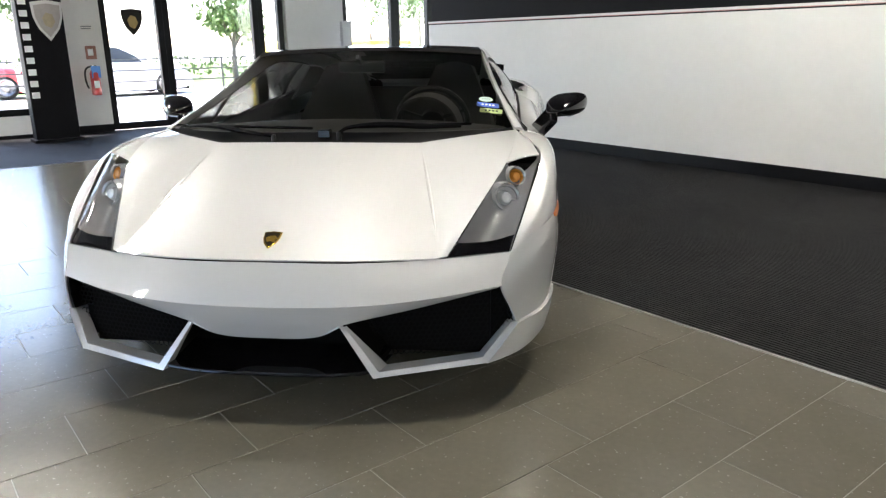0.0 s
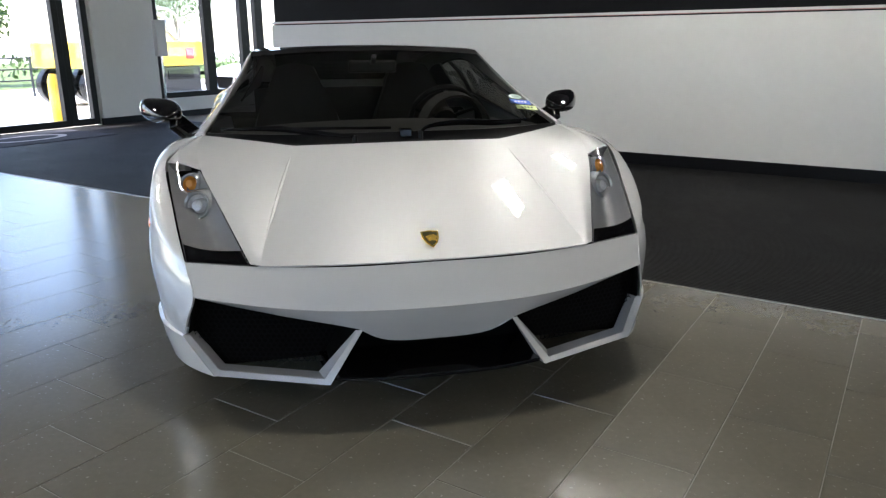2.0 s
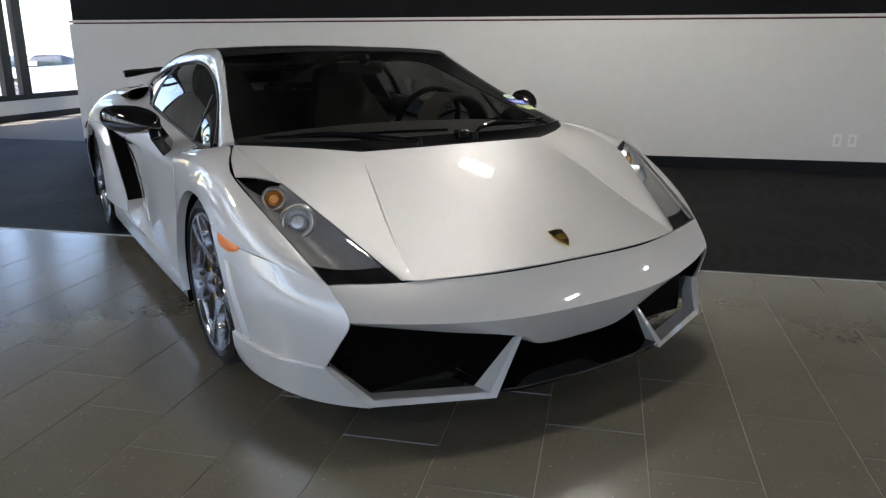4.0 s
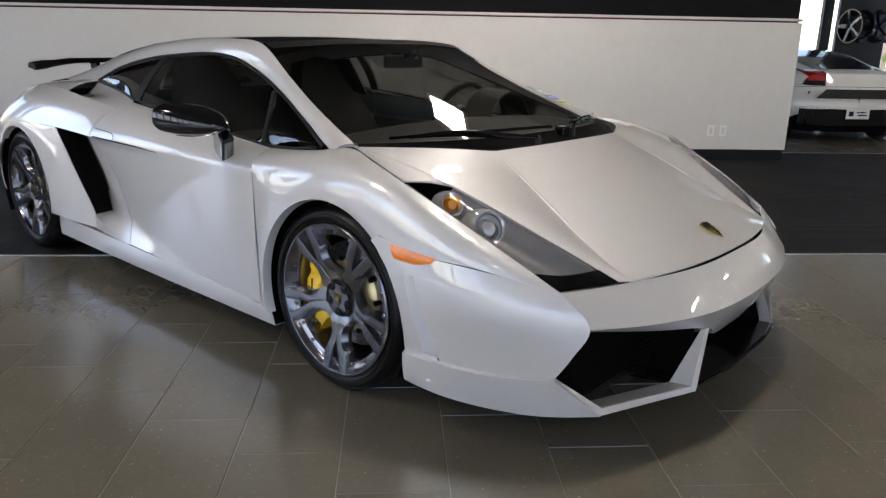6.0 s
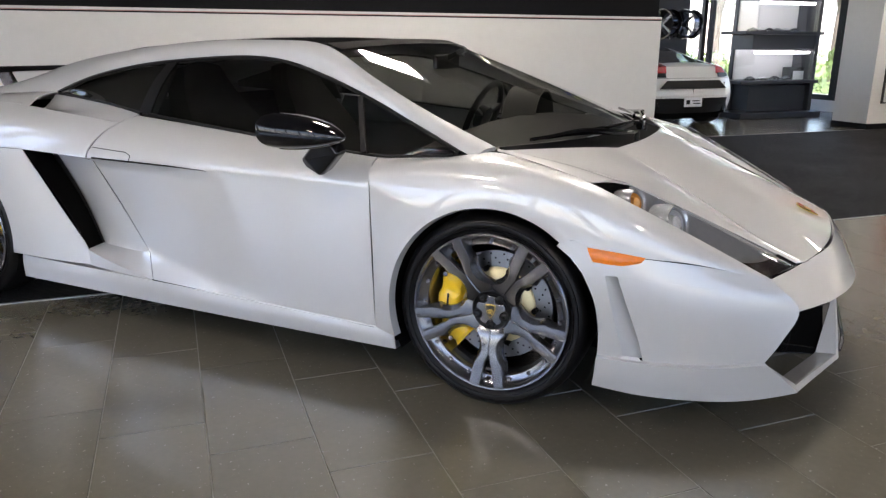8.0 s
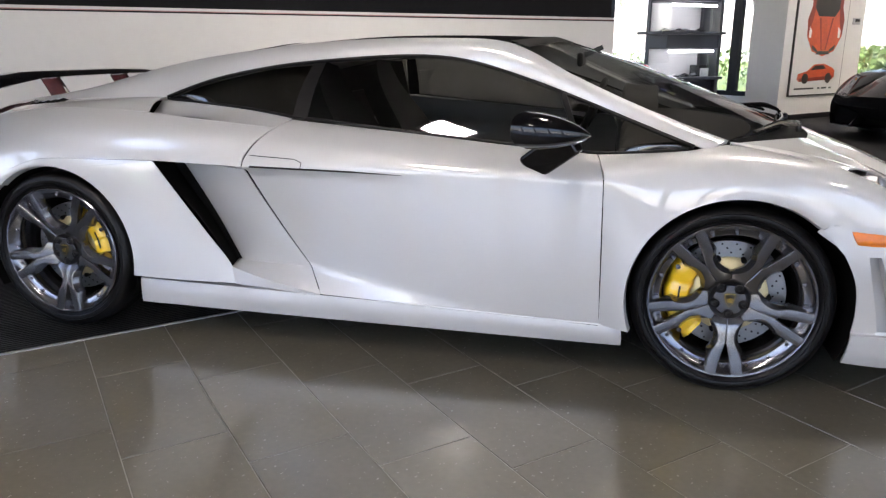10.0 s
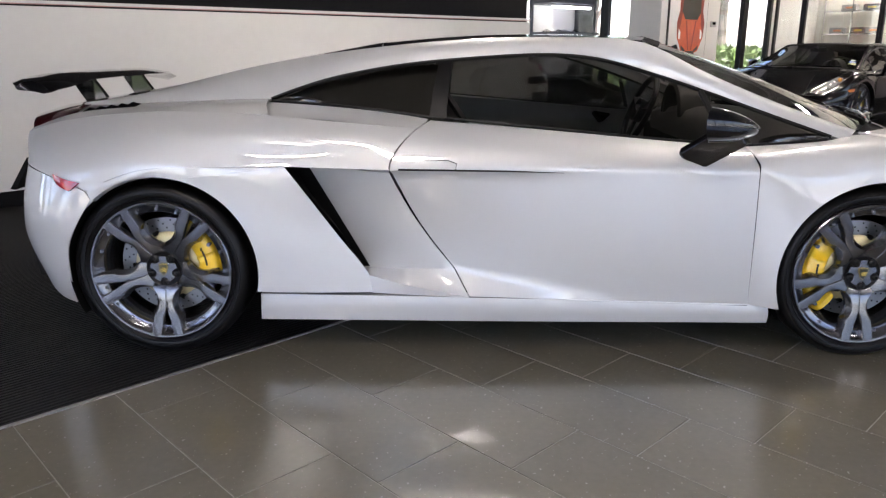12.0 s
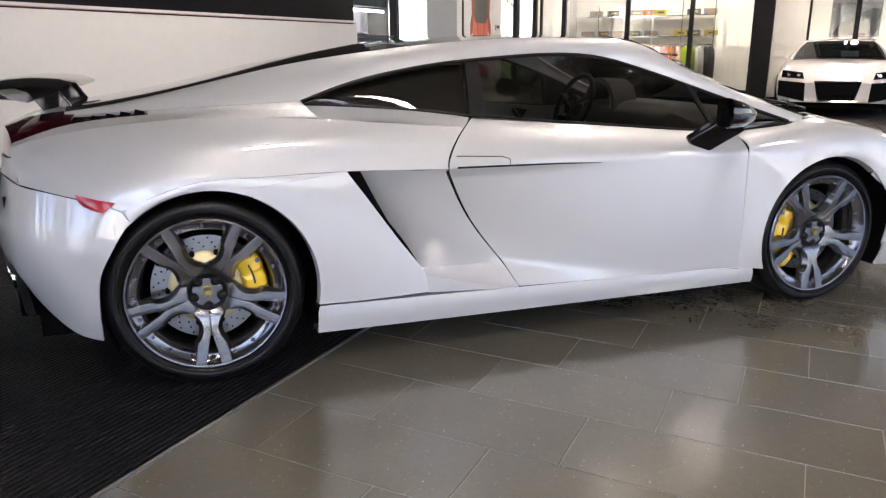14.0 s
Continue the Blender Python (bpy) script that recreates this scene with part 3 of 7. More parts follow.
def wheel(car, x, y, z, radius, s, caliper_side):
    """An alloy wheel with five forked spokes, its tyre, drilled disc and caliper."""
    at = Matrix.Translation((x, y * s, z)) @ Matrix.Diagonal((1, s, 1, 1))

    def laid(shape):
        o = Shape()
        o.v = [tuple(at @ Vector(p)) for p in shape.v]
        o.f = [f if s > 0 else f[::-1] for f in shape.f]
        return o
    ty = Shape().turned([(0.255, -0.03), (0.262, -0.012), (0.272, -0.002), (0.288, 0.003), (radius - 0.022, 0.0), (radius - 0.007, -0.012),
                         (radius - 0.001, -0.03), (radius, -0.07), (radius, -0.15), (radius - 0.002, -0.20), (radius - 0.02, -0.222), (0.262, -0.222)], 72)
    w = part("wheel", laid(ty), RUBBER, car, "low-profile black tyre on a grey alloy wheel", sharp=60)
    ridge = Shape()
    for r in (0.276, 0.2925):
        ridge.turned([(r - 0.0015, 0.0), (r, 0.0045), (r + 0.0015, 0.0)], 72)
    part("sidewall_ridge", laid(ridge), RUBBER, w)
    rim = Shape().turned([(0.262, -0.014), (0.2625, -0.004), (0.258, 0.0), (0.252, -0.001), (0.247, -0.012), (0.238, -0.02), (0.221, -0.026),
                          (0.216, -0.036), (0.213, -0.06), (0.208, -0.12), (0.212, -0.21)], 72)
    part("rim", laid(rim), POLISHED, w, "polished grey rim lip", sharp=30)
    bolt = None
    for k in range(20):
        a = 2 * math.pi * k / 20 + radians(270)
        if bolt is None:
            bolt = Shape().turned([(0.0068, -0.004), (0.0068, 0.003), (0.0045, 0.0052), (0.0, 0.0052)], 8).mesh("rim_bolt")
            bolt.materials.append(POLISHED)
        b = new("rim_bolt", bolt)
        b.parent, b.matrix_basis = w, at @ pose(0.2285 * math.cos(a), -0.022, 0.2285 * math.sin(a))
    hub = Shape().turned([(0.066, -0.075), (0.067, -0.036), (0.063, -0.031), (0.056, -0.034), (0.05, -0.040), (0.03, -0.040), (0.0, -0.040)], 40)
    part("hub", laid(hub), BLACK_PLASTIC, w, "dark ring round the wheel centre")

    def cap_edge(deg):
        # the cap's outline, notched round each wheel nut
        d = radians((deg - 270 + 36) % 72 - 36)
        side = 0.0485 * math.sin(abs(d))
        return 0.0505 if side > 0.0165 else min(0.0505, 0.0485 * math.cos(d) - math.sqrt(0.0165 ** 2 - side ** 2))
    cap = Shape().prism([(cap_edge(5 * i) * math.cos(radians(5 * i)), cap_edge(5 * i) * math.sin(radians(5 * i))) for i in range(72)],
                        0.014, Matrix(((1, 0, 0, 0), (0, 0, 1, -0.042), (0, 1, 0, 0), (0, 0, 0, 1))))
    part("hub_cap", laid(cap), GUNMETAL, w, "grey wheel centre notched round five nuts", bevel=0.002)
    for k in range(5):
        a = radians(270 + 72 * k)
        nut = Shape().turned([(0.0135, -0.045), (0.0135, -0.027), (0.010, -0.023), (0.006, -0.022), (0.0055, -0.027), (0.0, -0.027)], 12, pose(0.0485 * math.cos(a), 0, 0.0485 * math.sin(a)))
        part("wheel_nut", laid(nut), BLACK_PLASTIC, w)
    for k in range(5):
        a = radians(270 + 72 * k)
        sp = Shape()
        for q in (-1, 1):
            # one prong of the fork: its outer edge follows a round window between two forks, its inner edge the slit
            r = np.linspace(0.056, 0.2535, 30)
            round_ = 0.0911 - np.sqrt(np.maximum(0.065 ** 2 - (r - 0.1254) ** 2, 0.0))
            far = np.minimum(np.minimum(np.where(np.abs(r - 0.1254) < 0.065, round_, 0.09), r * math.tan(radians(36))), np.where(r > 0.125, 0.061 - (0.25 - r) * 0.19, 0.09))
            near = np.interp(r, [0.05, 0.146, 0.152, 0.19, 0.2535], [0.0, 0.0, 0.0035, 0.0125, 0.0255])
            depth = np.interp(r, [0.05, 0.065, 0.085, 0.11, 0.16, 0.2535], [-0.042, -0.034, -0.026, -0.020, -0.011, -0.001])
            lean = np.interp(r, [0.05, 0.07, 0.09, 0.17, 0.20, 0.2535], [0.0, 0.004, 0.013, 0.012, 0.006, 0.002])
            rows = []
            for i in range(len(r)):
                f, n, d = far[i], near[i], depth[i]
                rows.append([(r[i], d - 0.030, n), (r[i], d - 0.002, n), (r[i], d, n + 0.0022), (r[i], d + 0.0012, (n + f) / 2), (r[i], d, f - 0.002), (r[i], d - 0.003, f),
                             (r[i], d - 0.020, f + lean[i]), (r[i], d - 0.036, f + lean[i])])
            g = np.array(rows)
            g[..., 2] *= q
            ca, sa = math.cos(a), math.sin(a)
            h = np.stack([g[..., 0] * ca - g[..., 2] * sa, g[..., 1], g[..., 0] * sa + g[..., 2] * ca], -1)
            sp.grid(h, flip=(q < 0))
            sp.put(h[-1], [tuple(range(8))])
        part("spoke", laid(sp), GUNMETAL, w, sharp=28)
    shield(at @ Matrix(((1, 0, 0, 0), (0, 0, 1, -0.028), (0, 1, 0, 0), (0, 0, 0, 1))), 0.034, w, "cap_emblem", 0.003)
    disc = Shape().turned([(0.120, -0.10), (0.182, -0.10), (0.183, -0.102), (0.183, -0.128), (0.120, -0.13)], 56)
    d = part("brake_disc", laid(disc), DISC, w, "drilled steel brake disc")
    holes = Shape()
    for k in range(24):
        for j, rr in enumerate((0.142, 0.157, 0.172)):
            a = 2 * math.pi * (k + 0.33 * j) / 24
            holes.turned([(0.0036, -0.099), (0.0036, -0.0985), (0.0, -0.0985)], 6, pose(rr * math.cos(a), 0, rr * math.sin(a)))
    tagged(part("drill_hole", laid(holes), BLACK_CAVITY, d), "small drilled holes in the disc", kind="stuff")
    bell = Shape().turned([(0.128, -0.104), (0.127, -0.090), (0.118, -0.082), (0.085, -0.078), (0.03, -0.076)], 50)
    part("disc_bell", laid(bell), BELL, d)
    rivets = Shape()
    for k in range(10):
        a = 2 * math.pi * k / 10
        rivets.turned([(0.009, -0.10), (0.009, -0.078), (0.0, -0.078)], 10, pose(0.127 * math.cos(a), 0, 0.127 * math.sin(a)))
    tagged(part("disc_rivet", laid(rivets), BLACK_CAVITY, d), "dark rivets round the disc bell", kind="stuff")
    for a0, a1 in ((-50, 40),) if caliper_side < 0 else ((-12, 38), (58, 70)):
        cal = Shape()
        ang = np.linspace(radians(a0), radians(a1), 17)
        rows = []
        for r, h in ((0.118, -0.082), (0.124, -0.058), (0.132, -0.050), (0.160, -0.046), (0.188, -0.050), (0.199, -0.060), (0.204, -0.085), (0.204, -0.14)):
            rows.append([(caliper_side * (r - 0.006 * (abs(math.sin(6 * t)) > 0.92)) * math.cos(t), h - 0.007 * (abs(math.sin(6 * t)) > 0.92), r * math.sin(t)) for t in ang])
        g = np.array(rows)
        cal.grid(g, out=(0.1 * caliper_side, -0.3, 0))
        for e in (0, -1):
            cal.put(g[:, e], [tuple(range(8))])
        c = part("brake_caliper", laid(cal), CALIPER, w, "bright yellow brake caliper", bevel=0.003)
        if a1 - a0 < 20:
            continue
        for t in (a0 + 10, a1 - 10):
            pin = Shape().tube([(caliper_side * 0.192 * math.cos(radians(t)), h, 0.192 * math.sin(radians(t))) for h in (-0.07, -0.044)], 0.008, 8)
            part("caliper_bolt", laid(pin), POLISHED, c)
        mark = Shape()
        for k in range(6):
            t = radians((a0 + a1) / 2 + 14 - 4.2 * k)
            mark.box(-0.003, 0.003, -0.0015, 0.001, -0.006, 0.006)
            for i in range(-8, 0):
                vx, vy, vz = mark.v[i]
                mark.v[i] = (caliper_side * 0.158 * math.cos(t) + vx, -0.0445 + vy, 0.158 * math.sin(t) + vz)
        part("caliper_writing", laid(mark), BLACK_PLASTIC, c)
    stub = Shape().turned([(0.11, -0.13), (0.11, -0.30), (0.0, -0.30)], 24)
    part("wheel_carrier", laid(stub), BLACK_CAVITY, w)
    return w


def sports_car(m, paint, label, roof_paint, full=True):
    """A low wedge-shaped two-seat coupe. x forwards, z up, the middle of the wheelbase at 0."""
    car = thing("sports_car", m, label, "car")
    P = lambda *a, **k: part(*a, **k)

    # --- nose
    top = half_to_full([(2.262, 0, 0.506), (2.24, 0.3, 0.502), (2.146, 0.58, 0.496), (2.075, 0.787, 0.503)])
    mid = half_to_full([(2.307, 0, 0.446), (2.287, 0.3, 0.446), (2.207, 0.56, 0.448), (2.119, 0.7755, 0.4575)])
    crease = half_to_full([(2.342, 0, 0.382), (2.325, 0.3, 0.386), (2.26, 0.54, 0.396), (2.158, 0.762, 0.412)])
    nose = Shape().grid(loft([top, mid, crease], 57, 9, 0.0), out=INSIDE)
    lip = half_to_full([(2.270, 0, 0.248), (2.274, 0.165, 0.258), (2.288, 0.246, 0.304), (2.225, 0.5, 0.352), (2.145, 0.745, 0.398)])
    hollow = midway(crease, lip, (0.002, 0, 0.0), 33)
    nose.grid(loft([crease, hollow, lip], 57, 7), out=(1.5, 0, 0.9))
    chin = half_to_full([(2.17, 0, 0.226), (2.18, 0.15, 0.234), (2.262, 0.255, 0.292)])
    nose.grid(loft([half_to_full([(2.270, 0, 0.248), (2.274, 0.165, 0.258), (2.288, 0.25, 0.303)]), chin], 21, 5), out=(1.5, 0, 0.9))
    bumper = P("front_bumper", nose, paint, car, thick=0.006, sharp=24)
    for s in (-1, 1):
        flank = Shape()
        r0 = [(1.545, 0.957, 0.59), (1.705, 0.945, 0.562), (1.88, 0.897, 0.547), (2.071, 0.789, 0.5)]
        r1 = [(1.638, 0.955, 0.42), (1.8, 0.938, 0.412), (2.0, 0.866, 0.412), (2.158, 0.762, 0.412)]
        r2 = [(1.64, 0.938, 0.262), (1.75, 0.928, 0.252), (1.95, 0.878, 0.252), (2.085, 0.812, 0.262)]
        g = loft([r0, midway(r0, r1, (0.003, 0.008, 0)), r1, midway(r1, r2, (0.002, 0.004, 0)), r2], 22, 16)
        # the flank as one smooth sheet y(x, z), with the slot left open
        powers = [(i, j) for i in range(5) for j in range(4) if i + j <= 4]
        xz = g.reshape(-1, 3)
        fit = np.linalg.lstsq(np.stack([(xz[:, 0] - 1.85) ** i * (xz[:, 2] - 0.4) ** j for i, j in powers], 1), xz[:, 1], rcond=None)[0]
        sheet = lambda x, z: (x, float(sum(c * (x - 1.85) ** i * (z - 0.4) ** j for c, (i, j) in zip(fit, powers))), z)
        row = lambda *p: [sheet(*q) for q in p]
        head_row = row((1.582, 0.505), (1.648, 0.505), (1.682, 0.505), (1.80, 0.498), (1.95, 0.485), (2.05, 0.480)) + [(2.099, 0.781, 0.478)]
        flank.grid(loft([row((1.514, 0.581), (1.547, 0.5975), (1.60, 0.5835), (1.705, 0.5635), (1.80, 0.556), (1.90, 0.544), (2.02, 0.518)) + [(2.074, 0.787, 0.504)], head_row], 24, 6), out=INSIDE)
        slot_l = [(1.648, 0.505), (1.668, 0.42), (1.692, 0.33), (1.710, 0.250)]
        slot_r = [(1.682, 0.505), (1.714, 0.42), (1.746, 0.33), (1.766, 0.250)]
        flank.grid(loft([row((1.582, 0.505), (1.622, 0.42), (1.636, 0.33), (1.634, 0.252)), row(*slot_l)], 16, 6), out=INSIDE)
        flank.grid(loft([row(*slot_r), row((1.80, 0.498), (1.83, 0.42), (1.86, 0.33), (1.87, 0.252)), row((1.95, 0.485), (1.98, 0.42), (1.985, 0.33), (1.96, 0.254)),
                         [(2.099, 0.781, 0.478), (2.157, 0.7625, 0.412)] + row((2.125, 0.33), (2.086, 0.262))], 20, 16), out=INSIDE)
        P("bumper_side", flank.side(s), paint, bumper, thick=0.006, blend=0.03)
        shelf = row((1.634, 0.2535), (1.75, 0.2535), (1.87, 0.2535), (1.96, 0.2555)) + [(2.086, 0.8135, 0.2625)]
        proud = [(x + 0.004 * (k > 2), y + (0.011, 0.012, 0.012, 0.010, 0.003)[k], z - 0.005) for k, (x, y, z) in enumerate(shelf)]
        skirt_lip = Shape().grid(loft([shelf, proud], 22, 2), out=(1.8, 0.8, 0.1))
        skirt_lip.grid(loft([proud, [(1.630, 0.944, 0.2), (1.78, 0.930, 0.194), (1.98, 0.868, 0.193), (2.138, 0.770, 0.204)],
                             [(1.622, 0.928, 0.148), (1.80, 0.912, 0.138), (2.02, 0.835, 0.136), (2.185, 0.718, 0.146)]], 22, 8), out=(1.5, 0, 0.5))
        P("bumper_lip", skirt_lip.side(s), paint, bumper, thick=0.010, sharp=25)
        # the blade that frames the intake below and inside
        path = [(2.085, 0.814, 0.26), (2.184, 0.718, 0.148), (2.311, 0.357, 0.136), (2.288, 0.246, 0.304)]
        inner = [(2.080, 0.795, 0.254), (2.178, 0.703, 0.164), (2.300, 0.374, 0.154), (2.281, 0.264, 0.299)]
        back = [(2.04, 0.782, 0.25), (2.128, 0.690, 0.160), (2.238, 0.388, 0.151), (2.270, 0.264, 0.298)]
        under = [(2.02, 0.80, 0.255), (2.13, 0.70, 0.138), (2.262, 0.35, 0.132), (2.272, 0.247, 0.302)]
        bl = Shape()
        for k in range(3):
            for a, b in ((under, path), (path, inner), (inner, back)):
                bl.grid(np.array([[a[k], a[k + 1]], [b[k], b[k + 1]]], float), out=(1.9, 0.55, 0.25) if a is not inner else None)
        P("intake_blade", bl.side(s), paint, bumper, thick=0.004, bevel=0.004)
        # mesh deep in the intake
        hexes = Shape()
        pitch = 0.019
        for iz in range(14):
            for iy in range(30):
                y = 0.27 + (iy + 0.5 * (iz % 2)) * pitch
                z = 0.165 + iz * pitch * 0.87
                if z > 0.30 + (y - 0.28) * 0.19 or y < 0.40 - (z - 0.165) * 0.85 or y > 0.72 + 0.06 * min(1, (z - 0.165) / 0.09):
                    continue
                x = 2.245 - 0.30 * max(0, y - 0.25) ** 1.6 - 0.075
                ring = [(x, y + pitch * 0.5 * c * math.cos(a), z + pitch * 0.5 * c * math.sin(a)) for c in (1.08, 0.8) for a in np.linspace(math.pi / 6, math.pi / 6 + 2 * math.pi, 6, endpoint=False)]
                hexes.put(ring, [(i, (i + 1) % 6, (i + 1) % 6 + 6, i + 6) for i in range(6)])
        tagged(P("intake_mesh", hexes.side(s), MATT_BLACK, bumper, "black honeycomb mesh"), kind="stuff")
        cave = Shape().box(1.9, 2.0, 0.2, 0.80, 0.13, 0.42)
        P("intake_duct", cave.side(s), BLACK_CAVITY, bumper)
        wall_in = Shape().put([(2.262, 0.352, 0.133), (2.245, 0.25, 0.298), (2.0, 0.27, 0.30), (2.0, 0.37, 0.13)], [(0, 1, 2, 3)])
        P("duct_wall", wall_in.side(s), BLACK_CAVITY, bumper, thick=0.01)
        wall_out = Shape().grid(loft([[(2.150, 0.752, 0.406), (2.118, 0.775, 0.33), (2.078, 0.797, 0.260)], [(2.06, 0.77, 0.41), (2.05, 0.78, 0.33), (2.03, 0.785, 0.255)],
                                      [(1.96, 0.765, 0.42), (1.96, 0.765, 0.33), (1.96, 0.765, 0.24)]], 8, 6), out=(2.0, 0.9, 0.3))
        P("duct_wall", wall_out.side(s), BLACK_CAVITY, bumper, thick=0.004)
    split = Shape().grid(loft([half_to_full([(2.322, 0, 0.150), (2.320, 0.2, 0.152), (2.302, 0.34, 0.158)]),
                               half_to_full([(2.328, 0, 0.138), (2.326, 0.2, 0.140), (2.308, 0.345, 0.146)]),
                               half_to_full([(2.1, 0, 0.125), (2.1, 0.2, 0.125), (2.1, 0.38, 0.125)])], 31, 7), out=(2.1, 0, 0.6))
    split.grid(loft([half_to_full([(2.322, 0, 0.150), (2.320, 0.2, 0.152), (2.302, 0.34, 0.158)]), half_to_full([(2.1, 0, 0.165), (2.1, 0.2, 0.165), (2.1, 0.38, 0.165)])], 31, 4), out=(2.1, 0, -0.6))
    sp_ob = P("splitter", split, BLACK_GLOSS, car, "gloss black front splitter", thick=0.004)
    P("splitter_edge", Shape().tube([tuple(q) for q in spline(half_to_full([(2.330, 0, 0.147), (2.328, 0.2, 0.149), (2.310, 0.335, 0.155)]), 24)], 0.006, 8), BLACK_GLOSS, sp_ob)

    # --- hood, its two creases running to the nose
    centre = [(1.602, 0, 0.803), (1.85, 0, 0.706), (2.06, 0, 0.604), (2.165, 0, 0.552), (2.253, 0, 0.511)]
    quarter = [(1.592, 0.22, 0.801), (1.835, 0.245, 0.699), (2.06, 0.28, 0.592), (2.231, 0.30, 0.508)]
    valley = [(1.552, 0.415, 0.795), (1.78, 0.473, 0.684), (2.05, 0.535, 0.546), (2.165, 0.548, 0.502)]
    edge = [(1.248, 0.782, 0.812), (1.45, 0.785, 0.79), (1.66, 0.757, 0.735), (1.90, 0.672, 0.622), (2.136, 0.583, 0.502)]
    flap = [(1.248, 0.782, 0.812), (1.42, 0.845, 0.788), (1.572, 0.882, 0.754)]
    flap_in = [(1.252, 0.78, 0.812), (1.45, 0.785, 0.79), (1.656, 0.759, 0.736)]
    hood = Shape()
    mirror = lambda r: [(x, -y, z) for x, y, z in r]
    hood.grid(loft([mirror(valley), mirror(quarter), centre, quarter, valley], 30, 33), out=INSIDE)
    outer_mid = [(1.455, 0.60, 0.812), (1.66, 0.625, 0.748), (1.94, 0.60, 0.611), (2.150, 0.566, 0.5025)]
    for s in (-1, 1):
        half = Shape().grid(loft([valley, outer_mid, edge], 30, 12), out=INSIDE)
        half.grid(loft([flap_in, midway(flap_in, flap, (0, 0, 0.006)), flap], 10, 8), out=INSIDE)
        h = half.side(s)
        hood.put(h.v, h.f)
    creases = []
    for s in (-1, 1):
        line = spline(valley, 40)[3:33] * np.array((1, s, 1)) + np.array((0, 0, -0.0035))
        creases.append(Shape().tube([tuple(q) for q in line], [0.001 + 0.007 * math.sin(math.pi * (i + 1) / 31) ** 0.6 for i in range(30)], 8))
    hood_ob = P("hood", hood, paint, car, thick=0.005, sharp=13)
    for c in creases:
        P("hood_crease", c, paint, hood_ob)
    shield(pose(2.168, 0, 0.5545) @ Matrix(((0, -0.90, 0.43, 0), (1, 0, 0, 0), (0, 0.43, 0.90, 0), (0, 0, 0, 1))), 0.060, hood_ob, "badge", 0.004)

    # --- sides
    for s in (-1, 1):
        r0 = [(0.835, 0.812, 0.768), (1.10, 0.838, 0.79), (1.25, 0.80, 0.809), (1.42, 0.852, 0.786), (1.575, 0.889, 0.752), (1.82, 0.846, 0.636), (2.07, 0.79, 0.506)]
        r1 = [(0.846, 0.872, 0.752), (1.10, 0.897, 0.778), (1.3, 0.908, 0.783), (1.5, 0.929, 0.752), (1.7, 0.926, 0.672), (1.9, 0.872, 0.586), (2.07, 0.792, 0.503)]
        r1b = [(0.853, 0.907, 0.735), (1.05, 0.922, 0.747), (1.28, 0.938, 0.748), (1.47, 0.949, 0.716), (1.60, 0.950, 0.640), (1.72, 0.940, 0.604), (1.89, 0.892, 0.564), (2.07, 0.793, 0.502)]
        r2 = [(0.8605, 0.9192, 0.7165), (1.05, 0.932, 0.72), (1.28, 0.950, 0.716), (1.45, 0.955, 0.676), (1.548, 0.957, 0.60), (1.705, 0.946, 0.566), (1.88, 0.898, 0.551), (2.07, 0.794, 0.5)]
        f = Shape().grid(loft([r0, r1, r1b, r2], 48, 18), out=INSIDE)
        corner = (0.8605, 0.9192, 0.7165)
        outer = [(0.868, 0.914, 0.205), (0.866, 0.918, 0.45), (0.862, 0.919, 0.60), (0.861, 0.9192, 0.700), (0.885, 0.921, 0.7165), (1.05, 0.932, 0.72), (1.28, 0.950, 0.716), (1.45, 0.955, 0.676), (1.548, 0.957, 0.60)]
        for edge_, span in (([(0.868, 0.914, 0.205), (0.866, 0.918, 0.45), (0.8625, 0.919, 0.62), corner], (200, 126)),
                            ([corner, (1.05, 0.932, 0.72), (1.28, 0.950, 0.716), (1.45, 0.955, 0.676), (1.548, 0.957, 0.60)], (126, 50))):
            inner = arch(1.29, 0.318, 0.345, 0.955, *span, 20)
            f.grid(loft([edge_, midway(edge_, inner, (0, 0.004, 0), 24), inner], 26, 9), out=INSIDE)
        inner = arch(1.29, 0.318, 0.345, 0.955, 200, 50, 20)
        roll = [(x, y - 0.03, z) for x, y, z in arch(1.29, 0.318, 0.338, 0.955, 200, 50, 20)]
        f.grid(loft([inner, roll], 44, 2), out=(1.29, 0.8, 2.5))
        fender = P("front_fender", f.side(s), paint, car, thick=0.004, sharp=50, blend=0.035)
        mk = Shape().grid(loft([[(1.592, 0.9585, 0.581), (1.68, 0.9505, 0.573), (1.752, 0.938, 0.564)],
                                [(1.602, 0.963, 0.558), (1.68, 0.956, 0.55), (1.745, 0.944, 0.553)],
                                [(1.612, 0.961, 0.541), (1.69, 0.9525, 0.537), (1.735, 0.9425, 0.546)]], 10, 6), out=INSIDE)
        P("side_marker", mk.side(s), AMBER, fender, "amber side marker lens", thick=0.006)
        # the slot in the bumper's flank
        dent = lambda p, d: (p[0], p[1] - d, p[2])
        deep = [((a[0] * 0.14 + b[0] * 0.86), (a[1] + b[1]) / 2) for a, b in zip(slot_l, slot_r)]
        well = [dent(p, d) for p, d in zip(row(*deep), (0.034, 0.042, 0.044, 0.030))]
        vent = Shape().grid(loft([row(*slot_l), well], 16, 6), out=(1.7, 0.2, 0.38))
        vent.grid(loft([well, row(*slot_r)], 16, 4), out=(1.7, 0.2, 0.38))
        vent.grid(loft([row((1.704, 0.262), (1.752, 0.262)), [(x, y + 0.008, z) for x, y, z in row((1.700, 0.240), (1.775, 0.242))]], 4, 3), out=(1.7, 0.5, 0.0))
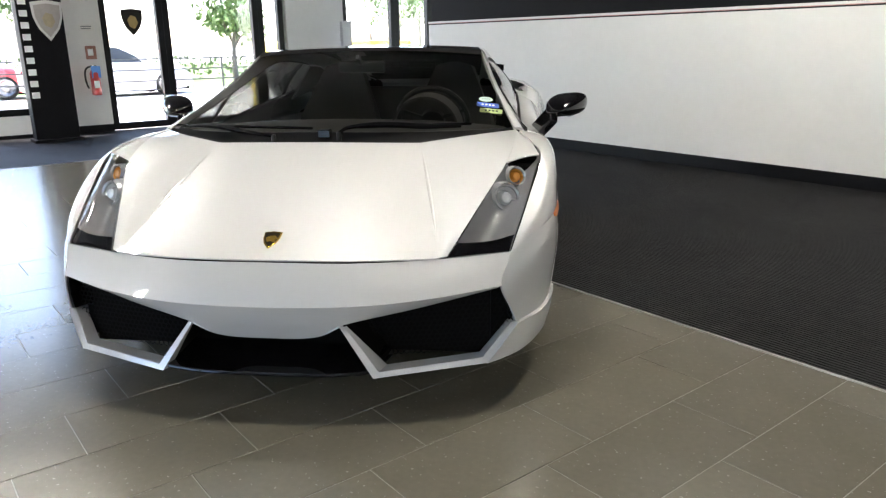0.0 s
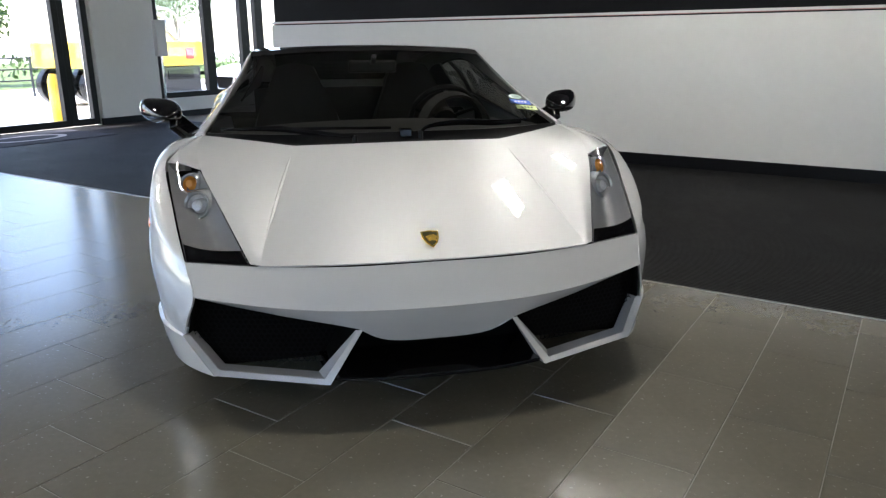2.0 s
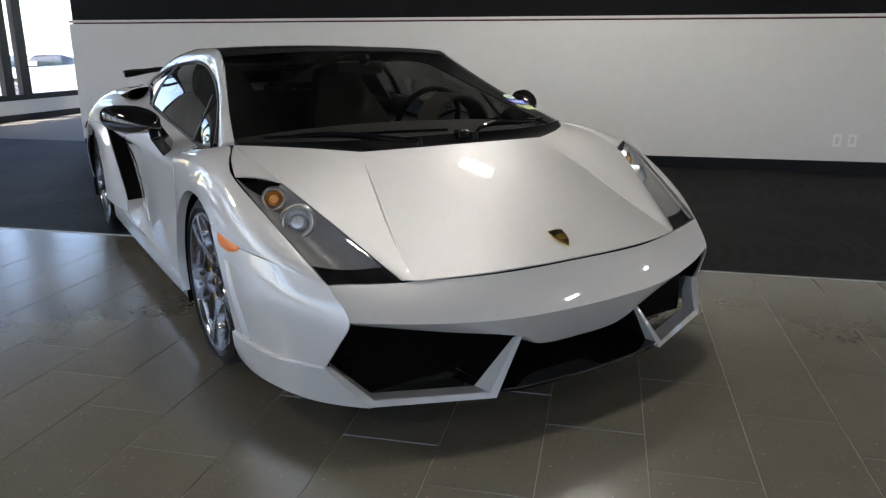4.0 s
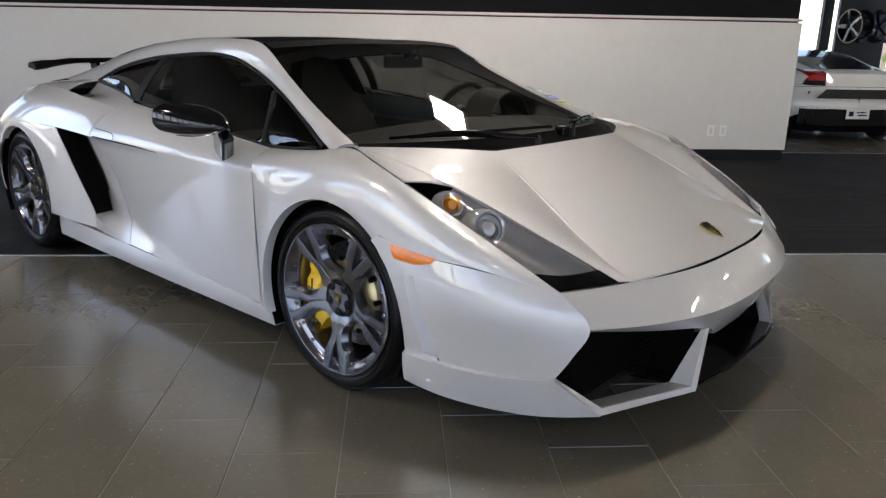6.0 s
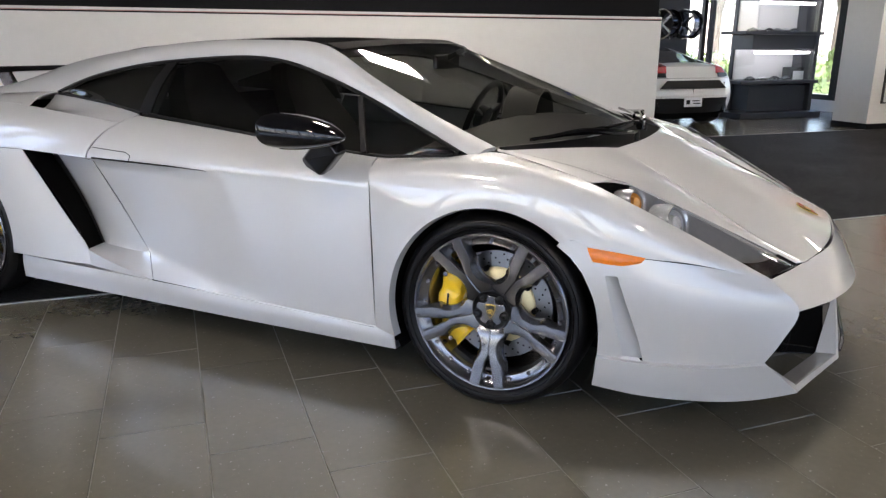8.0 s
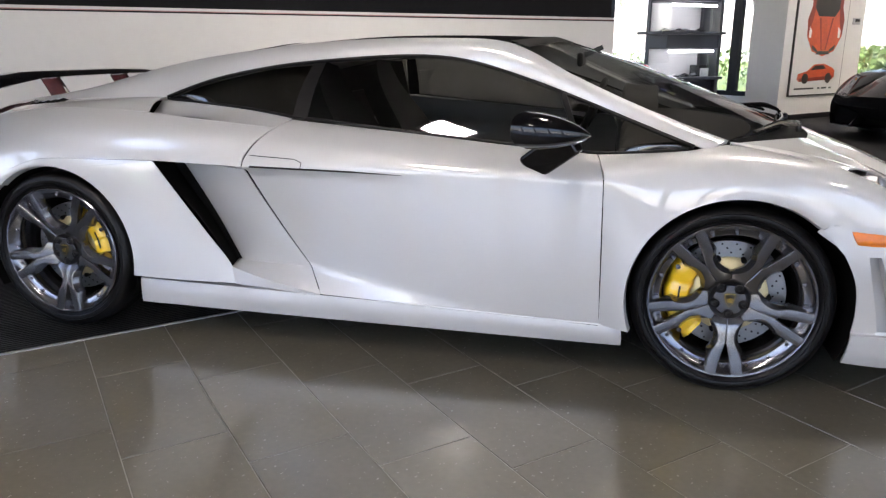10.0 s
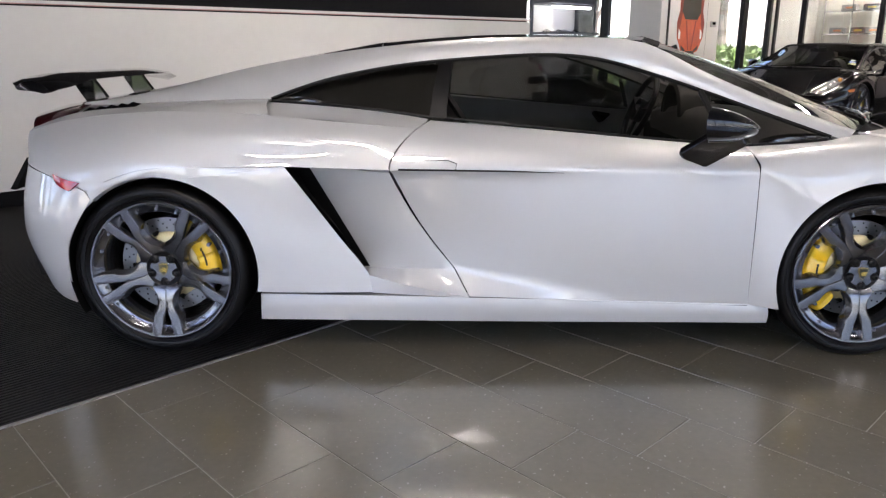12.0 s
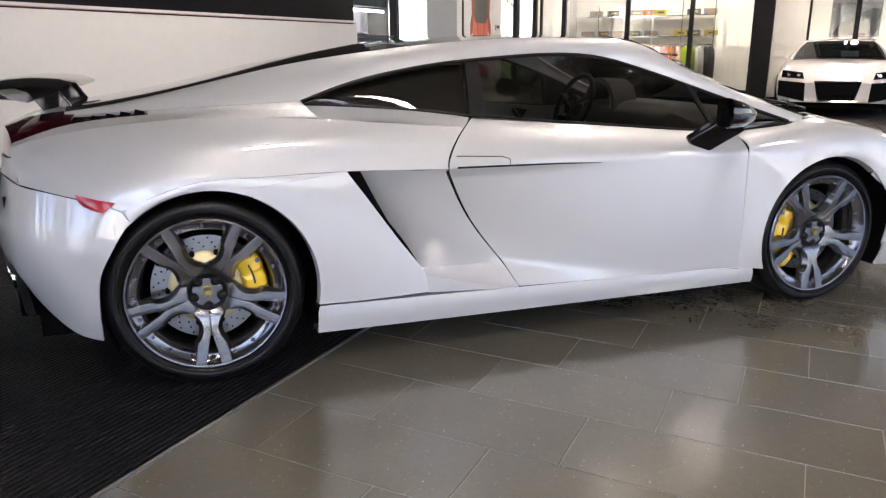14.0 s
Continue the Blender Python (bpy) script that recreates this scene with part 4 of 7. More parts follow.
        P("bumper_slot", vent.side(s), paint, bumper, thick=0.003)
        # headlamp: dark bowl, two round lamps, black foot, clear cover
        o = [(1.585, 0.880, 0.748), (1.82, 0.838, 0.632), (2.066, 0.783, 0.502)]
        i = [(1.666, 0.762, 0.731), (1.90, 0.676, 0.619), (2.143, 0.587, 0.495)]
        bowl_mid = [(1.63, 0.81, 0.69), (1.84, 0.75, 0.585), (2.06, 0.69, 0.475)]
        lamp = P("headlamp", Shape().grid(loft([o, bowl_mid, i], 16, 9), out=INSIDE).side(s), LAMP_HOUSING, car, "dark headlamp with two round lamps under a clear cover", thick=0.003)
        foot = Shape().grid(loft([[(1.995, 0.798, 0.543), (2.066, 0.783, 0.504)], [(2.045, 0.72, 0.532), (2.10, 0.69, 0.502)], [(2.085, 0.612, 0.533), (2.143, 0.588, 0.501)]], 6, 10), out=INSIDE)
        P("lamp_foot", foot.side(s), BLACK_GLOSS, lamp, "gloss black lower panel", thick=0.003)
        for (cx, cy, cz, r, mat) in ((1.698, 0.801, 0.692, 0.035, AMBER_BULB), (1.812, 0.768, 0.634, 0.049, LAMP_GLASS)):
            tilt = Matrix.Translation((cx, cy, cz)) @ Matrix.Rotation(radians(-90 + 26), 4, "Z") @ Matrix.Rotation(radians(20), 4, "X")
            ring = Shape().turned([(r * 0.80, -0.06), (r * 0.86, -0.005), (r, 0.0), (r * 1.06, -0.008), (r * 1.06, -0.07)], 28, tilt)
            P("lamp_ring", ring.side(s), LAMP_REFLECTOR, lamp, "bright lamp surround")
            bez = Shape().turned([(r * 1.06, -0.004), (r * 1.16, -0.012), (r * 1.32, -0.034), (r * 1.40, -0.06)], 28, tilt)
            P("lamp_bezel", bez.side(s), LAMP_REFLECTOR, lamp, "silver lamp bezel")
            dish = Shape().turned([(r * 0.82, -0.012), (r * 0.62, -0.03), (r * 0.55, -0.02), (r * 0.4, -0.006), (0.0, 0.0)], 28, tilt)
            P("lamp_lens", dish.side(s), mat, lamp)
        fins = Shape()
        for k in range(5):
            a = Vector((2.02 + 0.018 * k, 0.60 - 0.004 * k, 0.535 - 0.011 * k))
            fins.tube([a + Vector((-0.035, 0.004, -0.002)), a + Vector((-0.012, 0.03, -0.01)), a + Vector((-0.01, 0.055, -0.016))], 0.003, 6)
        P("reflector_fins", fins.side(s), LAMP_REFLECTOR, lamp)
        cover = Shape().grid(loft([o, midway(o, i, (0.006, 0.004, 0.018)), i], 16, 9), out=INSIDE)
        c = P("lamp_cover", cover.side(s), CLEAR, lamp, "clear lamp cover")
        c.visible_shadow = False

        seam = Shape().put([(1.50, 0.948, 0.572), (1.535, 0.949, 0.615), (1.60, 0.946, 0.585), (1.56, 0.948, 0.53)], [(0, 1, 2, 3)])
        P("seam_strip", seam.side(s), paint, fender, thick=0.004)
        # door
        d0 = [(-0.292, 0.766, 0.858), (0.15, 0.787, 0.823), (0.55, 0.80, 0.788), (0.828, 0.812, 0.768)]
        ds = [(-0.336, 0.822, 0.833), (0.15, 0.842, 0.797), (0.5, 0.850, 0.770), (0.836, 0.842, 0.762)]
        d1 = [(-0.385, 0.872, 0.79), (0.15, 0.887, 0.760), (0.5, 0.893, 0.740), (0.8435, 0.874, 0.75)]
        d2 = [(-0.430, 0.921, 0.699), (0, 0.918, 0.694), (0.4, 0.92, 0.683), (0.858, 0.92, 0.66)]
        d1b = [(-0.424, 0.910, 0.730), (0, 0.9105, 0.724), (0.4, 0.9165, 0.712), (0.8565, 0.915, 0.706)]
        d2b = [(-0.422, 0.894, 0.682), (0, 0.9075, 0.678), (0.25, 0.918, 0.671), (0.45, 0.9204, 0.662), (0.859, 0.9206, 0.64)]
        d3 = [(-0.33, 0.858, 0.50), (0, 0.898, 0.48), (0.4, 0.922, 0.46), (0.862, 0.921, 0.45)]
        d4 = [(-0.20, 0.866, 0.325), (0.05, 0.895, 0.29), (0.4, 0.915, 0.25), (0.867, 0.916, 0.225)]
        d5 = [(-0.146, 0.915, 0.231), (0.3, 0.9155, 0.219), (0.868, 0.9145, 0.204)]
        d = Shape().grid(loft([d0, ds, d1, d1b, d2], 40, 22), out=INSIDE)
        d.grid(loft([d2, d2b], 40, 2), out=INSIDE)
        d.grid(loft([d2b, d3, d4], 40, 16), out=INSIDE)
        d.grid(loft([d4, d5], 40, 4), out=INSIDE)
        door = P("door", d.side(s), paint, car, thick=0.005, sharp=28, blend=0.012)
        hx = [(-0.42, 0.9285, 0.7), (-0.2, 0.925, 0.698), (-0.196, 0.917, 0.722), (-0.225, 0.911, 0.733), (-0.40, 0.9095, 0.742)]
        flapline = Shape().tube([(x, y + 0.001, z) for x, y, z in hx[1:]], 0.0016, 6)
        # thin dark line along the door's crease, tapering forwards
        flapline.tube([(-0.40, 0.921, 0.702), (0.0, 0.9195, 0.696), (0.18, 0.9195, 0.69)], [0.004, 0.003, 0.0008], 6)
        P("door_handle", flapline.side(s), BLACK_PLASTIC, door, "flush handle flap line")

        gap = Shape().tube([(-0.150, 0.9165, 0.2295), (0.3, 0.9185, 0.217), (0.866, 0.9170, 0.2015)], 0.0028, 6)
        P("door_gap", gap.side(s), BLACK_CAVITY, door, "dark gap under the door")

        # behind the door: haunch, intake, sill
        q0 = [(-0.342, 0.822, 0.833), (-0.62, 0.825, 0.857), (-0.88, 0.812, 0.881), (-1.25, 0.790, 0.893), (-1.56, 0.735, 0.869), (-1.72, 0.690, 0.842), (-1.85, 0.640, 0.805)]
        q1 = [(-0.391, 0.872, 0.79), (-0.7, 0.892, 0.808), (-1.0, 0.897, 0.826), (-1.3, 0.884, 0.826), (-1.58, 0.825, 0.80), (-1.74, 0.762, 0.775), (-1.84, 0.682, 0.758)]
        q2 = [(-0.436, 0.922, 0.700), (-0.8, 0.926, 0.713), (-1.05, 0.943, 0.713), (-1.28, 0.952, 0.708), (-1.42, 0.950, 0.668), (-1.497, 0.946, 0.632), (-1.565, 0.932, 0.654), (-1.72, 0.842, 0.686), (-1.822, 0.727, 0.697)]
        q1b = [(-0.426, 0.905, 0.742), (-0.8, 0.912, 0.752), (-1.05, 0.928, 0.757), (-1.28, 0.938, 0.752), (-1.46, 0.934, 0.722), (-1.57, 0.908, 0.708), (-1.73, 0.815, 0.713), (-1.828, 0.708, 0.714)]
        q = Shape().grid(loft([q0, q1, q1b, q2], 50, 18), out=INSIDE)
        inner = arch(-1.257, 0.333, 0.347, 0.953, 78, 131, 12)
        outer = [(-0.80, 0.927, 0.712), (-1.05, 0.943, 0.712), (-1.28, 0.952, 0.707), (-1.42, 0.950, 0.667), (-1.497, 0.946, 0.63)]
        q.grid(loft([outer, midway(outer, inner, (0, 0.004, 0)), inner], 24, 7), out=INSIDE)
        inner2 = arch(-1.257, 0.333, 0.347, 0.953, 78, -12, 14)
        lead = [(-0.80, 0.927, 0.712), (-0.72, 0.92, 0.60), (-0.615, 0.908, 0.45), (-0.515, 0.900, 0.31), (-0.505, 0.904, 0.245)]
        q.grid(loft([lead, midway(lead, inner2, (0, 0.01, 0)), inner2], 24, 12), out=INSIDE)
        roll = [(x, y - 0.03, z) for x, y, z in arch(-1.257, 0.333, 0.34, 0.953, 131, -12, 24)]
        q.grid(loft([arch(-1.257, 0.333, 0.347, 0.953, 131, -12, 24), roll], 40, 2), out=(-1.257, 0.8, 2.5))
        quarter_ob = P("rear_quarter", q.side(s), paint, car, thick=0.005, sharp=50, blend=0.028)
        # hollow leading into the side intake
        hollow = Shape().grid(loft([[(-0.436, 0.893, 0.685), (-0.60, 0.862, 0.695), (-0.80, 0.798, 0.70)],
                                    [(-0.338, 0.858, 0.50), (-0.48, 0.842, 0.50), (-0.68, 0.772, 0.50)],
                                    [(-0.205, 0.866, 0.325), (-0.36, 0.838, 0.315), (-0.55, 0.796, 0.31)]], 16, 12), out=INSIDE)
        hollow.grid(loft([[(-0.432, 0.921, 0.70), (-0.6, 0.922, 0.706), (-0.80, 0.922, 0.712)], [(-0.436, 0.893, 0.685), (-0.60, 0.862, 0.695), (-0.80, 0.798, 0.70)]], 16, 3), out=(-0.6, 0.85, 1.5))
        hollow.grid(loft([[(-0.205, 0.866, 0.325), (-0.36, 0.838, 0.315), (-0.55, 0.796, 0.31)], [(-0.15, 0.915, 0.231), (-0.36, 0.912, 0.27), (-0.515, 0.902, 0.309)]], 16, 5), out=(-0.4, 0.8, 0.0))
        hollow.grid(loft([[(-0.15, 0.915, 0.231), (-0.36, 0.912, 0.27), (-0.515, 0.902, 0.309)], [(-0.15, 0.915, 0.229), (-0.34, 0.912, 0.236), (-0.505, 0.904, 0.242)]], 16, 4), out=INSIDE)
        P("intake_hollow", hollow.side(s), paint, quarter_ob, thick=0.003, sharp=30)
        mouth = Shape().grid(loft([[(-0.80, 0.915, 0.708), (-0.70, 0.905, 0.58), (-0.60, 0.898, 0.45), (-0.518, 0.892, 0.31)],
                                   [(-0.795, 0.795, 0.702), (-0.745, 0.784, 0.6), (-0.675, 0.769, 0.5), (-0.547, 0.792, 0.31)]], 12, 4), out=(-0.9, 0.85, 0.5))
        P("intake_mouth", mouth.side(s), BLACK_CAVITY, quarter_ob, "black intake mouth", thick=0.003)
        # shade deep in the hollow, put in as a thin black plate
        shade = Shape().grid(loft([[(-0.735, 0.825, 0.699), (-0.80, 0.803, 0.70)], [(-0.630, 0.798, 0.50), (-0.68, 0.777, 0.50)], [(-0.525, 0.808, 0.316), (-0.548, 0.801, 0.314)]], 6, 10), out=INSIDE)
        P("intake_shade", shade.side(s), BLACK_PLASTIC, quarter_ob, "black mesh inside the intake", thick=0.002)
        # deck between the side glass and the shoulder, hollowed towards the scoop
        k = Shape().grid(loft([[(-0.30, 0.757, 0.862), (-0.52, 0.71, 0.892), (-0.93, 0.632, 0.916)], [(-0.315, 0.787, 0.849), (-0.56, 0.762, 0.868), (-0.95, 0.70, 0.852)],
                               [(-0.342, 0.822, 0.834), (-0.62, 0.825, 0.858), (-0.90, 0.811, 0.882)]], 22, 12), out=(0, 0, -1))
        P("rear_deck", k.side(s), paint, quarter_ob, thick=0.004)
        lip_ = [(-0.912, 0.632, 0.928), (-0.905, 0.67, 0.928), (-0.895, 0.74, 0.915), (-0.872, 0.813, 0.884)]
        cover_ = Shape().grid(loft([lip_, [(-1.06, 0.618, 0.925), (-1.06, 0.66, 0.924), (-1.06, 0.735, 0.914), (-1.06, 0.802, 0.890)],
                                    [(-1.25, 0.594, 0.916), (-1.25, 0.64, 0.915), (-1.25, 0.715, 0.908), (-1.25, 0.790, 0.894)],
                                    [(-1.42, 0.568, 0.908), (-1.42, 0.60, 0.906), (-1.42, 0.665, 0.899), (-1.42, 0.762, 0.884)]], 16, 14), out=(-1.1, 0.6, 0.5))
        P("scoop", cover_.side(s), paint, quarter_ob, thick=0.006)
        edge_ = Shape().grid(loft([[(-1.42, 0.664, 0.900), (-1.665, 0.632, 0.874), (-1.845, 0.612, 0.818)], [(-1.42, 0.762, 0.884), (-1.56, 0.735, 0.870), (-1.72, 0.690, 0.843), (-1.85, 0.640, 0.806)]], 14, 4), out=(-1.6, 0.6, 0.5))
        P("tail_shoulder", edge_.side(s), paint, quarter_ob, thick=0.004)
        for j in range(5):                                     # louvres ahead of the tail lamp
            x = -1.43 - 0.047 * j
            z0, y0, y1 = 0.884 - 0.006 * j, 0.662 - 0.007 * j, 0.572 - 0.008 * j
            lv = Shape().put([(x, y0, z0), (x, y1, z0 + 0.022), (x - 0.035, y1, z0 + 0.030), (x - 0.035, y0, z0 + 0.012),
                              (x - 0.002, y0, z0 - 0.03), (x - 0.002, y1, z0 - 0.01), (x - 0.037, y1, z0 - 0.01), (x - 0.037, y0, z0 - 0.03)],
                             [(0, 1, 2, 3), (4, 7, 6, 5), (0, 4, 5, 1), (1, 5, 6, 2), (2, 6, 7, 3), (3, 7, 4, 0)])
            P("louvre", lv.side(s), BLACK_GLOSS, quarter_ob, bevel=0.002)
        under = Shape().grid(loft([[(-1.41, 0.668, 0.868), (-1.68, 0.632, 0.838)], [(-1.41, 0.56, 0.885), (-1.68, 0.52, 0.865)]], 4, 4), out=(0, 0, -1))
        P("louvre_bed", under.side(s), BLACK_CAVITY, quarter_ob, thick=0.003)
        tl = Shape().grid(loft([[(-1.665, 0.632, 0.870), (-1.75, 0.625, 0.852), (-1.848, 0.612, 0.815)], [(-1.665, 0.58, 0.888), (-1.76, 0.575, 0.876), (-1.865, 0.56, 0.848)],
                                [(-1.665, 0.42, 0.905), (-1.78, 0.42, 0.895), (-1.905, 0.42, 0.862)]], 10, 10), out=(-1.6, 0, 0.5))
        tl.grid(loft([[(-1.848, 0.612, 0.815), (-1.865, 0.56, 0.848), (-1.905, 0.42, 0.862)], [(-1.845, 0.645, 0.775), (-1.878, 0.56, 0.77), (-1.92, 0.42, 0.77)]], 10, 5), out=(-1.6, 0, 0.5))
        P("tail_lamp", tl.side(s), TAIL_RED, car, "dark red tail lamp", thick=0.004)

        # sill
        sk = Shape().grid(loft([[(-0.918, 0.913, 0.240), (0, 0.922, 0.227), (0.94, 0.918, 0.204)], [(-0.918, 0.917, 0.20), (0, 0.925, 0.188), (0.945, 0.921, 0.172)],
                                [(-0.922, 0.912, 0.14), (0, 0.918, 0.137), (0.945, 0.914, 0.134)]], 24, 8), out=INSIDE)
        sk.grid(loft([[(-0.922, 0.912, 0.14), (0, 0.918, 0.137), (0.945, 0.914, 0.134)], [(-0.922, 0.80, 0.132), (0, 0.80, 0.13), (0.945, 0.80, 0.128)]], 24, 2), out=(0, 0.85, 1))
        sk.grid(loft([[(-0.918, 0.913, 0.240), (0, 0.922, 0.227), (0.94, 0.918, 0.204)], [(-0.918, 0.86, 0.242), (0, 0.87, 0.229), (0.94, 0.87, 0.206)]], 24, 2), out=(0, 0.85, -1))
        P("side_sill", sk.side(s), paint, car, thick=0.003)

        # rear bumper's side and corner
        b0 = [(-1.489, 0.947, 0.597), (-1.508, 0.946, 0.630), (-1.565, 0.932, 0.651), (-1.72, 0.841, 0.683), (-1.822, 0.727, 0.693), (-1.94, 0.40, 0.70), (-1.965, 0.0, 0.70)]
        b1 = [(-1.592, 0.948, 0.423), (-1.70, 0.91, 0.45), (-1.80, 0.83, 0.46), (-1.885, 0.70, 0.46), (-1.985, 0.40, 0.46), (-2.01, 0.0, 0.46)]
        b2 = [(-1.612, 0.905, 0.20), (-1.69, 0.875, 0.225), (-1.775, 0.80, 0.285), (-1.855, 0.69, 0.35), (-1.955, 0.40, 0.36), (-1.975, 0.0, 0.36)]
        rb = Shape().grid(loft([b0, midway(b0, b1, (-0.006, 0.01, 0)), b1, midway(b1, b2, (-0.004, 0.01, 0)), b2], 34, 18, 0.0008), out=INSIDE)
        rear = P("rear_bumper", rb.side(s), paint, car, thick=0.006)
        seam = Shape().put([(-1.455, 0.938, 0.615), (-1.50, 0.939, 0.668), (-1.575, 0.920, 0.645), (-1.515, 0.938, 0.565)], [(0, 1, 2, 3)])
        P("seam_strip", seam.side(s), paint, rear, thick=0.004)
        mk = Shape().grid(loft([[(-1.522, 0.950, 0.660), (-1.575, 0.937, 0.670), (-1.636, 0.904, 0.684)], [(-1.543, 0.952, 0.643), (-1.59, 0.938, 0.652), (-1.630, 0.912, 0.664)],
                                [(-1.562, 0.950, 0.630), (-1.59, 0.938, 0.638), (-1.615, 0.921, 0.648)]], 8, 5), out=INSIDE)
        P("side_marker", mk.side(s), RED_LENS, rear, "red rear side marker lens", thick=0.006)
        fascia = Shape().grid(loft([[(-1.84, 0.655, 0.772), (-1.885, 0.56, 0.765), (-1.93, 0.40, 0.76), (-1.95, 0, 0.76)], [(-1.824, 0.727, 0.698), (-1.89, 0.56, 0.702), (-1.942, 0.40, 0.704), (-1.967, 0, 0.704)]], 18, 4), out=INSIDE)
        P("tail_panel", fascia.side(s), paint, rear, thick=0.004)
        ex = Shape().turned([(0.036, -0.16), (0.040, -0.02), (0.043, 0.0), (0.040, 0.004), (0.036, 0.0), (0.034, -0.15)], 24, Matrix.Translation((-1.905, 0.60, 0.36)) @ Matrix.Rotation(radians(90), 4, "Z"))
        ex.turned([(0.036, -0.16), (0.040, -0.02), (0.043, 0.0), (0.040, 0.004), (0.036, 0.0), (0.034, -0.15)], 24, Matrix.Translation((-1.935, 0.505, 0.36)) @ Matrix.Rotation(radians(90), 4, "Z"))
        P("exhaust", ex.side(s), CHROME, car, "twin chrome exhaust pipes")
        # pillar and roof rail down to the tail
        c0 = [(1.19, 0.825, 0.790), (0.95, 0.748, 0.872), (0.745, 0.682, 0.948), (0.54, 0.634, 1.018), (0.334, 0.610, 1.074), (0.126, 0.602, 1.090), (-0.22, 0.606, 1.072), (-0.44, 0.61, 1.048),
              (-0.69, 0.62, 1.0), (-0.91, 0.638, 0.926), (-1.2, 0.604, 0.919), (-1.5, 0.552, 0.904), (-1.70, 0.49, 0.893)]
        c1 = [(1.242, 0.778, 0.822), (0.974, 0.711, 0.917), (0.741, 0.649, 1.016), (0.50, 0.592, 1.130), (0.25, 0.556, 1.150), (-0.1, 0.54, 1.147), (-0.48, 0.53, 1.118),
              (-0.92, 0.50, 1.058), (-1.39, 0.455, 0.955), (-1.70, 0.43, 0.895)]
        n = 60
        rail = Shape().grid(loft([c0, midway(c0, c1, (0, 0.010, 0.010), 40), c1], n, 9), out=(0, 0, 0.4))
        P("roof_rail", rail.side(s), paint, car, thick=0.012)
        belt = [(1.118, 0.826, 0.797), (0.83, 0.80, 0.773), (0.55, 0.79, 0.792), (0.15, 0.777, 0.828), (-0.24, 0.757, 0.865)]
        head = [(1.135, 0.815, 0.803), (0.95, 0.745, 0.870), (0.745, 0.679, 0.945), (0.54, 0.631, 1.014), (0.334, 0.607, 1.070), (0.126, 0.599, 1.086), (-0.215, 0.603, 1.068)]
        w = P("door_window", Shape().grid(loft([belt, midway(belt, head, (0, 0.016, 0.006), 24), head], 30, 10), out=INSIDE).side(s), TINT, car, "dark tinted door window")
        belt2 = [(-0.285, 0.755, 0.866), (-0.52, 0.708, 0.895), (-0.898, 0.636, 0.922)]
        head2 = [(-0.255, 0.605, 1.064), (-0.44, 0.607, 1.044), (-0.69, 0.617, 0.996), (-0.90, 0.634, 0.927)]
        P("quarter_window", Shape().grid(loft([belt2, midway(belt2, head2, (0, 0.012, 0.005), 20), head2], 20, 8), out=INSIDE).side(s), TINT, car, "dark tinted quarter window")
        tr = Shape().tube([tuple(p + np.array((0, 0.004, 0))) for p in spline(belt, 24)] , 0.0055, 6)
        tr.tube([tuple(p + np.array((0, 0.004, 0))) for p in spline(head + head2[1:], 40)], 0.008, 6)
        tr.tube([tuple(p + np.array((0, 0.004, 0))) for p in spline(belt2, 16)], 0.0055, 6)
        P("window_trim", tr.side(s), BLACK_PLASTIC, car)
        bp = Shape().grid(loft([[(-0.235, 0.762, 0.866), (-0.225, 0.70, 0.97), (-0.212, 0.607, 1.068)], [(-0.295, 0.76, 0.868), (-0.282, 0.698, 0.97), (-0.262, 0.609, 1.064)]], 8, 2), out=INSIDE)
        P("door_pillar", bp.side(s), BLACK_PLASTIC, car, thick=0.01)
        P("window_divider", Shape().bar((0.775, 0.806, 0.778), (0.70, 0.690, 0.958), 0.014, 0.02, (1, 0, 0)).side(s), BLACK_PLASTIC, car, bevel=0.003)

        # mirror on its stalk
        mi = P("door_mirror", Shape().bar((0.612, 0.872, 0.722), (0.762, 0.962, 0.838), 0.098, 0.048, (0, 1, 0)).side(s), BLACK_GLOSS, car, "gloss black door mirror on a slanted stalk", bevel=0.012)
        rows = []
        for u in np.linspace(0, 1, 15):
            k = max((1 - u ** 1.8) ** 0.75, 0.02)
            cy, cz = 1.03 - 0.045 * u, 0.866 - 0.016 * u
            rows.append([(0.632 + 0.185 * u - 0.045 * math.cos(a) * (1 - u), cy + 0.103 * k * math.copysign(abs(math.cos(a)) ** 0.75, math.cos(a)),
                          cz + (0.060 if math.sin(a) > 0 else 0.052) * k * math.copysign(abs(math.sin(a)) ** 0.7, math.sin(a)) + 0.010 * math.cos(a) * (1 - u))
                         for a in np.linspace(0, 2 * math.pi, 28, endpoint=False)])
        g = np.array(rows)
        g = np.concatenate([g, g[:, :1]], 1)
        sh = Shape().grid(g, out=(0.66, 1.03, 0.865))
        sh.put(g[0, :-1], [tuple(range(28))])
        P("mirror_shell", sh.side(s), BLACK_GLOSS, mi, sharp=50)
        strip = Shape().tube([(g[i, 22][0], g[i, 22][1], g[i, 22][2] - 0.001) for i in range(0, 14)], 0.0022, 6)
        P("mirror_strip", strip.side(s), CHROME, mi)

    # --- roof, screens, tail
    roof = [half_to_full([(0.61, 0, 1.156), (0.585, 0.3, 1.152), (0.50, 0.588, 1.137)]), half_to_full([(0.28, 0, 1.168), (0.27, 0.3, 1.163), (0.25, 0.556, 1.151)]),
            half_to_full([(-0.1, 0, 1.167), (-0.1, 0.3, 1.161), (-0.1, 0.54, 1.148)]), half_to_full([(-0.50, 0, 1.140), (-0.495, 0.3, 1.133), (-0.48, 0.53, 1.119)])]
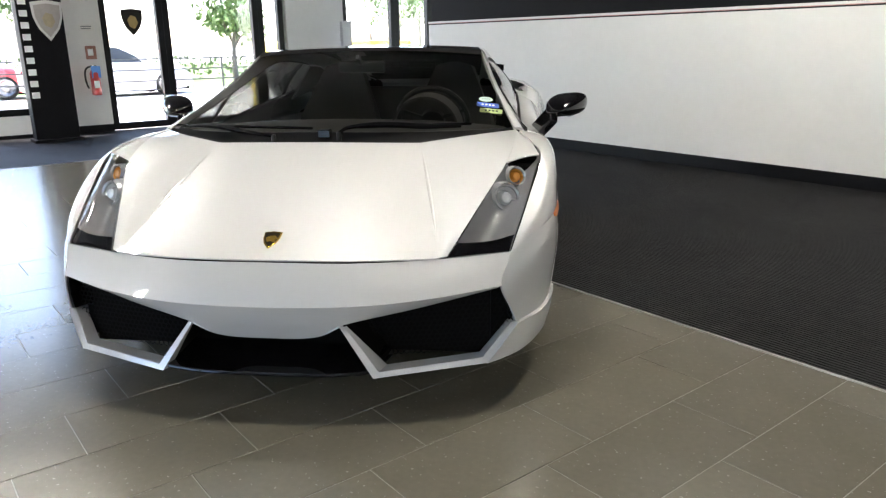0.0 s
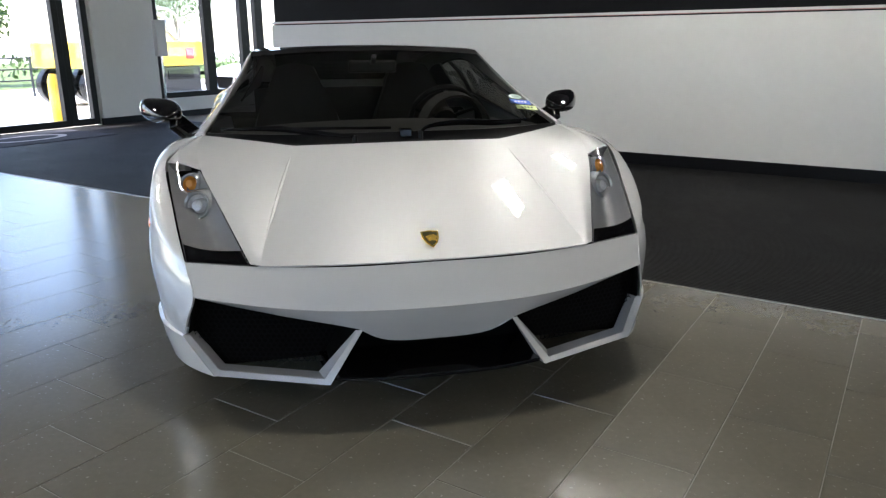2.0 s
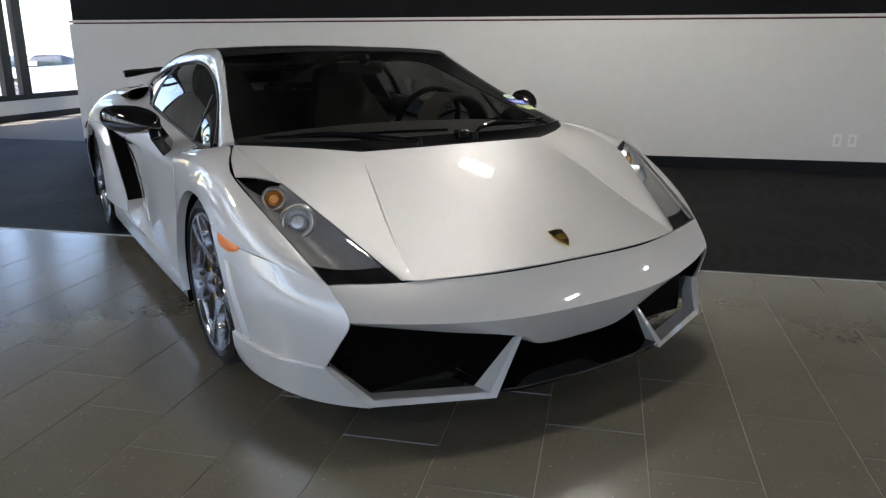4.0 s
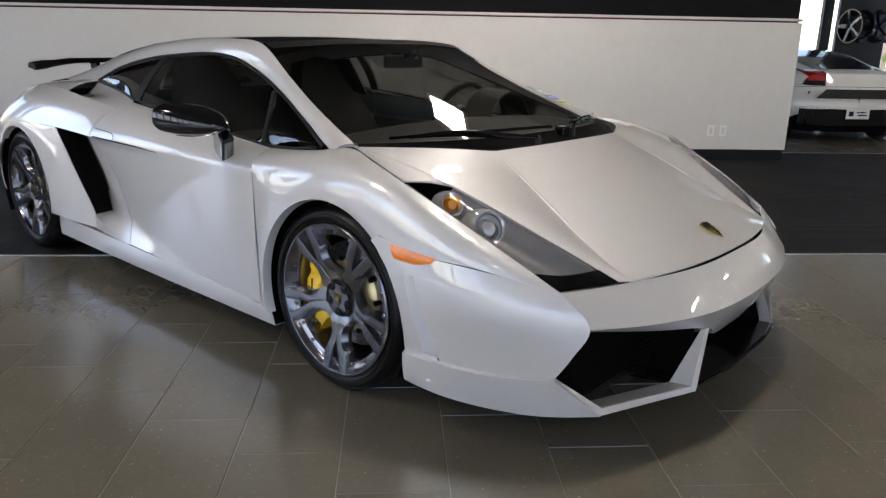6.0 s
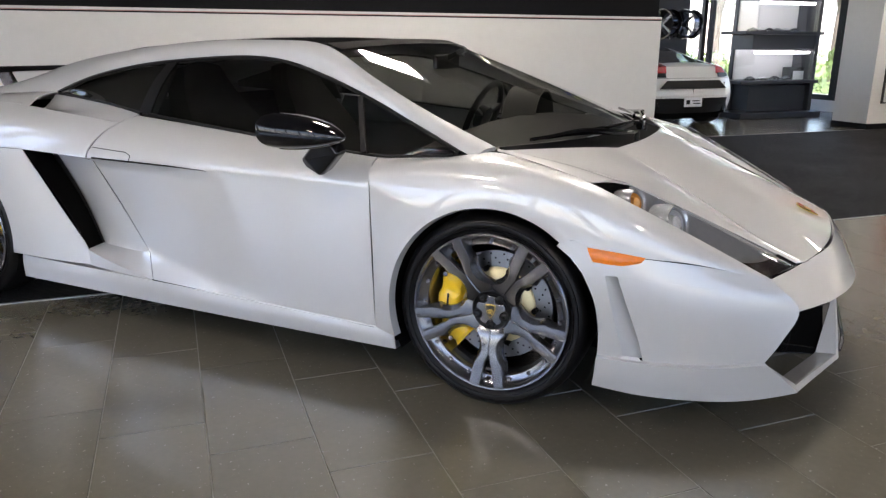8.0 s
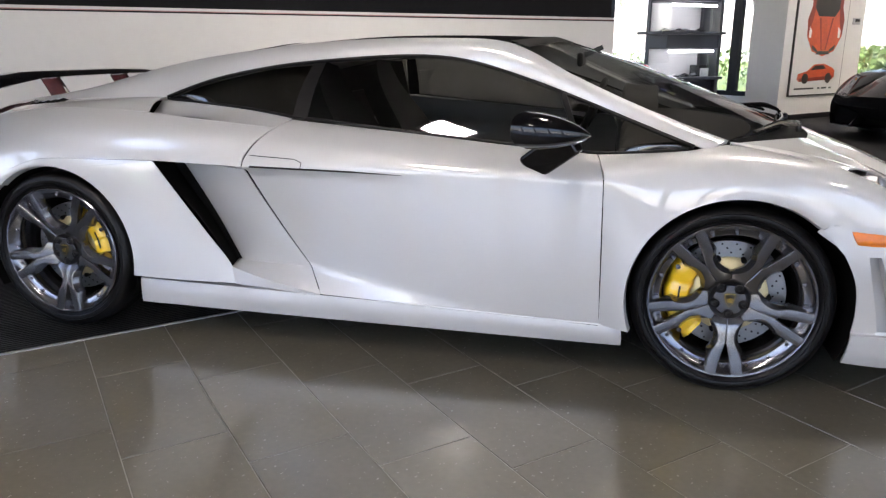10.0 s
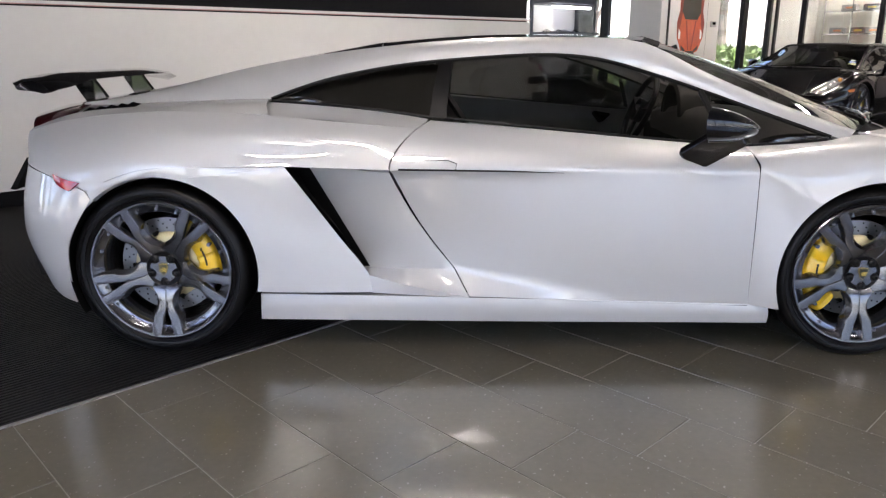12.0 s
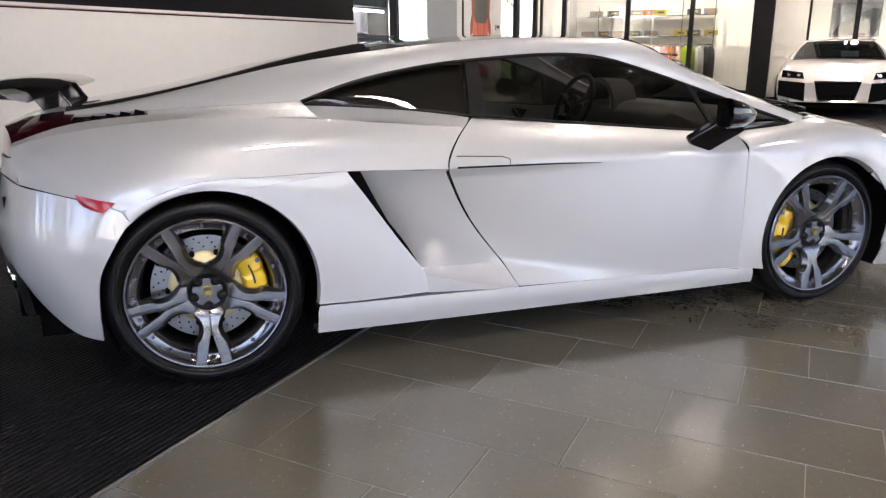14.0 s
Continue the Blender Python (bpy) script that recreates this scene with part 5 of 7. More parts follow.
    P("roof", Shape().grid(loft(roof, 25, 20), out=INSIDE), roof_paint, car, thick=0.01)
    ws = [half_to_full([(0.605, 0, 1.157), (0.58, 0.3, 1.153), (0.497, 0.585, 1.138)]), half_to_full([(1.07, 0, 1.004), (1.035, 0.33, 0.988), (0.87, 0.681, 0.960)]),
          half_to_full([(1.50, 0, 0.832), (1.43, 0.42, 0.826), (1.238, 0.772, 0.822)])]
    P("windscreen", Shape().grid(loft(ws, 33, 24), out=INSIDE), SCREEN, car, "curved tinted windscreen")
    band = Shape().grid(loft([half_to_full([(0.603, 0, 1.1565), (0.578, 0.3, 1.1525), (0.495, 0.585, 1.1375)]), half_to_full([(0.66, 0, 1.139), (0.64, 0.3, 1.134), (0.56, 0.588, 1.115)])], 33, 3), out=INSIDE)
    band.v = [(x, y, z + 0.0015) for x, y, z in band.v]
    P("windscreen_band", band, MATT_BLACK, car)
    glass_at = lambda x, y: (x, y, float(np.interp(x, [0.62, 0.87, 1.24], [1.100, 0.985, 0.822]) + 0.10 * (0.72 - y)) + 0.004)
    for name, x0, x1, y0, y1, mat, lab in (("sticker", 1.015, 1.048, 0.612, 0.675, STICKER_PALE, "round pale green windscreen sticker"),
                                           ("sticker", 1.060, 1.097, 0.605, 0.705, STICKER_BLUE, "blue and white windscreen sticker"),
                                           ("sticker", 1.107, 1.142, 0.622, 0.722, STICKER_GREEN, "yellow-green windscreen sticker")):
        if mat is STICKER_PALE:
            ring_ = [((x0 + x1) / 2 + (x1 - x0) * 0.62 * math.cos(a), (y0 + y1) / 2 + (y1 - y0) / 2 * math.sin(a)) for a in np.linspace(0, 2 * math.pi, 20, endpoint=False)]
        else:
            ring_ = [(x0, y0), (x1, y0), (x1, y1), (x0, y1)]
        sticker = P(name, Shape().put([glass_at(*q) for q in ring_], [tuple(range(len(ring_)))]), mat, car, lab, thick=0.001)
        bars_ = Shape()
        for k in range(4):
            a, b = y0 + (y1 - y0) * (0.22 + 0.16 * k), y0 + (y1 - y0) * (0.32 + 0.16 * k)
            m0, m1 = x0 + (x1 - x0) * 0.35, x0 + (x1 - x0) * 0.7
            bars_.put([(p[0], p[1], p[2] + 0.0012) for p in (glass_at(m0, a), glass_at(m1, a), glass_at(m1, b), glass_at(m0, b))], [(0, 1, 2, 3)])
        P("sticker_bars", bars_, STICKER_WHITE if mat is STICKER_BLUE else BLACK_PLASTIC if mat is STICKER_GREEN else STICKER_GREY, sticker)
    cowl = [half_to_full([(1.53, 0, 0.835), (1.46, 0.42, 0.828), (1.25, 0.768, 0.822)]), half_to_full([(1.55, 0, 0.800), (1.49, 0.42, 0.796), (1.27, 0.77, 0.806)]), half_to_full([(1.606, 0, 0.795), (1.556, 0.415, 0.786), (1.25, 0.784, 0.806)])]
    P("cowl", Shape().grid(loft(cowl, 33, 8), out=INSIDE), MATT_BLACK, car, "black cowl panel under the windscreen", thick=0.005)
    for arm, blade in (([(1.55, 0.085, 0.835), (1.545, 0.105, 0.850), (1.52, 0.187, 0.861), (1.50, 0.289, 0.861), (1.45, 0.41, 0.850), (1.38, 0.56, 0.842)], [(1.49, 0.16, 0.850), (1.46, 0.30, 0.852), (1.34, 0.60, 0.848)]),
                       ([(1.36, -0.633, 0.842), (1.44, -0.473, 0.850), (1.53, -0.325, 0.838), (1.57, -0.18, 0.824)], [(1.33, -0.70, 0.842), (1.47, -0.341, 0.851), (1.525, -0.03, 0.850)])):
        wp = P("wiper", Shape().tube(spline(arm, 16), [0.006 + 0.006 * min(1, i / 5, (15 - i) / 5) for i in range(16)], 8), BLACK_GLOSS, car, "black wiper arm resting on the cowl")
        P("wiper_blade", Shape().tube(spline(blade, 10), 0.006, 6), BLACK_GLOSS, wp)
        P("wiper_pivot", Shape().tube([Vector(arm[0 if blade[0][1] > 0 else -1]) + Vector((0, 0, d)) for d in (-0.03, 0.0, 0.006)], [0.010, 0.010, 0.005], 12), BLACK_PLASTIC, wp)
    P("washer_box", boxes((1.52, 1.56, 0.0, 0.05, 0.815, 0.848)), BLACK_GLOSS, car, bevel=0.005)
    cover = [half_to_full([(-0.505, 0, 1.142), (-0.50, 0.3, 1.135), (-0.485, 0.528, 1.12)]), half_to_full([(-0.92, 0, 1.068), (-0.92, 0.3, 1.064), (-0.92, 0.50, 1.053)]),
             half_to_full([(-1.39, 0, 0.966), (-1.39, 0.3, 0.963), (-1.39, 0.455, 0.952)]), half_to_full([(-1.72, 0, 0.912), (-1.72, 0.3, 0.909), (-1.70, 0.43, 0.898)])]
    eng = P("engine_cover", Shape().grid(loft(cover, 25, 24), out=INSIDE), BLACK_GLOSS, car, "glossy black engine cover with slats", thick=0.008)
    for j in range(6):
        t = 0.30 + 0.11 * j
        x = -0.505 - 1.21 * t
        z = np.interp(-x, [0.505, 0.92, 1.39, 1.72], [1.142, 1.066, 0.964, 0.910])
        sl = Shape().box(x - 0.05, x + 0.05, -0.36, 0.36, z - 0.004, z + 0.012)
        sl.v = [(a, b, c + 0.20 * (a - x) - 0.028) for a, b, c in sl.v]
        P("cover_slat", sl, BLACK_GLOSS, eng, bevel=0.004)
    deck = Shape().grid(loft([half_to_full([(-1.72, 0, 0.912), (-1.72, 0.25, 0.91), (-1.70, 0.43, 0.898)]), half_to_full([(-1.84, 0, 0.892), (-1.83, 0.25, 0.89), (-1.80, 0.42, 0.884)]), half_to_full([(-1.925, 0, 0.862), (-1.915, 0.25, 0.86), (-1.903, 0.42, 0.857)])], 15, 8), out=INSIDE)
    deck.grid(loft([half_to_full([(-1.925, 0, 0.862), (-1.915, 0.25, 0.86), (-1.903, 0.42, 0.857)]), half_to_full([(-1.95, 0, 0.76), (-1.94, 0.25, 0.76), (-1.922, 0.42, 0.76)])], 15, 4), out=INSIDE)
    P("tail_deck", deck, paint, car, thick=0.005, sharp=30)
    panel = Shape().put([(-1.978, -0.44, 0.67), (-1.992, -0.56, 0.56), (-2.012, 0, 0.56), (-1.992, 0.56, 0.56), (-1.978, 0.44, 0.67), (-1.99, 0, 0.67)], [(0, 1, 2, 5), (5, 2, 3, 4)])
    panel.grid(loft([half_to_full([(-2.005, 0, 0.45), (-1.985, 0.40, 0.45), (-1.885, 0.70, 0.45)]), half_to_full([(-1.97, 0, 0.22), (-1.95, 0.40, 0.22), (-1.86, 0.69, 0.24)])], 21, 4), out=INSIDE)
    P("rear_grille", panel, BLACK_PLASTIC, car, "black rear grille panel", thick=0.02)
    P("number_plate", Shape().box(-2.024, -2.012, -0.15, 0.15, 0.31, 0.44), material("white_plate", (0.75, 0.76, 0.78), 0.35, vary=0.08, scale=30), car, "plain white plate with dark bars", bevel=0.003)
    P("plate_bars", boxes((-2.028, -2.023, -0.10, 0.02, 0.385, 0.40), (-2.028, -2.023, -0.12, 0.0, 0.35, 0.365), (-2.028, -2.023, 0.06, 0.12, 0.345, 0.405)), BLACK_PLASTIC, car)

    # --- rear wing on two struts
    prof = [(0.0, 0.0), (0.04, 0.014), (0.12, 0.020), (0.2, 0.014), (0.245, 0.004), (0.235, -0.006), (0.12, -0.006), (0.04, -0.009)]
    rows = []
    for y in (-0.625, -0.60, -0.56, -0.48, -0.40, -0.2, 0, 0.2, 0.40, 0.48, 0.56, 0.60, 0.625):
        drop = 0.034 * max(0, (abs(y) - 0.36) / 0.26) ** 1.3
        tip = 1 - 0.45 * max(0.0, (abs(y) - 0.52) / 0.10) ** 2
        rows.append([(-1.82 - (px - 0.12) * tip, y, 1.005 + pz * (1 + 0.5 * (abs(y) > 0.5)) - drop - 0.03 * (1 - px / 0.235) * 0.4) for px, pz in prof + prof[:1]])
    g = np.array(rows)
    wg = Shape().grid(g, out=(-1.8, 0, 1.0))
    for e in (0, -1):
        wg.put(g[e, :-1], [tuple(range(len(prof)))])
    wing = P("rear_wing", wg, BLACK_GLOSS, car, "gloss black fixed rear wing", sharp=50)
    for y in (-0.25, 0.25):
        st = Shape()
        st.put([(-1.70, y - 0.012, 0.90), (-1.80, y - 0.012, 0.888), (-1.87, y - 0.012, 1.0), (-1.77, y - 0.012, 1.005), (-1.70, y + 0.012, 0.90), (-1.80, y + 0.012, 0.888), (-1.87, y + 0.012, 1.0), (-1.77, y + 0.012, 1.005)],
               [(0, 1, 2, 3), (7, 6, 5, 4), (0, 4, 5, 1), (1, 5, 6, 2), (2, 6, 7, 3), (3, 7, 4, 0)])
        P("wing_strut", st, BLACK_GLOSS, wing, bevel=0.005)

    # --- what fills the inside
    for block in ((-1.85, 2.02, -0.60, 0.60, 0.13, 0.44),
                  (-0.86, 0.92, -0.86, 0.86, 0.14, 0.26),
                  (-1.80, -0.55, -0.46, 0.46, 0.44, 0.83),
                  (0.98, 1.45, -0.62, 0.62, 0.44, 0.70),
                  (1.45, 1.75, -0.58, 0.58, 0.44, 0.60),
                  (1.75, 1.98, -0.52, 0.52, 0.44, 0.50),
                  (-1.9, -1.62, -0.62, 0.62, 0.22, 0.64),
                  (1.7, 2.08, -0.72, 0.72, 0.14, 0.38),
                  (0.90, 0.93, -0.88, 0.88, 0.15, 0.7),
                  (-0.9, -0.86, -0.85, 0.85, 0.15, 0.68)):
        P("chassis_block", boxes(block), BLACK_CAVITY, car)
    for s in (-1, 1):
        for cx, cz, r in ((1.29, 0.318, 0.352), (-1.257, 0.333, 0.354)):
            ln = Shape().turned([(r, 0.935), (r, 0.58), (0.0, 0.58)], 28, Matrix.Translation((cx, 0, cz)), a0=radians(-28), a1=radians(208))
            P("wheel_arch_liner", ln.side(s), BLACK_CAVITY, car)
    dash = Shape().grid(loft([half_to_full([(1.40, 0, 0.81), (1.35, 0.4, 0.806), (1.18, 0.72, 0.80)]), half_to_full([(1.05, 0, 0.835), (1.04, 0.4, 0.83), (1.0, 0.72, 0.80)]),
                              half_to_full([(0.90, 0, 0.80), (0.90, 0.4, 0.78), (0.90, 0.74, 0.76)]), half_to_full([(0.93, 0, 0.55), (0.94, 0.4, 0.52), (0.94, 0.74, 0.5)])], 25, 14), out=(1.2, 0, 0.3))
    P("dashboard", dash, LEATHER, car, thick=0.01)
    P("instrument_hood", Shape().turned([(0.16, -0.10), (0.17, 0.05), (0.15, 0.06)], 20, Matrix.Translation((0.95, 0.36, 0.78)) @ Matrix.Rotation(radians(90), 4, "Z"), a0=0, a1=math.pi), LEATHER, car, thick=0.01)
    sw = Matrix.Translation((0.74, 0.36, 0.80)) @ Matrix.Rotation(radians(-90), 4, "Z") @ Matrix.Rotation(radians(-22), 4, "X")
    wheel_ring = Shape().tube([tuple(sw @ Vector((0.175 * math.cos(a), 0, 0.175 * math.sin(a)))) for a in np.linspace(0, 2 * math.pi, 32, endpoint=False)], 0.015, 8, closed=True)
    wheel_ring.turned([(0.06, -0.02), (0.06, 0.02), (0, 0.03)], 16, sw)
    for a in (20, 160, 270):
        wheel_ring.bar(sw @ Vector((0, 0, 0)), sw @ Vector((0.17 * math.cos(radians(a)), 0, 0.17 * math.sin(radians(a)))), 0.03, 0.015)
    P("steering_wheel", wheel_ring, BLACK_PLASTIC, car, "dark three-spoke steering wheel")
    for y in (-0.36, 0.36):
        seat = P("seat", Shape().grid(loft([[(-0.05, y - 0.23, 0.42), (0.2, y - 0.24, 0.42), (0.5, y - 0.23, 0.45)], [(-0.05, y, 0.36), (0.2, y, 0.34), (0.5, y, 0.42)], [(-0.05, y + 0.23, 0.42), (0.2, y + 0.24, 0.42), (0.5, y + 0.23, 0.45)]], 12, 10), out=(0, 0, 0)), LEATHER, car, "dark leather bucket seat", thick=0.1)
        back = Shape().grid(loft([[(0.02, y - 0.24, 0.40), (-0.12, y - 0.25, 0.70), (-0.27, y - 0.16, 0.93), (-0.31, y - 0.11, 1.04)], [(-0.05, y, 0.40), (-0.17, y, 0.70), (-0.29, y, 0.93), (-0.33, y, 1.06)],
                                  [(0.02, y + 0.24, 0.40), (-0.12, y + 0.25, 0.70), (-0.27, y + 0.16, 0.93), (-0.31, y + 0.11, 1.04)]], 14, 10), out=(-1, 0, 0.6))
        P("seat_back", back, LEATHER, seat, thick=0.09)
    for s in (-1, 1):
        qt = Shape().grid(loft([[(-0.27, 0.70, 0.84), (-0.5, 0.66, 0.87), (-0.92, 0.60, 0.90)], [(-0.27, 0.56, 1.05), (-0.5, 0.56, 1.03), (-0.92, 0.59, 0.93)]], 8, 4), out=INSIDE)
        P("quarter_trim", qt.side(s), LEATHER, car, thick=0.01)
    P("bulkhead", boxes((-0.50, -0.46, -0.62, 0.62, 0.26, 0.90)), LEATHER, car)
    P("console", boxes((-0.4, 0.95, -0.11, 0.11, 0.26, 0.50)), LEATHER, car, bevel=0.03)
    rm = P("rear_view_mirror", Shape().box(0.70, 0.725, -0.12, 0.12, 1.035, 1.095), BLACK_PLASTIC, car, bevel=0.02)
    P("mirror_stem", Shape().bar((0.72, 0, 1.08), (0.80, 0, 1.115), 0.02, 0.02), BLACK_PLASTIC, rm)

    for o in car.children:
        if o.name.split(".")[0] in ("windscreen", "door_window", "quarter_window"):
            o.visible_shadow = False
    for s in (-1, 1):
        wheel(car, FRONT_X, 0.922, 0.318, 0.318, s, -1)
        wheel(car, REAR_X, 0.918, 0.325, 0.325, s, 1)
    return car

# ---- vegetation and vehicles outside ----
LEAF = material("green_leaves", (0.085, 0.14, 0.03), 0.6, vary=0.4, scale=3, second=(0.03, 0.06, 0.012))
BARK = material("grey_bark", (0.12, 0.10, 0.08), 0.9, vary=0.3, scale=6, bump=0.01, bump_scale=12)
GRASS = material("lawn", (0.10, 0.15, 0.04), 0.9, vary=0.3, scale=0.8, bump=0.02, bump_scale=20)
RAIL = material("dark_painted_rail", (0.03, 0.03, 0.032), 0.5, vary=0.1)
YELLOW = material("yellow_paint", (0.75, 0.50, 0.03), 0.4, coat=0.4, vary=0.1, scale=4)
RED_PAINT = material("red_car_paint", (0.55, 0.03, 0.03), 0.3, coat=1.0, vary=0.05, scale=60)
WHITE_PAINT = material("white_car_paint", (0.72, 0.71, 0.70), 0.3, coat=1.0, vary=0.03, scale=80)
GREY_PAINT = material("grey_car_paint", (0.18, 0.19, 0.20), 0.3, 0.3, coat=1.0, vary=0.05, scale=60)
BLACK_CAR = material("black_car_paint", (0.003, 0.003, 0.0035), 0.2, ior=1.15, coat=0.6, vary=0.1, scale=60)
DARK_GLASS = glass("dark_car_glass", (0.10, 0.11, 0.12))


def leaves(shape, centre, radius, n, size, flat=0.8):
    """Scattered leaf clumps inside a lumpy ball."""
    for _ in range(n):
        d = Vector((random.gauss(0, 1), random.gauss(0, 1), random.gauss(0, 1))).normalized()
        k = radius * (0.45 + 0.55 * random.random() ** 0.5) * (1 + 0.25 * noise.noise(d * 2.3 + Vector(centre)))
        c = Vector(centre) + Vector((d.x * k, d.y * k, d.z * k * flat))
        q = Euler([random.uniform(0, 6.28) for _ in range(3)]).to_matrix()
        s = size * random.uniform(0.6, 1.3)
        shape.put([c + q @ Vector(v) * s for v in ((-1, 0, 0), (0, -0.45, 0.12), (1, 0, 0), (0, 0.45, 0.12))], [(0, 1, 2, 3)])


def tree(u, w, h, r, label):
    t = thing("tree", ROOM @ Matrix.Translation((u, w, -0.21)) @ pose(0, 0, 0, 0, 0, random.uniform(0, 360)), label, "tree", "trees outside")
    tr = Shape().tube(spline([(0, 0, 0), (0.05, 0.02, h * 0.3), (-0.04, 0.05, h * 0.62)], 8), [0.14 - 0.012 * i for i in range(8)], 8)
    crown = Shape()
    for k in range(6):
        a = k * 1.05 + random.uniform(-0.3, 0.3)
        tip = (r * 0.6 * math.cos(a), r * 0.6 * math.sin(a), h * random.uniform(0.6, 0.9))
        tr.tube(spline([(0, 0.03, h * random.uniform(0.35, 0.55)), (tip[0] * 0.5, tip[1] * 0.5, tip[2] * 0.86), tip], 6), [0.06, 0.05, 0.04, 0.03, 0.022, 0.012], 6)
        leaves(crown, tip, r * 0.55, 150, 0.13)
    leaves(crown, (0, 0, h * 0.8), r * 0.8, 350, 0.14)
    part("trunk", tr, BARK, t)
    tagged(part("crown", crown, LEAF, t), kind="stuff")
    return t


def hedge(u0, u1, w0, w1, h, label):
    s = Shape()
    for _ in range(int(min(2600, 420 * max(u1 - u0, w1 - w0)))):
        c = Vector((random.uniform(u0, u1), random.uniform(w0, w1), -0.2 + h * random.random() ** 0.6))
        q = Euler([random.uniform(0, 6.28) for _ in range(3)]).to_matrix()
        z = random.uniform(0.06, 0.14)
        s.put([c + q @ Vector(v) * z for v in ((-1, 0, 0), (0, -0.5, 0.1), (1, 0, 0), (0, 0.5, 0.1))], [(0, 1, 2, 3)])
    ob = in_room("hedge", s, LEAF, label, "stuff", "hedge")
    return ob


def coupe(name, m, paint, label, length=4.4, width=1.9, height=1.25, nose=0.70, boxy=0.0, grilled=False):
    """A road car in plain form: body, cabin glass, roof, wheels, lamps, mirrors."""
    car = thing(name, m, label, "car")
    L, Wd = length / 2, width / 2
    xs = np.linspace(-L, L, 23)
    top = np.interp(xs / L, [-1, -0.9, -0.55, 0.25, 0.75, 0.93, 1], [nose + 0.02, nose + 0.16, nose + 0.22, nose + 0.18, nose + 0.08, nose - 0.06, nose - 0.22])
    wid = Wd * np.interp(xs / L, [-1, -0.85, -0.5, 0.5, 0.85, 1], [0.80, 0.95, 1.0, 0.99, 0.95, 0.76])
    body = []
    for x, t, w in zip(xs, top, wid):
        low = 0.16 + 0.06 * abs(x / L) ** 6
        half = [(0, t + 0.02), (0.55 * w, t + 0.012), (0.86 * w, t - 0.025), (0.97 * w, t - 0.13), (w, 0.52 * t + 0.12), (0.985 * w, 0.30), (0.93 * w, low)]
        body.append([(x, -y, z) for y, z in half[:0:-1]] + [(x, y, z) for y, z in half])
    g = np.array(body)
    sh = Shape().grid(loft([list(map(tuple, r)) for r in g[::2]], 27, 40), out=(0, 0, 0.4))
    for e in (0, -1):
        sh.put(g[e], [tuple(range(13))])
    part("body", sh, paint, car, sharp=50)
    x0, x1, x2, x3 = L * 0.42, L * 0.08, -L * 0.32, -L * 0.78 + boxy * 0.25
    z0 = nose + 0.17
    base = [(x0, 0.80 * Wd, z0 - 0.03), (x1, 0.88 * Wd, z0), (x2, 0.88 * Wd, z0 + 0.03), (x3, 0.74 * Wd, z0 + 0.06)]
    roof = [(x1 + 0.12, 0.60 * Wd, height - 0.05), (x1 - 0.1, 0.62 * Wd, height - 0.015), (x2, 0.62 * Wd, height - 0.02), (x2 - 0.25, 0.58 * Wd, height - 0.07)]
    cab = part("cabin", Shape().grid(loft([half_to_full([(roof[0][0] + 0.08, 0, height - 0.03), roof[0]]), half_to_full([(roof[1][0], 0, height), roof[1]]), half_to_full([(roof[2][0], 0, height), roof[2]]), half_to_full([(roof[3][0], 0, height - 0.05), roof[3]])], 13, 12), out=(0, 0, 0.5)), paint, car, thick=0.03)
    part("windscreen", Shape().grid(loft([half_to_full([(roof[0][0] + 0.08, 0, height - 0.035), roof[0]]), half_to_full([(x0 + 0.22, 0, z0), (x0 + 0.14, 0.45 * Wd, z0 - 0.01), base[0]])], 13, 8), out=(0, 0, 0.5)), DARK_GLASS, car, "dark windscreen")
    part("rear_window", Shape().grid(loft([half_to_full([(roof[3][0], 0, height - 0.055), roof[3]]), half_to_full([(x3 - 0.1, 0, z0 + 0.05), base[3]])], 13, 8), out=(0, 0, 0.5)), DARK_GLASS, car)
    for s in (-1, 1):
        part("side_window", Shape().grid(loft([base, roof], 16, 6), out=(0, 0, 0.6)).side(s), DARK_GLASS, car)
        pl = Shape().tube(spline([base[0], ((base[0][0] + roof[0][0]) / 2, (base[0][1] + roof[0][1]) / 2 + 0.02, (base[0][2] + roof[0][2]) / 2 + 0.03), roof[0]], 8), 0.03, 6)
        part("pillar", pl.side(s), paint, cab)
        part("pillar", Shape().tube(spline([roof[3], base[3]], 6), 0.05, 6).side(s), paint, cab)
        part("door_mirror", Shape().box(x0 - 0.22, x0 - 0.06, Wd * 0.93, Wd * 1.11, z0 + 0.02, z0 + 0.13).bar((x0 - 0.12, Wd * 0.84, z0 - 0.02), (x0 - 0.12, Wd * 0.95, z0 + 0.05), 0.05, 0.03).side(s), paint, car, bevel=0.03)
        hl = Shape().grid(loft([[(L * 0.84, Wd * 0.88, nose - 0.015), (L * 0.93, Wd * 0.55, nose - 0.05)], [(L * 0.90, Wd * 0.885, nose - 0.12), (L * 0.975, Wd * 0.52, nose - 0.145)]], 8, 4), out=(0, 0, 0.3))
        hl.v = [(a + 0.012, b + 0.006, c + 0.008) for a, b, c in hl.v]
        lampo = part("headlamp", hl.side(s), BLACK_GLOSS if grilled else LAMP_REFLECTOR, car, "headlamp behind a clear cover", thick=0.02)
        if grilled:
            for k in range(2):
                ey = Wd * (0.62 + 0.16 * k)
                part("lamp_eye", Shape().turned([(0.0, 0.0), (0.03, -0.004), (0.036, -0.02)], 14, Matrix.Translation((L * (0.955 - 0.03 * k) + 0.012, ey, nose - 0.09)) @ Matrix.Rotation(radians(-75), 4, "Z")).side(s), CHROME, lampo)
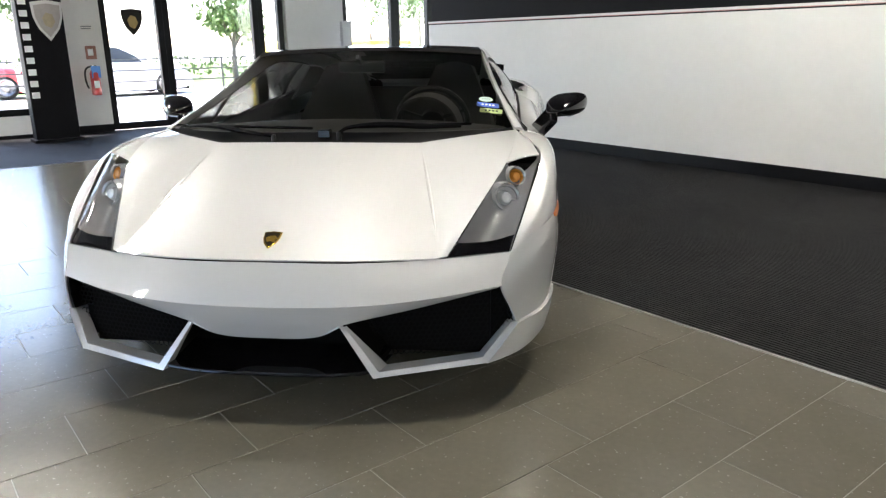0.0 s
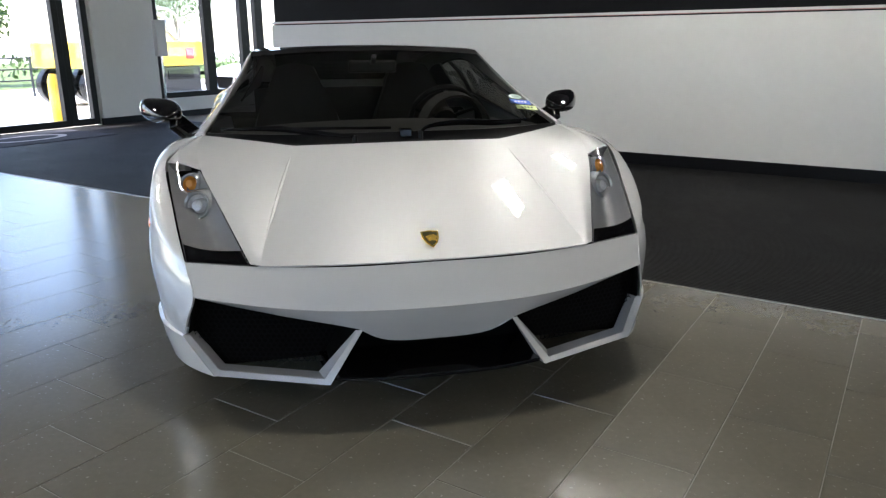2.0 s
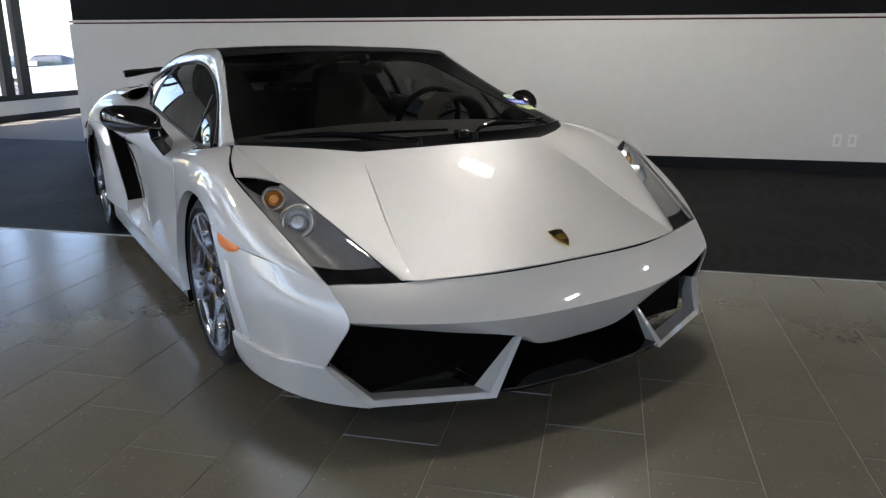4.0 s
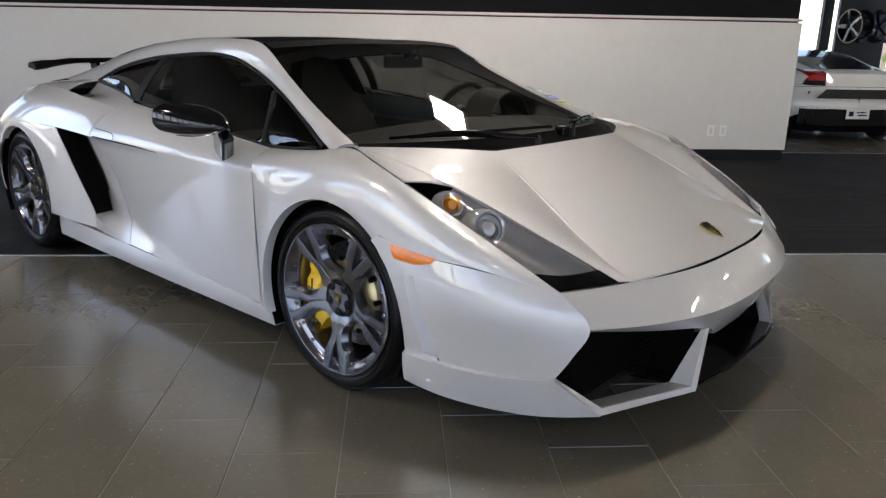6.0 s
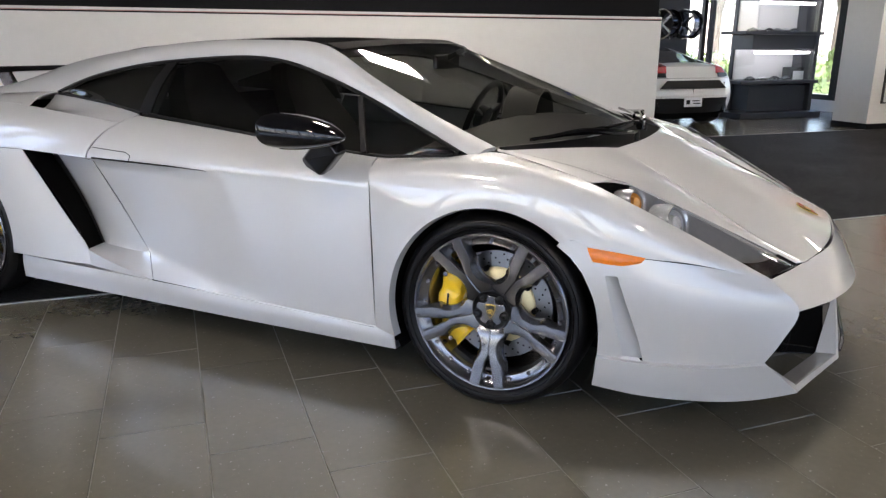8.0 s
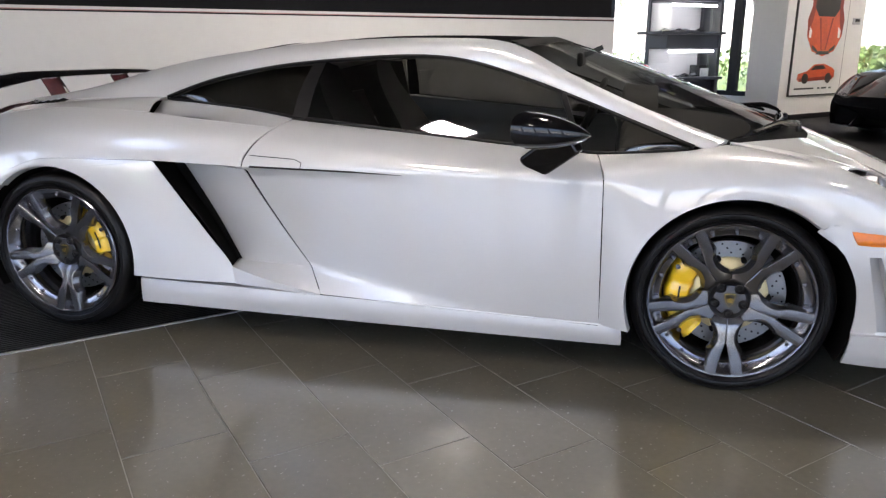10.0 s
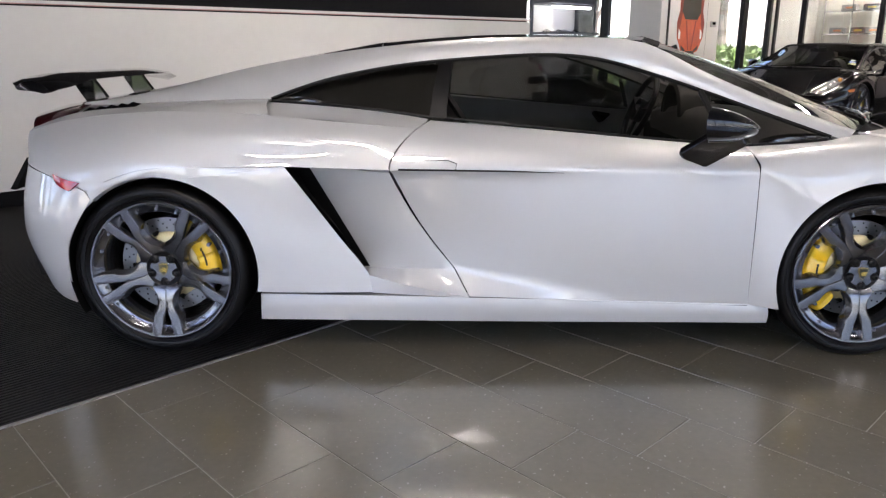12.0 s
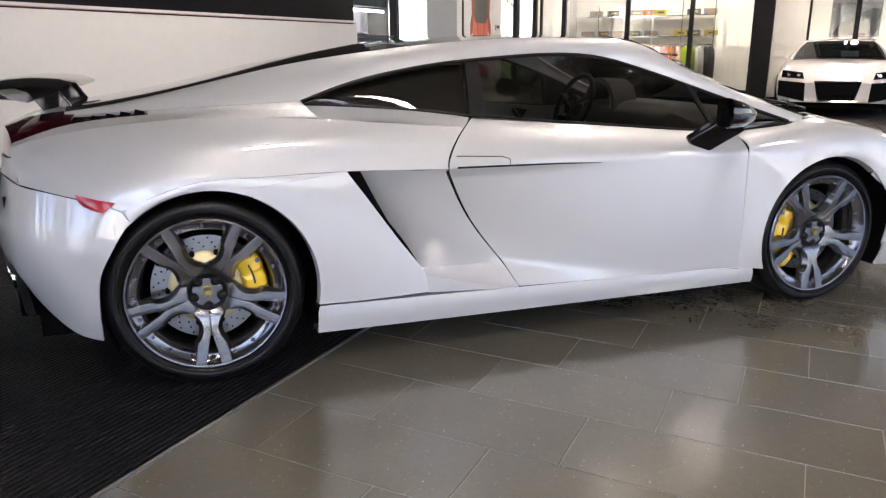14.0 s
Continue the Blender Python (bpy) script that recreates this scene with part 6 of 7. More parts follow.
        tlm = Shape().box(-L - 0.01, -L + 0.06, Wd * 0.48, Wd * 0.80, nose - 0.10, nose + 0.0)
        part("tail_lamp", tlm.side(s), RED_LENS, car, "red tail lamp", bevel=0.01)
        for wx in (L * 0.62, -L * 0.60):
            tyre = Shape().turned([(0.0, 0.002), (0.06, 0.004), (0.2, -0.012), (0.22, 0.0), (0.235, 0.002)], 24, Matrix.Translation((wx, Wd - 0.012, 0.33)))
            wl = part("wheel", Shape().turned([(0.235, 0.0), (0.30, 0.0), (0.33, -0.04), (0.33, -0.2)], 24, Matrix.Translation((wx, Wd - 0.01, 0.33))).side(s), RUBBER, car)
            part("rim", tyre.side(s), POLISHED, wl)
    part("underside", boxes((-L * 0.93, L * 0.93, -Wd * 0.82, Wd * 0.82, 0.13, 0.30)), BLACK_CAVITY, car)
    if grilled:
        y0, y1 = Wd * 0.36, Wd * 0.30
        gr = Shape().prism([(-y0, 0), (y0, 0), (y1 * 0.9, -0.30), (-y1 * 0.9, -0.30)], 0.03, Matrix(((0, 0, 1, L - 0.012), (1, 0, 0, 0), (0, 1, 0, nose - 0.19), (0, 0, 0, 1))))
        part("grille", gr, BLACK_CAVITY, car, "broad black radiator grille", bevel=0.02)
        rim_ = Shape().tube([(L + 0.012, a, b) for a, b in ((-y0, nose - 0.18), (y0, nose - 0.18), (y1 * 0.93, nose - 0.50), (-y1 * 0.93, nose - 0.50))], 0.012, 6, closed=True)
        part("grille_frame", rim_, CHROME, car)
        for s in (-1, 1):
            si = Shape().prism([(Wd * 0.50, -0.20), (Wd * 0.93, -0.17), (Wd * 0.92, -0.42), (Wd * 0.48, -0.50)], 0.03, Matrix(((0, -0.2, 1, L * 0.915), (1, 0, 0, 0), (0, 1, 0, nose), (0, 0, 0, 1))))
            si.v = [(x - L * 0.915 + L + 0.025 - 1.2 * max(0, y - 0.70) ** 1.2, y, z) for x, y, z in si.v]
            part("side_intake", si.side(s), BLACK_CAVITY, car, "black side intake", bevel=0.01)
        part("paper_sheet", Shape().put([(x0 + 0.02, 0.02, z0 + 0.035), (x0 + 0.02, 0.30, z0 + 0.035), (x0 - 0.16, 0.30, z0 + 0.13), (x0 - 0.16, 0.02, z0 + 0.13)], [(0, 1, 2, 3)]), material("white_paper", (0.8, 0.8, 0.8), 0.6, vary=0.02), car, "white paper sheet behind the windscreen", thick=0.004)
        part("cabin_dark", boxes((x3 + 0.1, x0 - 0.2, -Wd * 0.55, Wd * 0.55, z0 - 0.15, z0 + 0.05)), LEATHER, car)
    return car


def heading(u, w, angle):
    """A vehicle's pose in the room; angle: degrees from +u towards +w."""
    return ROOM @ Matrix.Translation((u, w, 0)) @ pose(0, 0, 0, 0, 0, angle)


def lawn(u0, u1, w0, w1):
    return in_room("lawn", Shape().put([(u0, w0, -0.2), (u1, w0, -0.2), (u1, w1, -0.2), (u0, w1, -0.2)], [(0, 1, 2, 3)]), GRASS, "strip of sunlit lawn outside", "structure")


lawn(-60, -22, -30, 40)
lawn(-30, 60, 20, 60)
lawn(17.5, 60, -40, 20)
for u, w, h, r in ((-25, 9.6, 3.1, 1.25), (-28, 1.4, 4.4, 1.6), (-30, -1.5, 5.0, 2.0), (-34, 4.6, 5.2, 1.8), (-27, -4.5, 5.2, 2.0), (-34, 24, 5, 2.2), (-40, 30, 6, 2.6)):
    tree(u, w, h, r, "leafy green tree in the sunlit car park")
for u, w, h, r in ((13.5, 15.5, 5.5, 2.2), (17.5, 18, 6, 2.6), (21, 14, 6.5, 2.8), (24, 19, 7, 3.0), (19.5, 8.5, 5.5, 2.4), (27, 12, 7, 3.0), (9.0, 19.5, 6, 2.5), (30, 18, 8, 3.4), (24, 26, 8, 3.2)):
    tree(u, w, h, r, "leafy green tree beside the rear glass front")
hedge(-27.5, -26.5, -8, 26, 1.0, "low clipped hedge along the car park")
hedge(12, 34, 12.2, 13.6, 1.2, "low green hedge behind the showroom")
hedge(17.2, 18.6, 5.4, 9.5, 1.3, "green bushes close to the windows")


def railing(u, w0, w1):
    r = thing("railing", ROOM, "dark metal railing in the car park", "railing")
    for z in (0.25, 0.55, 0.85):
        part("rail", boxes((u - 0.02, u + 0.02, w0, w1, z - 0.02, z + 0.02)), RAIL, r)
    for w in np.arange(w0, w1, 1.6):
        part("post", boxes((u - 0.025, u + 0.025, w, w + 0.05, -0.2, 0.88)), RAIL, r)
    return r


railing(-18, -5, 8)
coupe("parked_car", heading(-21, -0.6, 90) @ pose(0, 0, -0.2), RED_PAINT, "red car parked in the sunlit car park", 4.5, 1.85, 1.35, 0.78, 0.6)
coupe("parked_car", heading(-19.8, 3.4, 90) @ pose(0, 0, -0.2), WHITE_PAINT, "white car parked beyond the entrance", 4.6, 1.85, 1.40, 0.80, 0.6)
coupe("parked_car", heading(-13, 12.5, -90) @ pose(0, 0, -0.2), WHITE_PAINT, "white sports car parked outside the side window", 4.4, 1.9, 1.18, 0.72, 0.0, True)


def truck():
    """A yellow utility truck with a crane folded on its bed."""
    t = thing("truck", heading(-13.8, 6.85, -90) @ pose(0, 0, -0.2), "low yellow utility truck with a folded grey crane", "truck")
    part("bed", boxes((-2.6, 0.7, -1.05, 1.05, 0.87, 1.46)), YELLOW, t, bevel=0.05)
    part("skirt", boxes((-2.5, -1.2, -1.0, 1.0, 0.18, 0.85)), RAIL, t, "dark grey lower side panel", bevel=0.04)
    part("lock_box", boxes((-2.25, -1.5, 1.0, 1.03, 0.55, 0.78)), BLACK_PLASTIC, t, bevel=0.01)
    part("tail_light", boxes((-2.28, -2.04, 1.04, 1.09, 1.03, 1.30)), RED_LENS, t, "square red lamp", bevel=0.02)
    crane = Shape().tube(spline([(-2.3, 0.5, 1.45), (-2.35, 0.5, 2.0), (-2.1, 0.5, 2.22), (-1.5, 0.4, 2.25), (-0.6, 0.3, 2.3)], 14), 0.035, 8)
    crane.tube(spline([(-2.2, 0.6, 1.45), (-1.9, 0.55, 1.75), (-1.95, 0.5, 2.05), (-1.4, 0.45, 2.12), (-0.4, 0.4, 2.0)], 14), 0.05, 8)
    crane.tube(spline([(-1.6, 0.6, 1.45), (-1.5, 0.55, 1.8), (-1.2, 0.5, 2.0), (-0.7, 0.45, 1.6)], 12), 0.06, 8)
    part("crane", crane, material("grey_steel", (0.35, 0.35, 0.36), 0.45, 0.5, vary=0.2, scale=4), t)
    for x in (-0.6, 0.25):
        for s in (-1, 1):
            part("wheel", Shape().turned([(0, 0.02), (0.25, 0.0), (0.42, 0.0), (0.45, -0.05), (0.45, -0.28)], 24, Matrix.Translation((x, 1.05, 0.45))).side(s), RUBBER, t)


truck()
bol = thing("bollard", ROOM @ Matrix.Translation((-8.6, 3.05, -0.2)), "yellow steel bollard outside the door", "bollard")
part("post", Shape().tube([(0, 0, 0), (0, 0, 0.85), (0, 0, 0.95)], [0.085, 0.085, 0.05], 14), YELLOW, bol)

# ---- by the entrance ----
LETTER_WHITE = material("white_lettering", (0.78, 0.78, 0.78), 0.4, vary=0.04)
CARPET = material("dark_blue_carpet", (0.022, 0.024, 0.034), 0.95, vary=0.3, scale=3, bump=0.003, bump_scale=250)
ban = thing("banner_pillar", ROOM @ Matrix.Translation((-6.95, -0.54, 0)), "black free-standing display pillar with a shield and white bars", "pillar")
part("body", boxes((-0.18, 0.06, -0.26, 0.26, 0.0, 2.6)), BLACK_WALL, ban, bevel=0.01)
part("foot", boxes((-0.22, 0.10, -0.29, 0.29, 0.0, 0.04)), BASE_BLACK, ban)
FACE_U = Matrix(((0, 0, 1, 0), (1, 0, 0, 0), (0, 1, 0, 0), (0, 0, 0, 1)))
SILVER_FOIL = material("silver_foil", (0.55, 0.55, 0.55), 0.3, 0.6, vary=0.08, scale=20)
big = Shape().prism([(x * 0.36, y * 0.34) for x, y in SHIELD], 0.012, pose(0.06, 0.08, 1.52) @ FACE_U)
em = part("emblem", big, SILVER_FOIL, ban, "large grey shield emblem", bevel=0.004)
part("emblem_field", Shape().prism([(x * 0.30, y * 0.28) for x, y in SHIELD], 0.004, pose(0.072, 0.08, 1.52) @ FACE_U), material("grey_emblem_field", (0.33, 0.31, 0.30), 0.4, 0.3, vary=0.15, scale=12), em)
part("emblem_charge", Shape().prism([(x * 0.085, y * 0.11) for x, y in ((-0.8, 0.2), (-0.2, 0.8), (0.6, 0.6), (0.9, -0.2), (0.3, -0.9), (-0.5, -0.6))], 0.004, pose(0.076, 0.08, 1.52) @ FACE_U), material("dull_bronze_foil", (0.34, 0.29, 0.20), 0.45, 0.4, vary=0.2, scale=20), em)
for k in range(9):
    part("white_bar", boxes((0.06, 0.068, -0.235, -0.145, 1.70 - 0.142 * k, 1.775 - 0.142 * k)), LETTER_WHITE, ban)

PILLAR_U = U0 + 0.085
sgn = thing("wall_sign", ROOM @ Matrix.Translation((PILLAR_U, 0.14, 1.40)), "small pale sign plate on the white pillar", "sign")
part("plate", boxes((0, 0.008, -0.10, 0.10, 0, 0.09)), material("pale_plate", (0.62, 0.61, 0.58), 0.4, vary=0.05), sgn, bevel=0.003)
part("bars", boxes((0.008, 0.010, -0.07, 0.07, 0.055, 0.068), (0.008, 0.010, -0.07, 0.06, 0.025, 0.038)), GREY_PAINT, sgn)
sg2 = thing("fire_sign", ROOM @ Matrix.Translation((PILLAR_U, 0.16, 1.02)), "small brownish red safety sign on the pillar", "sign")
part("plate", boxes((0, 0.008, -0.07, 0.07, 0, 0.18)), material("brown_red_sign", (0.30, 0.14, 0.10), 0.45, vary=0.3, scale=25), sg2, bevel=0.003)
part("pictogram", boxes((0.008, 0.010, -0.04, 0.03, 0.05, 0.14)), LETTER_WHITE, sg2)
fe = thing("fire_extinguisher", ROOM @ Matrix.Translation((PILLAR_U + 0.09, 0.15, 0.53)), "red fire extinguisher with a blue tag hung on the pillar", "extinguisher")
part("cylinder", Shape().tube([(0, 0, 0), (0, 0, 0.01), (0, 0, 0.30), (0, 0, 0.34), (0, 0, 0.37)], [0.05, 0.065, 0.065, 0.045, 0.02], 18), RED_PAINT, fe)
part("label_sheet", boxes((0.055, 0.068, -0.035, 0.035, 0.10, 0.20)), LETTER_WHITE, fe, bevel=0.01)
part("valve", boxes((-0.02, 0.05, -0.02, 0.02, 0.36, 0.41)), BLACK_PLASTIC, fe, bevel=0.005)
part("hose", Shape().tube(spline([(0.02, -0.02, 0.40), (0.05, -0.12, 0.36), (0.06, -0.14, 0.22), (0.05, -0.11, 0.10)], 12), 0.013, 8), BLACK_PLASTIC, fe)
part("tag", boxes((0.05, 0.056, -0.05, 0.07, 0.24, 0.40)), material("blue_tag", (0.10, 0.28, 0.70), 0.5, vary=0.08), fe)
part("bracket", boxes((-0.09, -0.03, -0.03, 0.03, 0.15, 0.30)), BLACK_PLASTIC, fe)
dec = thing("door_decal", ROOM @ Matrix.Translation((U0 + 0.02, 0.79, 1.53)), "black and gold shield decal on the door glass", "decal")
part("shield_sheet", Shape().prism([(x * 0.30, y * 0.26) for x, y in SHIELD], 0.004, FACE_U), BLACK_PLASTIC, dec)
part("gold_charge", Shape().prism([(x * 0.085, y * 0.11) for x, y in ((-0.8, 0.2), (-0.2, 0.8), (0.6, 0.6), (0.9, -0.2), (0.3, -0.9), (-0.5, -0.6))], 0.003, pose(0.004, 0, 0) @ FACE_U), material("dull_gold_print", (0.36, 0.26, 0.10), 0.5, vary=0.2, scale=20), dec)
dm = thing("door_mat", ROOM @ Matrix.Translation((-6.9, 1.62, 0.002)), "dark blue entrance mat with a pale oval ring", "mat")
part("carpet", boxes((-0.6, 0.6, -0.9, 0.9, 0, 0.008)), CARPET, dm)
ring = Shape()
ov = [(c * 0.30 * math.cos(a), c * 0.52 * math.sin(a), 0.0095) for c in (1.0, 0.78) for a in np.linspace(0, 2 * math.pi, 40, endpoint=False)]
ring.put(ov, [(i, (i + 1) % 40, (i + 1) % 40 + 40, i + 40) for i in range(40)])
part("oval_ring", ring, material("pale_carpet", (0.45, 0.44, 0.44), 0.95, vary=0.15, scale=10), dm)
st = thing("brochure_stand", ROOM @ Matrix.Translation((-7.38, 4.17, 0)), "grey floor stand with a brochure box beside the column", "stand")
part("foot", Shape().tube([(0, 0, 0), (0, 0, 0.015), (0, 0, 0.02)], [0.17, 0.17, 0.15], 24), RAIL, st)
part("pole", Shape().tube([(0, 0, 0.02), (0, 0, 1.35)], 0.018, 10), CHROME, st)
part("box", boxes((-0.03, 0.06, -0.10, 0.08, 1.0, 1.55)), material("pale_grey_plastic", (0.55, 0.55, 0.56), 0.35, vary=0.05), st, bevel=0.008)

# ---- along the partition ----
for u in (3.78, 3.91):
    o = thing("wall_socket", ROOM @ Matrix.Translation((u, 3.64, 0.31)), "white wall socket plate on the partition", "socket", "wall sockets")
    part("plate", boxes((-0.036, 0.036, -0.006, 0, -0.058, 0.058)), LETTER_WHITE, o, bevel=0.002)
    part("inset", boxes((-0.016, 0.016, -0.0085, -0.006, -0.034, 0.034)), material("ivory_socket", (0.62, 0.61, 0.57), 0.4, vary=0.03), o)

# ---- rear corner: wheel display, cabinet ----
wd = thing("wheel_display", ROOM @ Matrix.Translation((8.34, 8.5, 0)), "dark board with two alloy rims on show", "display")
part("board", boxes((-0.42, 0.44, 0, 0.08, 0, 2.5)), material("charcoal_board", (0.025, 0.027, 0.03), 0.5, vary=0.1), wd, bevel=0.01)
for du, mat, lab in ((-0.40, BLACK_GLOSS, "black alloy rim"), (0.08, POLISHED, "bright alloy rim")):
    rim = Shape().turned([(0.27, -0.02), (0.27, 0.0), (0.255, 0.0), (0.24, -0.03), (0.22, -0.05), (0.215, -0.22), (0.26, -0.24)], 36, Matrix.Translation((du, -0.30, 1.53)) @ pose(0, 0, 0, 0, 0, 100))
    rm = part("rim", rim, mat, wd, lab)
    for k in range(5):
        a = 2 * math.pi * k / 5
        mm = Matrix.Translation((du, -0.30, 1.53)) @ pose(0, 0, 0, 0, 0, 100)
        part("spoke", Shape().bar(mm @ Vector((0, -0.03, 0)), mm @ Vector((0.25 * math.cos(a), -0.015, 0.25 * math.sin(a))), 0.04, 0.03, mm.to_3x3() @ Vector((0, 1, 0))), mat, rm)
    part("arm", boxes((du - 0.03, du + 0.03, -0.26, 0.0, 1.50, 1.56)), RAIL, wd)

CHARCOAL = material("charcoal_laminate", (0.035, 0.038, 0.045), 0.45, vary=0.12, scale=4)
cab = thing("display_cabinet", ROOM @ Matrix.Translation((8.9, 6.15, 0)), "dark display cabinet with two lit glass cases of models", "cabinet")
part("body", boxes((-0.68, 0.68, 0.42, 0.50, 0, 2.4), (0.60, 0.68, -0.02, 0.42, 0, 2.4), (-0.68, 0.60, 0.0, 0.42, 1.09, 1.32), (-0.68, 0.60, 0.0, 0.42, 1.88, 2.4), (-0.62, 0.58, 0.05, 0.42, 0.10, 0.52)), CHARCOAL, cab, bevel=0.006)
part("plinth", boxes((-0.95, 0.72, -0.20, 0.42, 0, 0.09)), CHARCOAL, cab, bevel=0.006)
CASE_LAMP = material("case_light_tube", (0.9, 0.9, 0.9), 0.5, emit=(0.95, 0.98, 1.0), power=3.0)
for z in (0.60, 1.37):
    part("shelf", boxes((-0.98, 0.62, -0.16, 0.42, z - 0.05, z)), CHARCOAL, cab, bevel=0.005)
    c = part("case_glass", boxes((-0.66, 0.58, -0.05, -0.042, z, z + 0.48), (-0.66, -0.652, -0.042, 0.41, z, z + 0.48)), PANE, cab, "clear case front")
    part("case_back", boxes((-0.66, 0.58, 0.405, 0.415, z, z + 0.48)), WHITE_WALL, cab)
    part("light_tube", boxes((-0.6, 0.52, 0.0, 0.04, z + 0.42, z + 0.46)), CASE_LAMP, cab, "lit strip")
for z, u0, n in ((0.60, -0.5, 4), (1.37, -0.55, 6)):
    for k in range(n):
        mdl = thing("model_car", ROOM @ Matrix.Translation((8.9 + u0 + 0.26 * k * (6 / n) * 0.66, 6.33, z)), "small model car in the glass case", "model", "model cars")
        b = Shape().grid(loft([[(-0.1, -0.04, 0.02), (0, -0.045, 0.035), (0.1, -0.04, 0.02)], [(-0.09, 0, 0.035), (0, 0, 0.065), (0.09, 0, 0.03)], [(-0.1, 0.04, 0.02), (0, 0.045, 0.035), (0.1, 0.04, 0.02)]], 9, 7), out=(0, 0, 0))
        part("body", b, (GREY_PAINT, WHITE_PAINT, BLACK_CAR)[k % 3], mdl, thick=0.015)
        part("wheels", boxes((-0.075, -0.04, -0.045, 0.045, 0, 0.03), (0.04, 0.075, -0.045, 0.045, 0, 0.03)), RUBBER, mdl)
bx = thing("carton", ROOM @ Matrix.Translation((9.32, 6.27, 0.60)), "small dark carton with a white front in the case", "box")
part("carton_body", boxes((-0.14, 0.14, 0, 0.18, 0, 0.20)), BLACK_PLASTIC, bx, bevel=0.004)
part("front_sheet", boxes((-0.08, 0.14, -0.012, -0.002, 0, 0.14)), LETTER_WHITE, bx)

# ---- the poster and thermostat on the broad column
POSTER_ORANGE = material("printed_orange_red", (0.55, 0.085, 0.028), 0.35, vary=0.35, scale=5)
POSTER_RED = material("printed_deep_red", (0.24, 0.028, 0.014), 0.35, vary=0.3, scale=6)
POSTER_DARK = material("printed_black", (0.02, 0.018, 0.018), 0.35, vary=0.2, scale=9)
POSTER_PAPER = material("poster_paper", (0.62, 0.61, 0.60), 0.4, vary=0.03, scale=3)
FACE_W = Matrix(((1, 0, 0, 0), (0, 0, -1, 0), (0, 1, 0, 0), (0, 0, 0, 1)))
po = thing("poster", ROOM @ Matrix.Translation((9.42, 4.19, 0.36)), "framed poster of an orange car from above and side", "poster")
part("frame", boxes((-0.62, 0.70, -0.03, 0, 0, 2.0)), POSTER_DARK, po, bevel=0.004)
part("sheet", boxes((-0.60, 0.68, -0.034, -0.03, 0.02, 1.98)), POSTER_PAPER, po)
plan = [(-0.30, 0.95), (-0.36, 0.75), (-0.34, 0.50), (-0.22, 0.28), (0, 0.20), (0.22, 0.28), (0.34, 0.50), (0.36, 0.75), (0.30, 0.95), (0.33, 1.4), (-0.33, 1.4)]
part("printed_plan", Shape().prism([(x * 1.3 + 0.12, y + 0.40) for x, y in plan], 0.003, pose(0, -0.034, 0) @ FACE_W), POSTER_ORANGE, po)
part("printed_screen", Shape().prism([(x * 1.3 + 0.12, y + 0.40) for x, y in ((-0.25, 0.93), (-0.16, 0.80), (0.16, 0.80), (0.25, 0.93), (0.22, 1.3), (-0.22, 1.3))], 0.002, pose(0, -0.037, 0) @ FACE_W), POSTER_DARK, po)
for x in (-0.30, 0.44):
    part("printed_lamp", Shape().prism([(x + 0.02, 0.88), (x + 0.07, 0.88), (x + 0.08, 0.99), (x + 0.01, 1.05)], 0.002, pose(0, -0.037, 0) @ FACE_W), LETTER_WHITE, po)
for q in (-1, 1):
    part("printed_flank", Shape().prism([(q * x * 1.3 + 0.12, y + 0.40) for x, y in ((0.34, 0.50), (0.36, 0.75), (0.30, 0.95), (0.33, 1.4), (0.24, 1.4), (0.23, 0.95), (0.27, 0.72))][::q], 0.002, pose(0, -0.037, 0) @ FACE_W), POSTER_RED, po)
    part("printed_fold", Shape().prism([(q * x * 1.3 + 0.12, y + 0.40) for x, y in ((0.03, 0.30), (0.05, 0.30), (0.14, 0.78), (0.11, 0.78))][::q], 0.002, pose(0, -0.037, 0) @ FACE_W), POSTER_RED, po)
    part("printed_intake", Shape().prism([(q * x * 1.3 + 0.12, y + 0.40) for x, y in ((0.10, 0.25), (0.22, 0.31), (0.23, 0.38), (0.12, 0.30))][::q], 0.002, pose(0, -0.037, 0) @ FACE_W), POSTER_DARK, po)
part("printed_sill", Shape().prism([(-0.40, 0.222), (0.44, 0.242), (0.47, 0.30), (-0.42, 0.27)], 0.002, pose(0, -0.037, 0) @ FACE_W), POSTER_RED, po)
part("printed_mouth", Shape().prism([(-0.06, 0.63), (0.30, 0.63), (0.25, 0.68), (-0.01, 0.68)], 0.002, pose(0, -0.037, 0) @ FACE_W), POSTER_DARK, po)
prof = [(-0.46, 0.26), (-0.44, 0.34), (-0.22, 0.38), (-0.05, 0.48), (0.20, 0.49), (0.44, 0.42), (0.50, 0.38), (0.50, 0.28), (0.44, 0.24), (-0.40, 0.22)]
part("printed_profile", Shape().prism([(x, y) for x, y in prof], 0.003, pose(0, -0.034, 0) @ FACE_W), POSTER_ORANGE, po)
part("printed_window", Shape().prism([(-0.14, 0.39), (-0.03, 0.46), (0.18, 0.465), (0.26, 0.41)], 0.002, pose(0, -0.037, 0) @ FACE_W), POSTER_DARK, po)
for x in (-0.26, 0.34):
    part("printed_wheel", Shape().prism([(x + 0.08 * math.cos(a), 0.265 + 0.08 * math.sin(a)) for a in np.linspace(0, 6.28, 18, endpoint=False)], 0.003, pose(0, -0.037, 0) @ FACE_W), POSTER_DARK, po)
for a, b in ((-0.50, 0.0), (0.10, 0.16), (0.20, 0.34), (0.40, 0.46)):
    part("print_bar", boxes((a, b, -0.036, -0.033, 0.10, 0.125)), POSTER_DARK, po)
th = thing("thermostat", ROOM @ Matrix.Translation((10.38, 4.19, 1.50)), "grey thermostat on the white column", "thermostat")
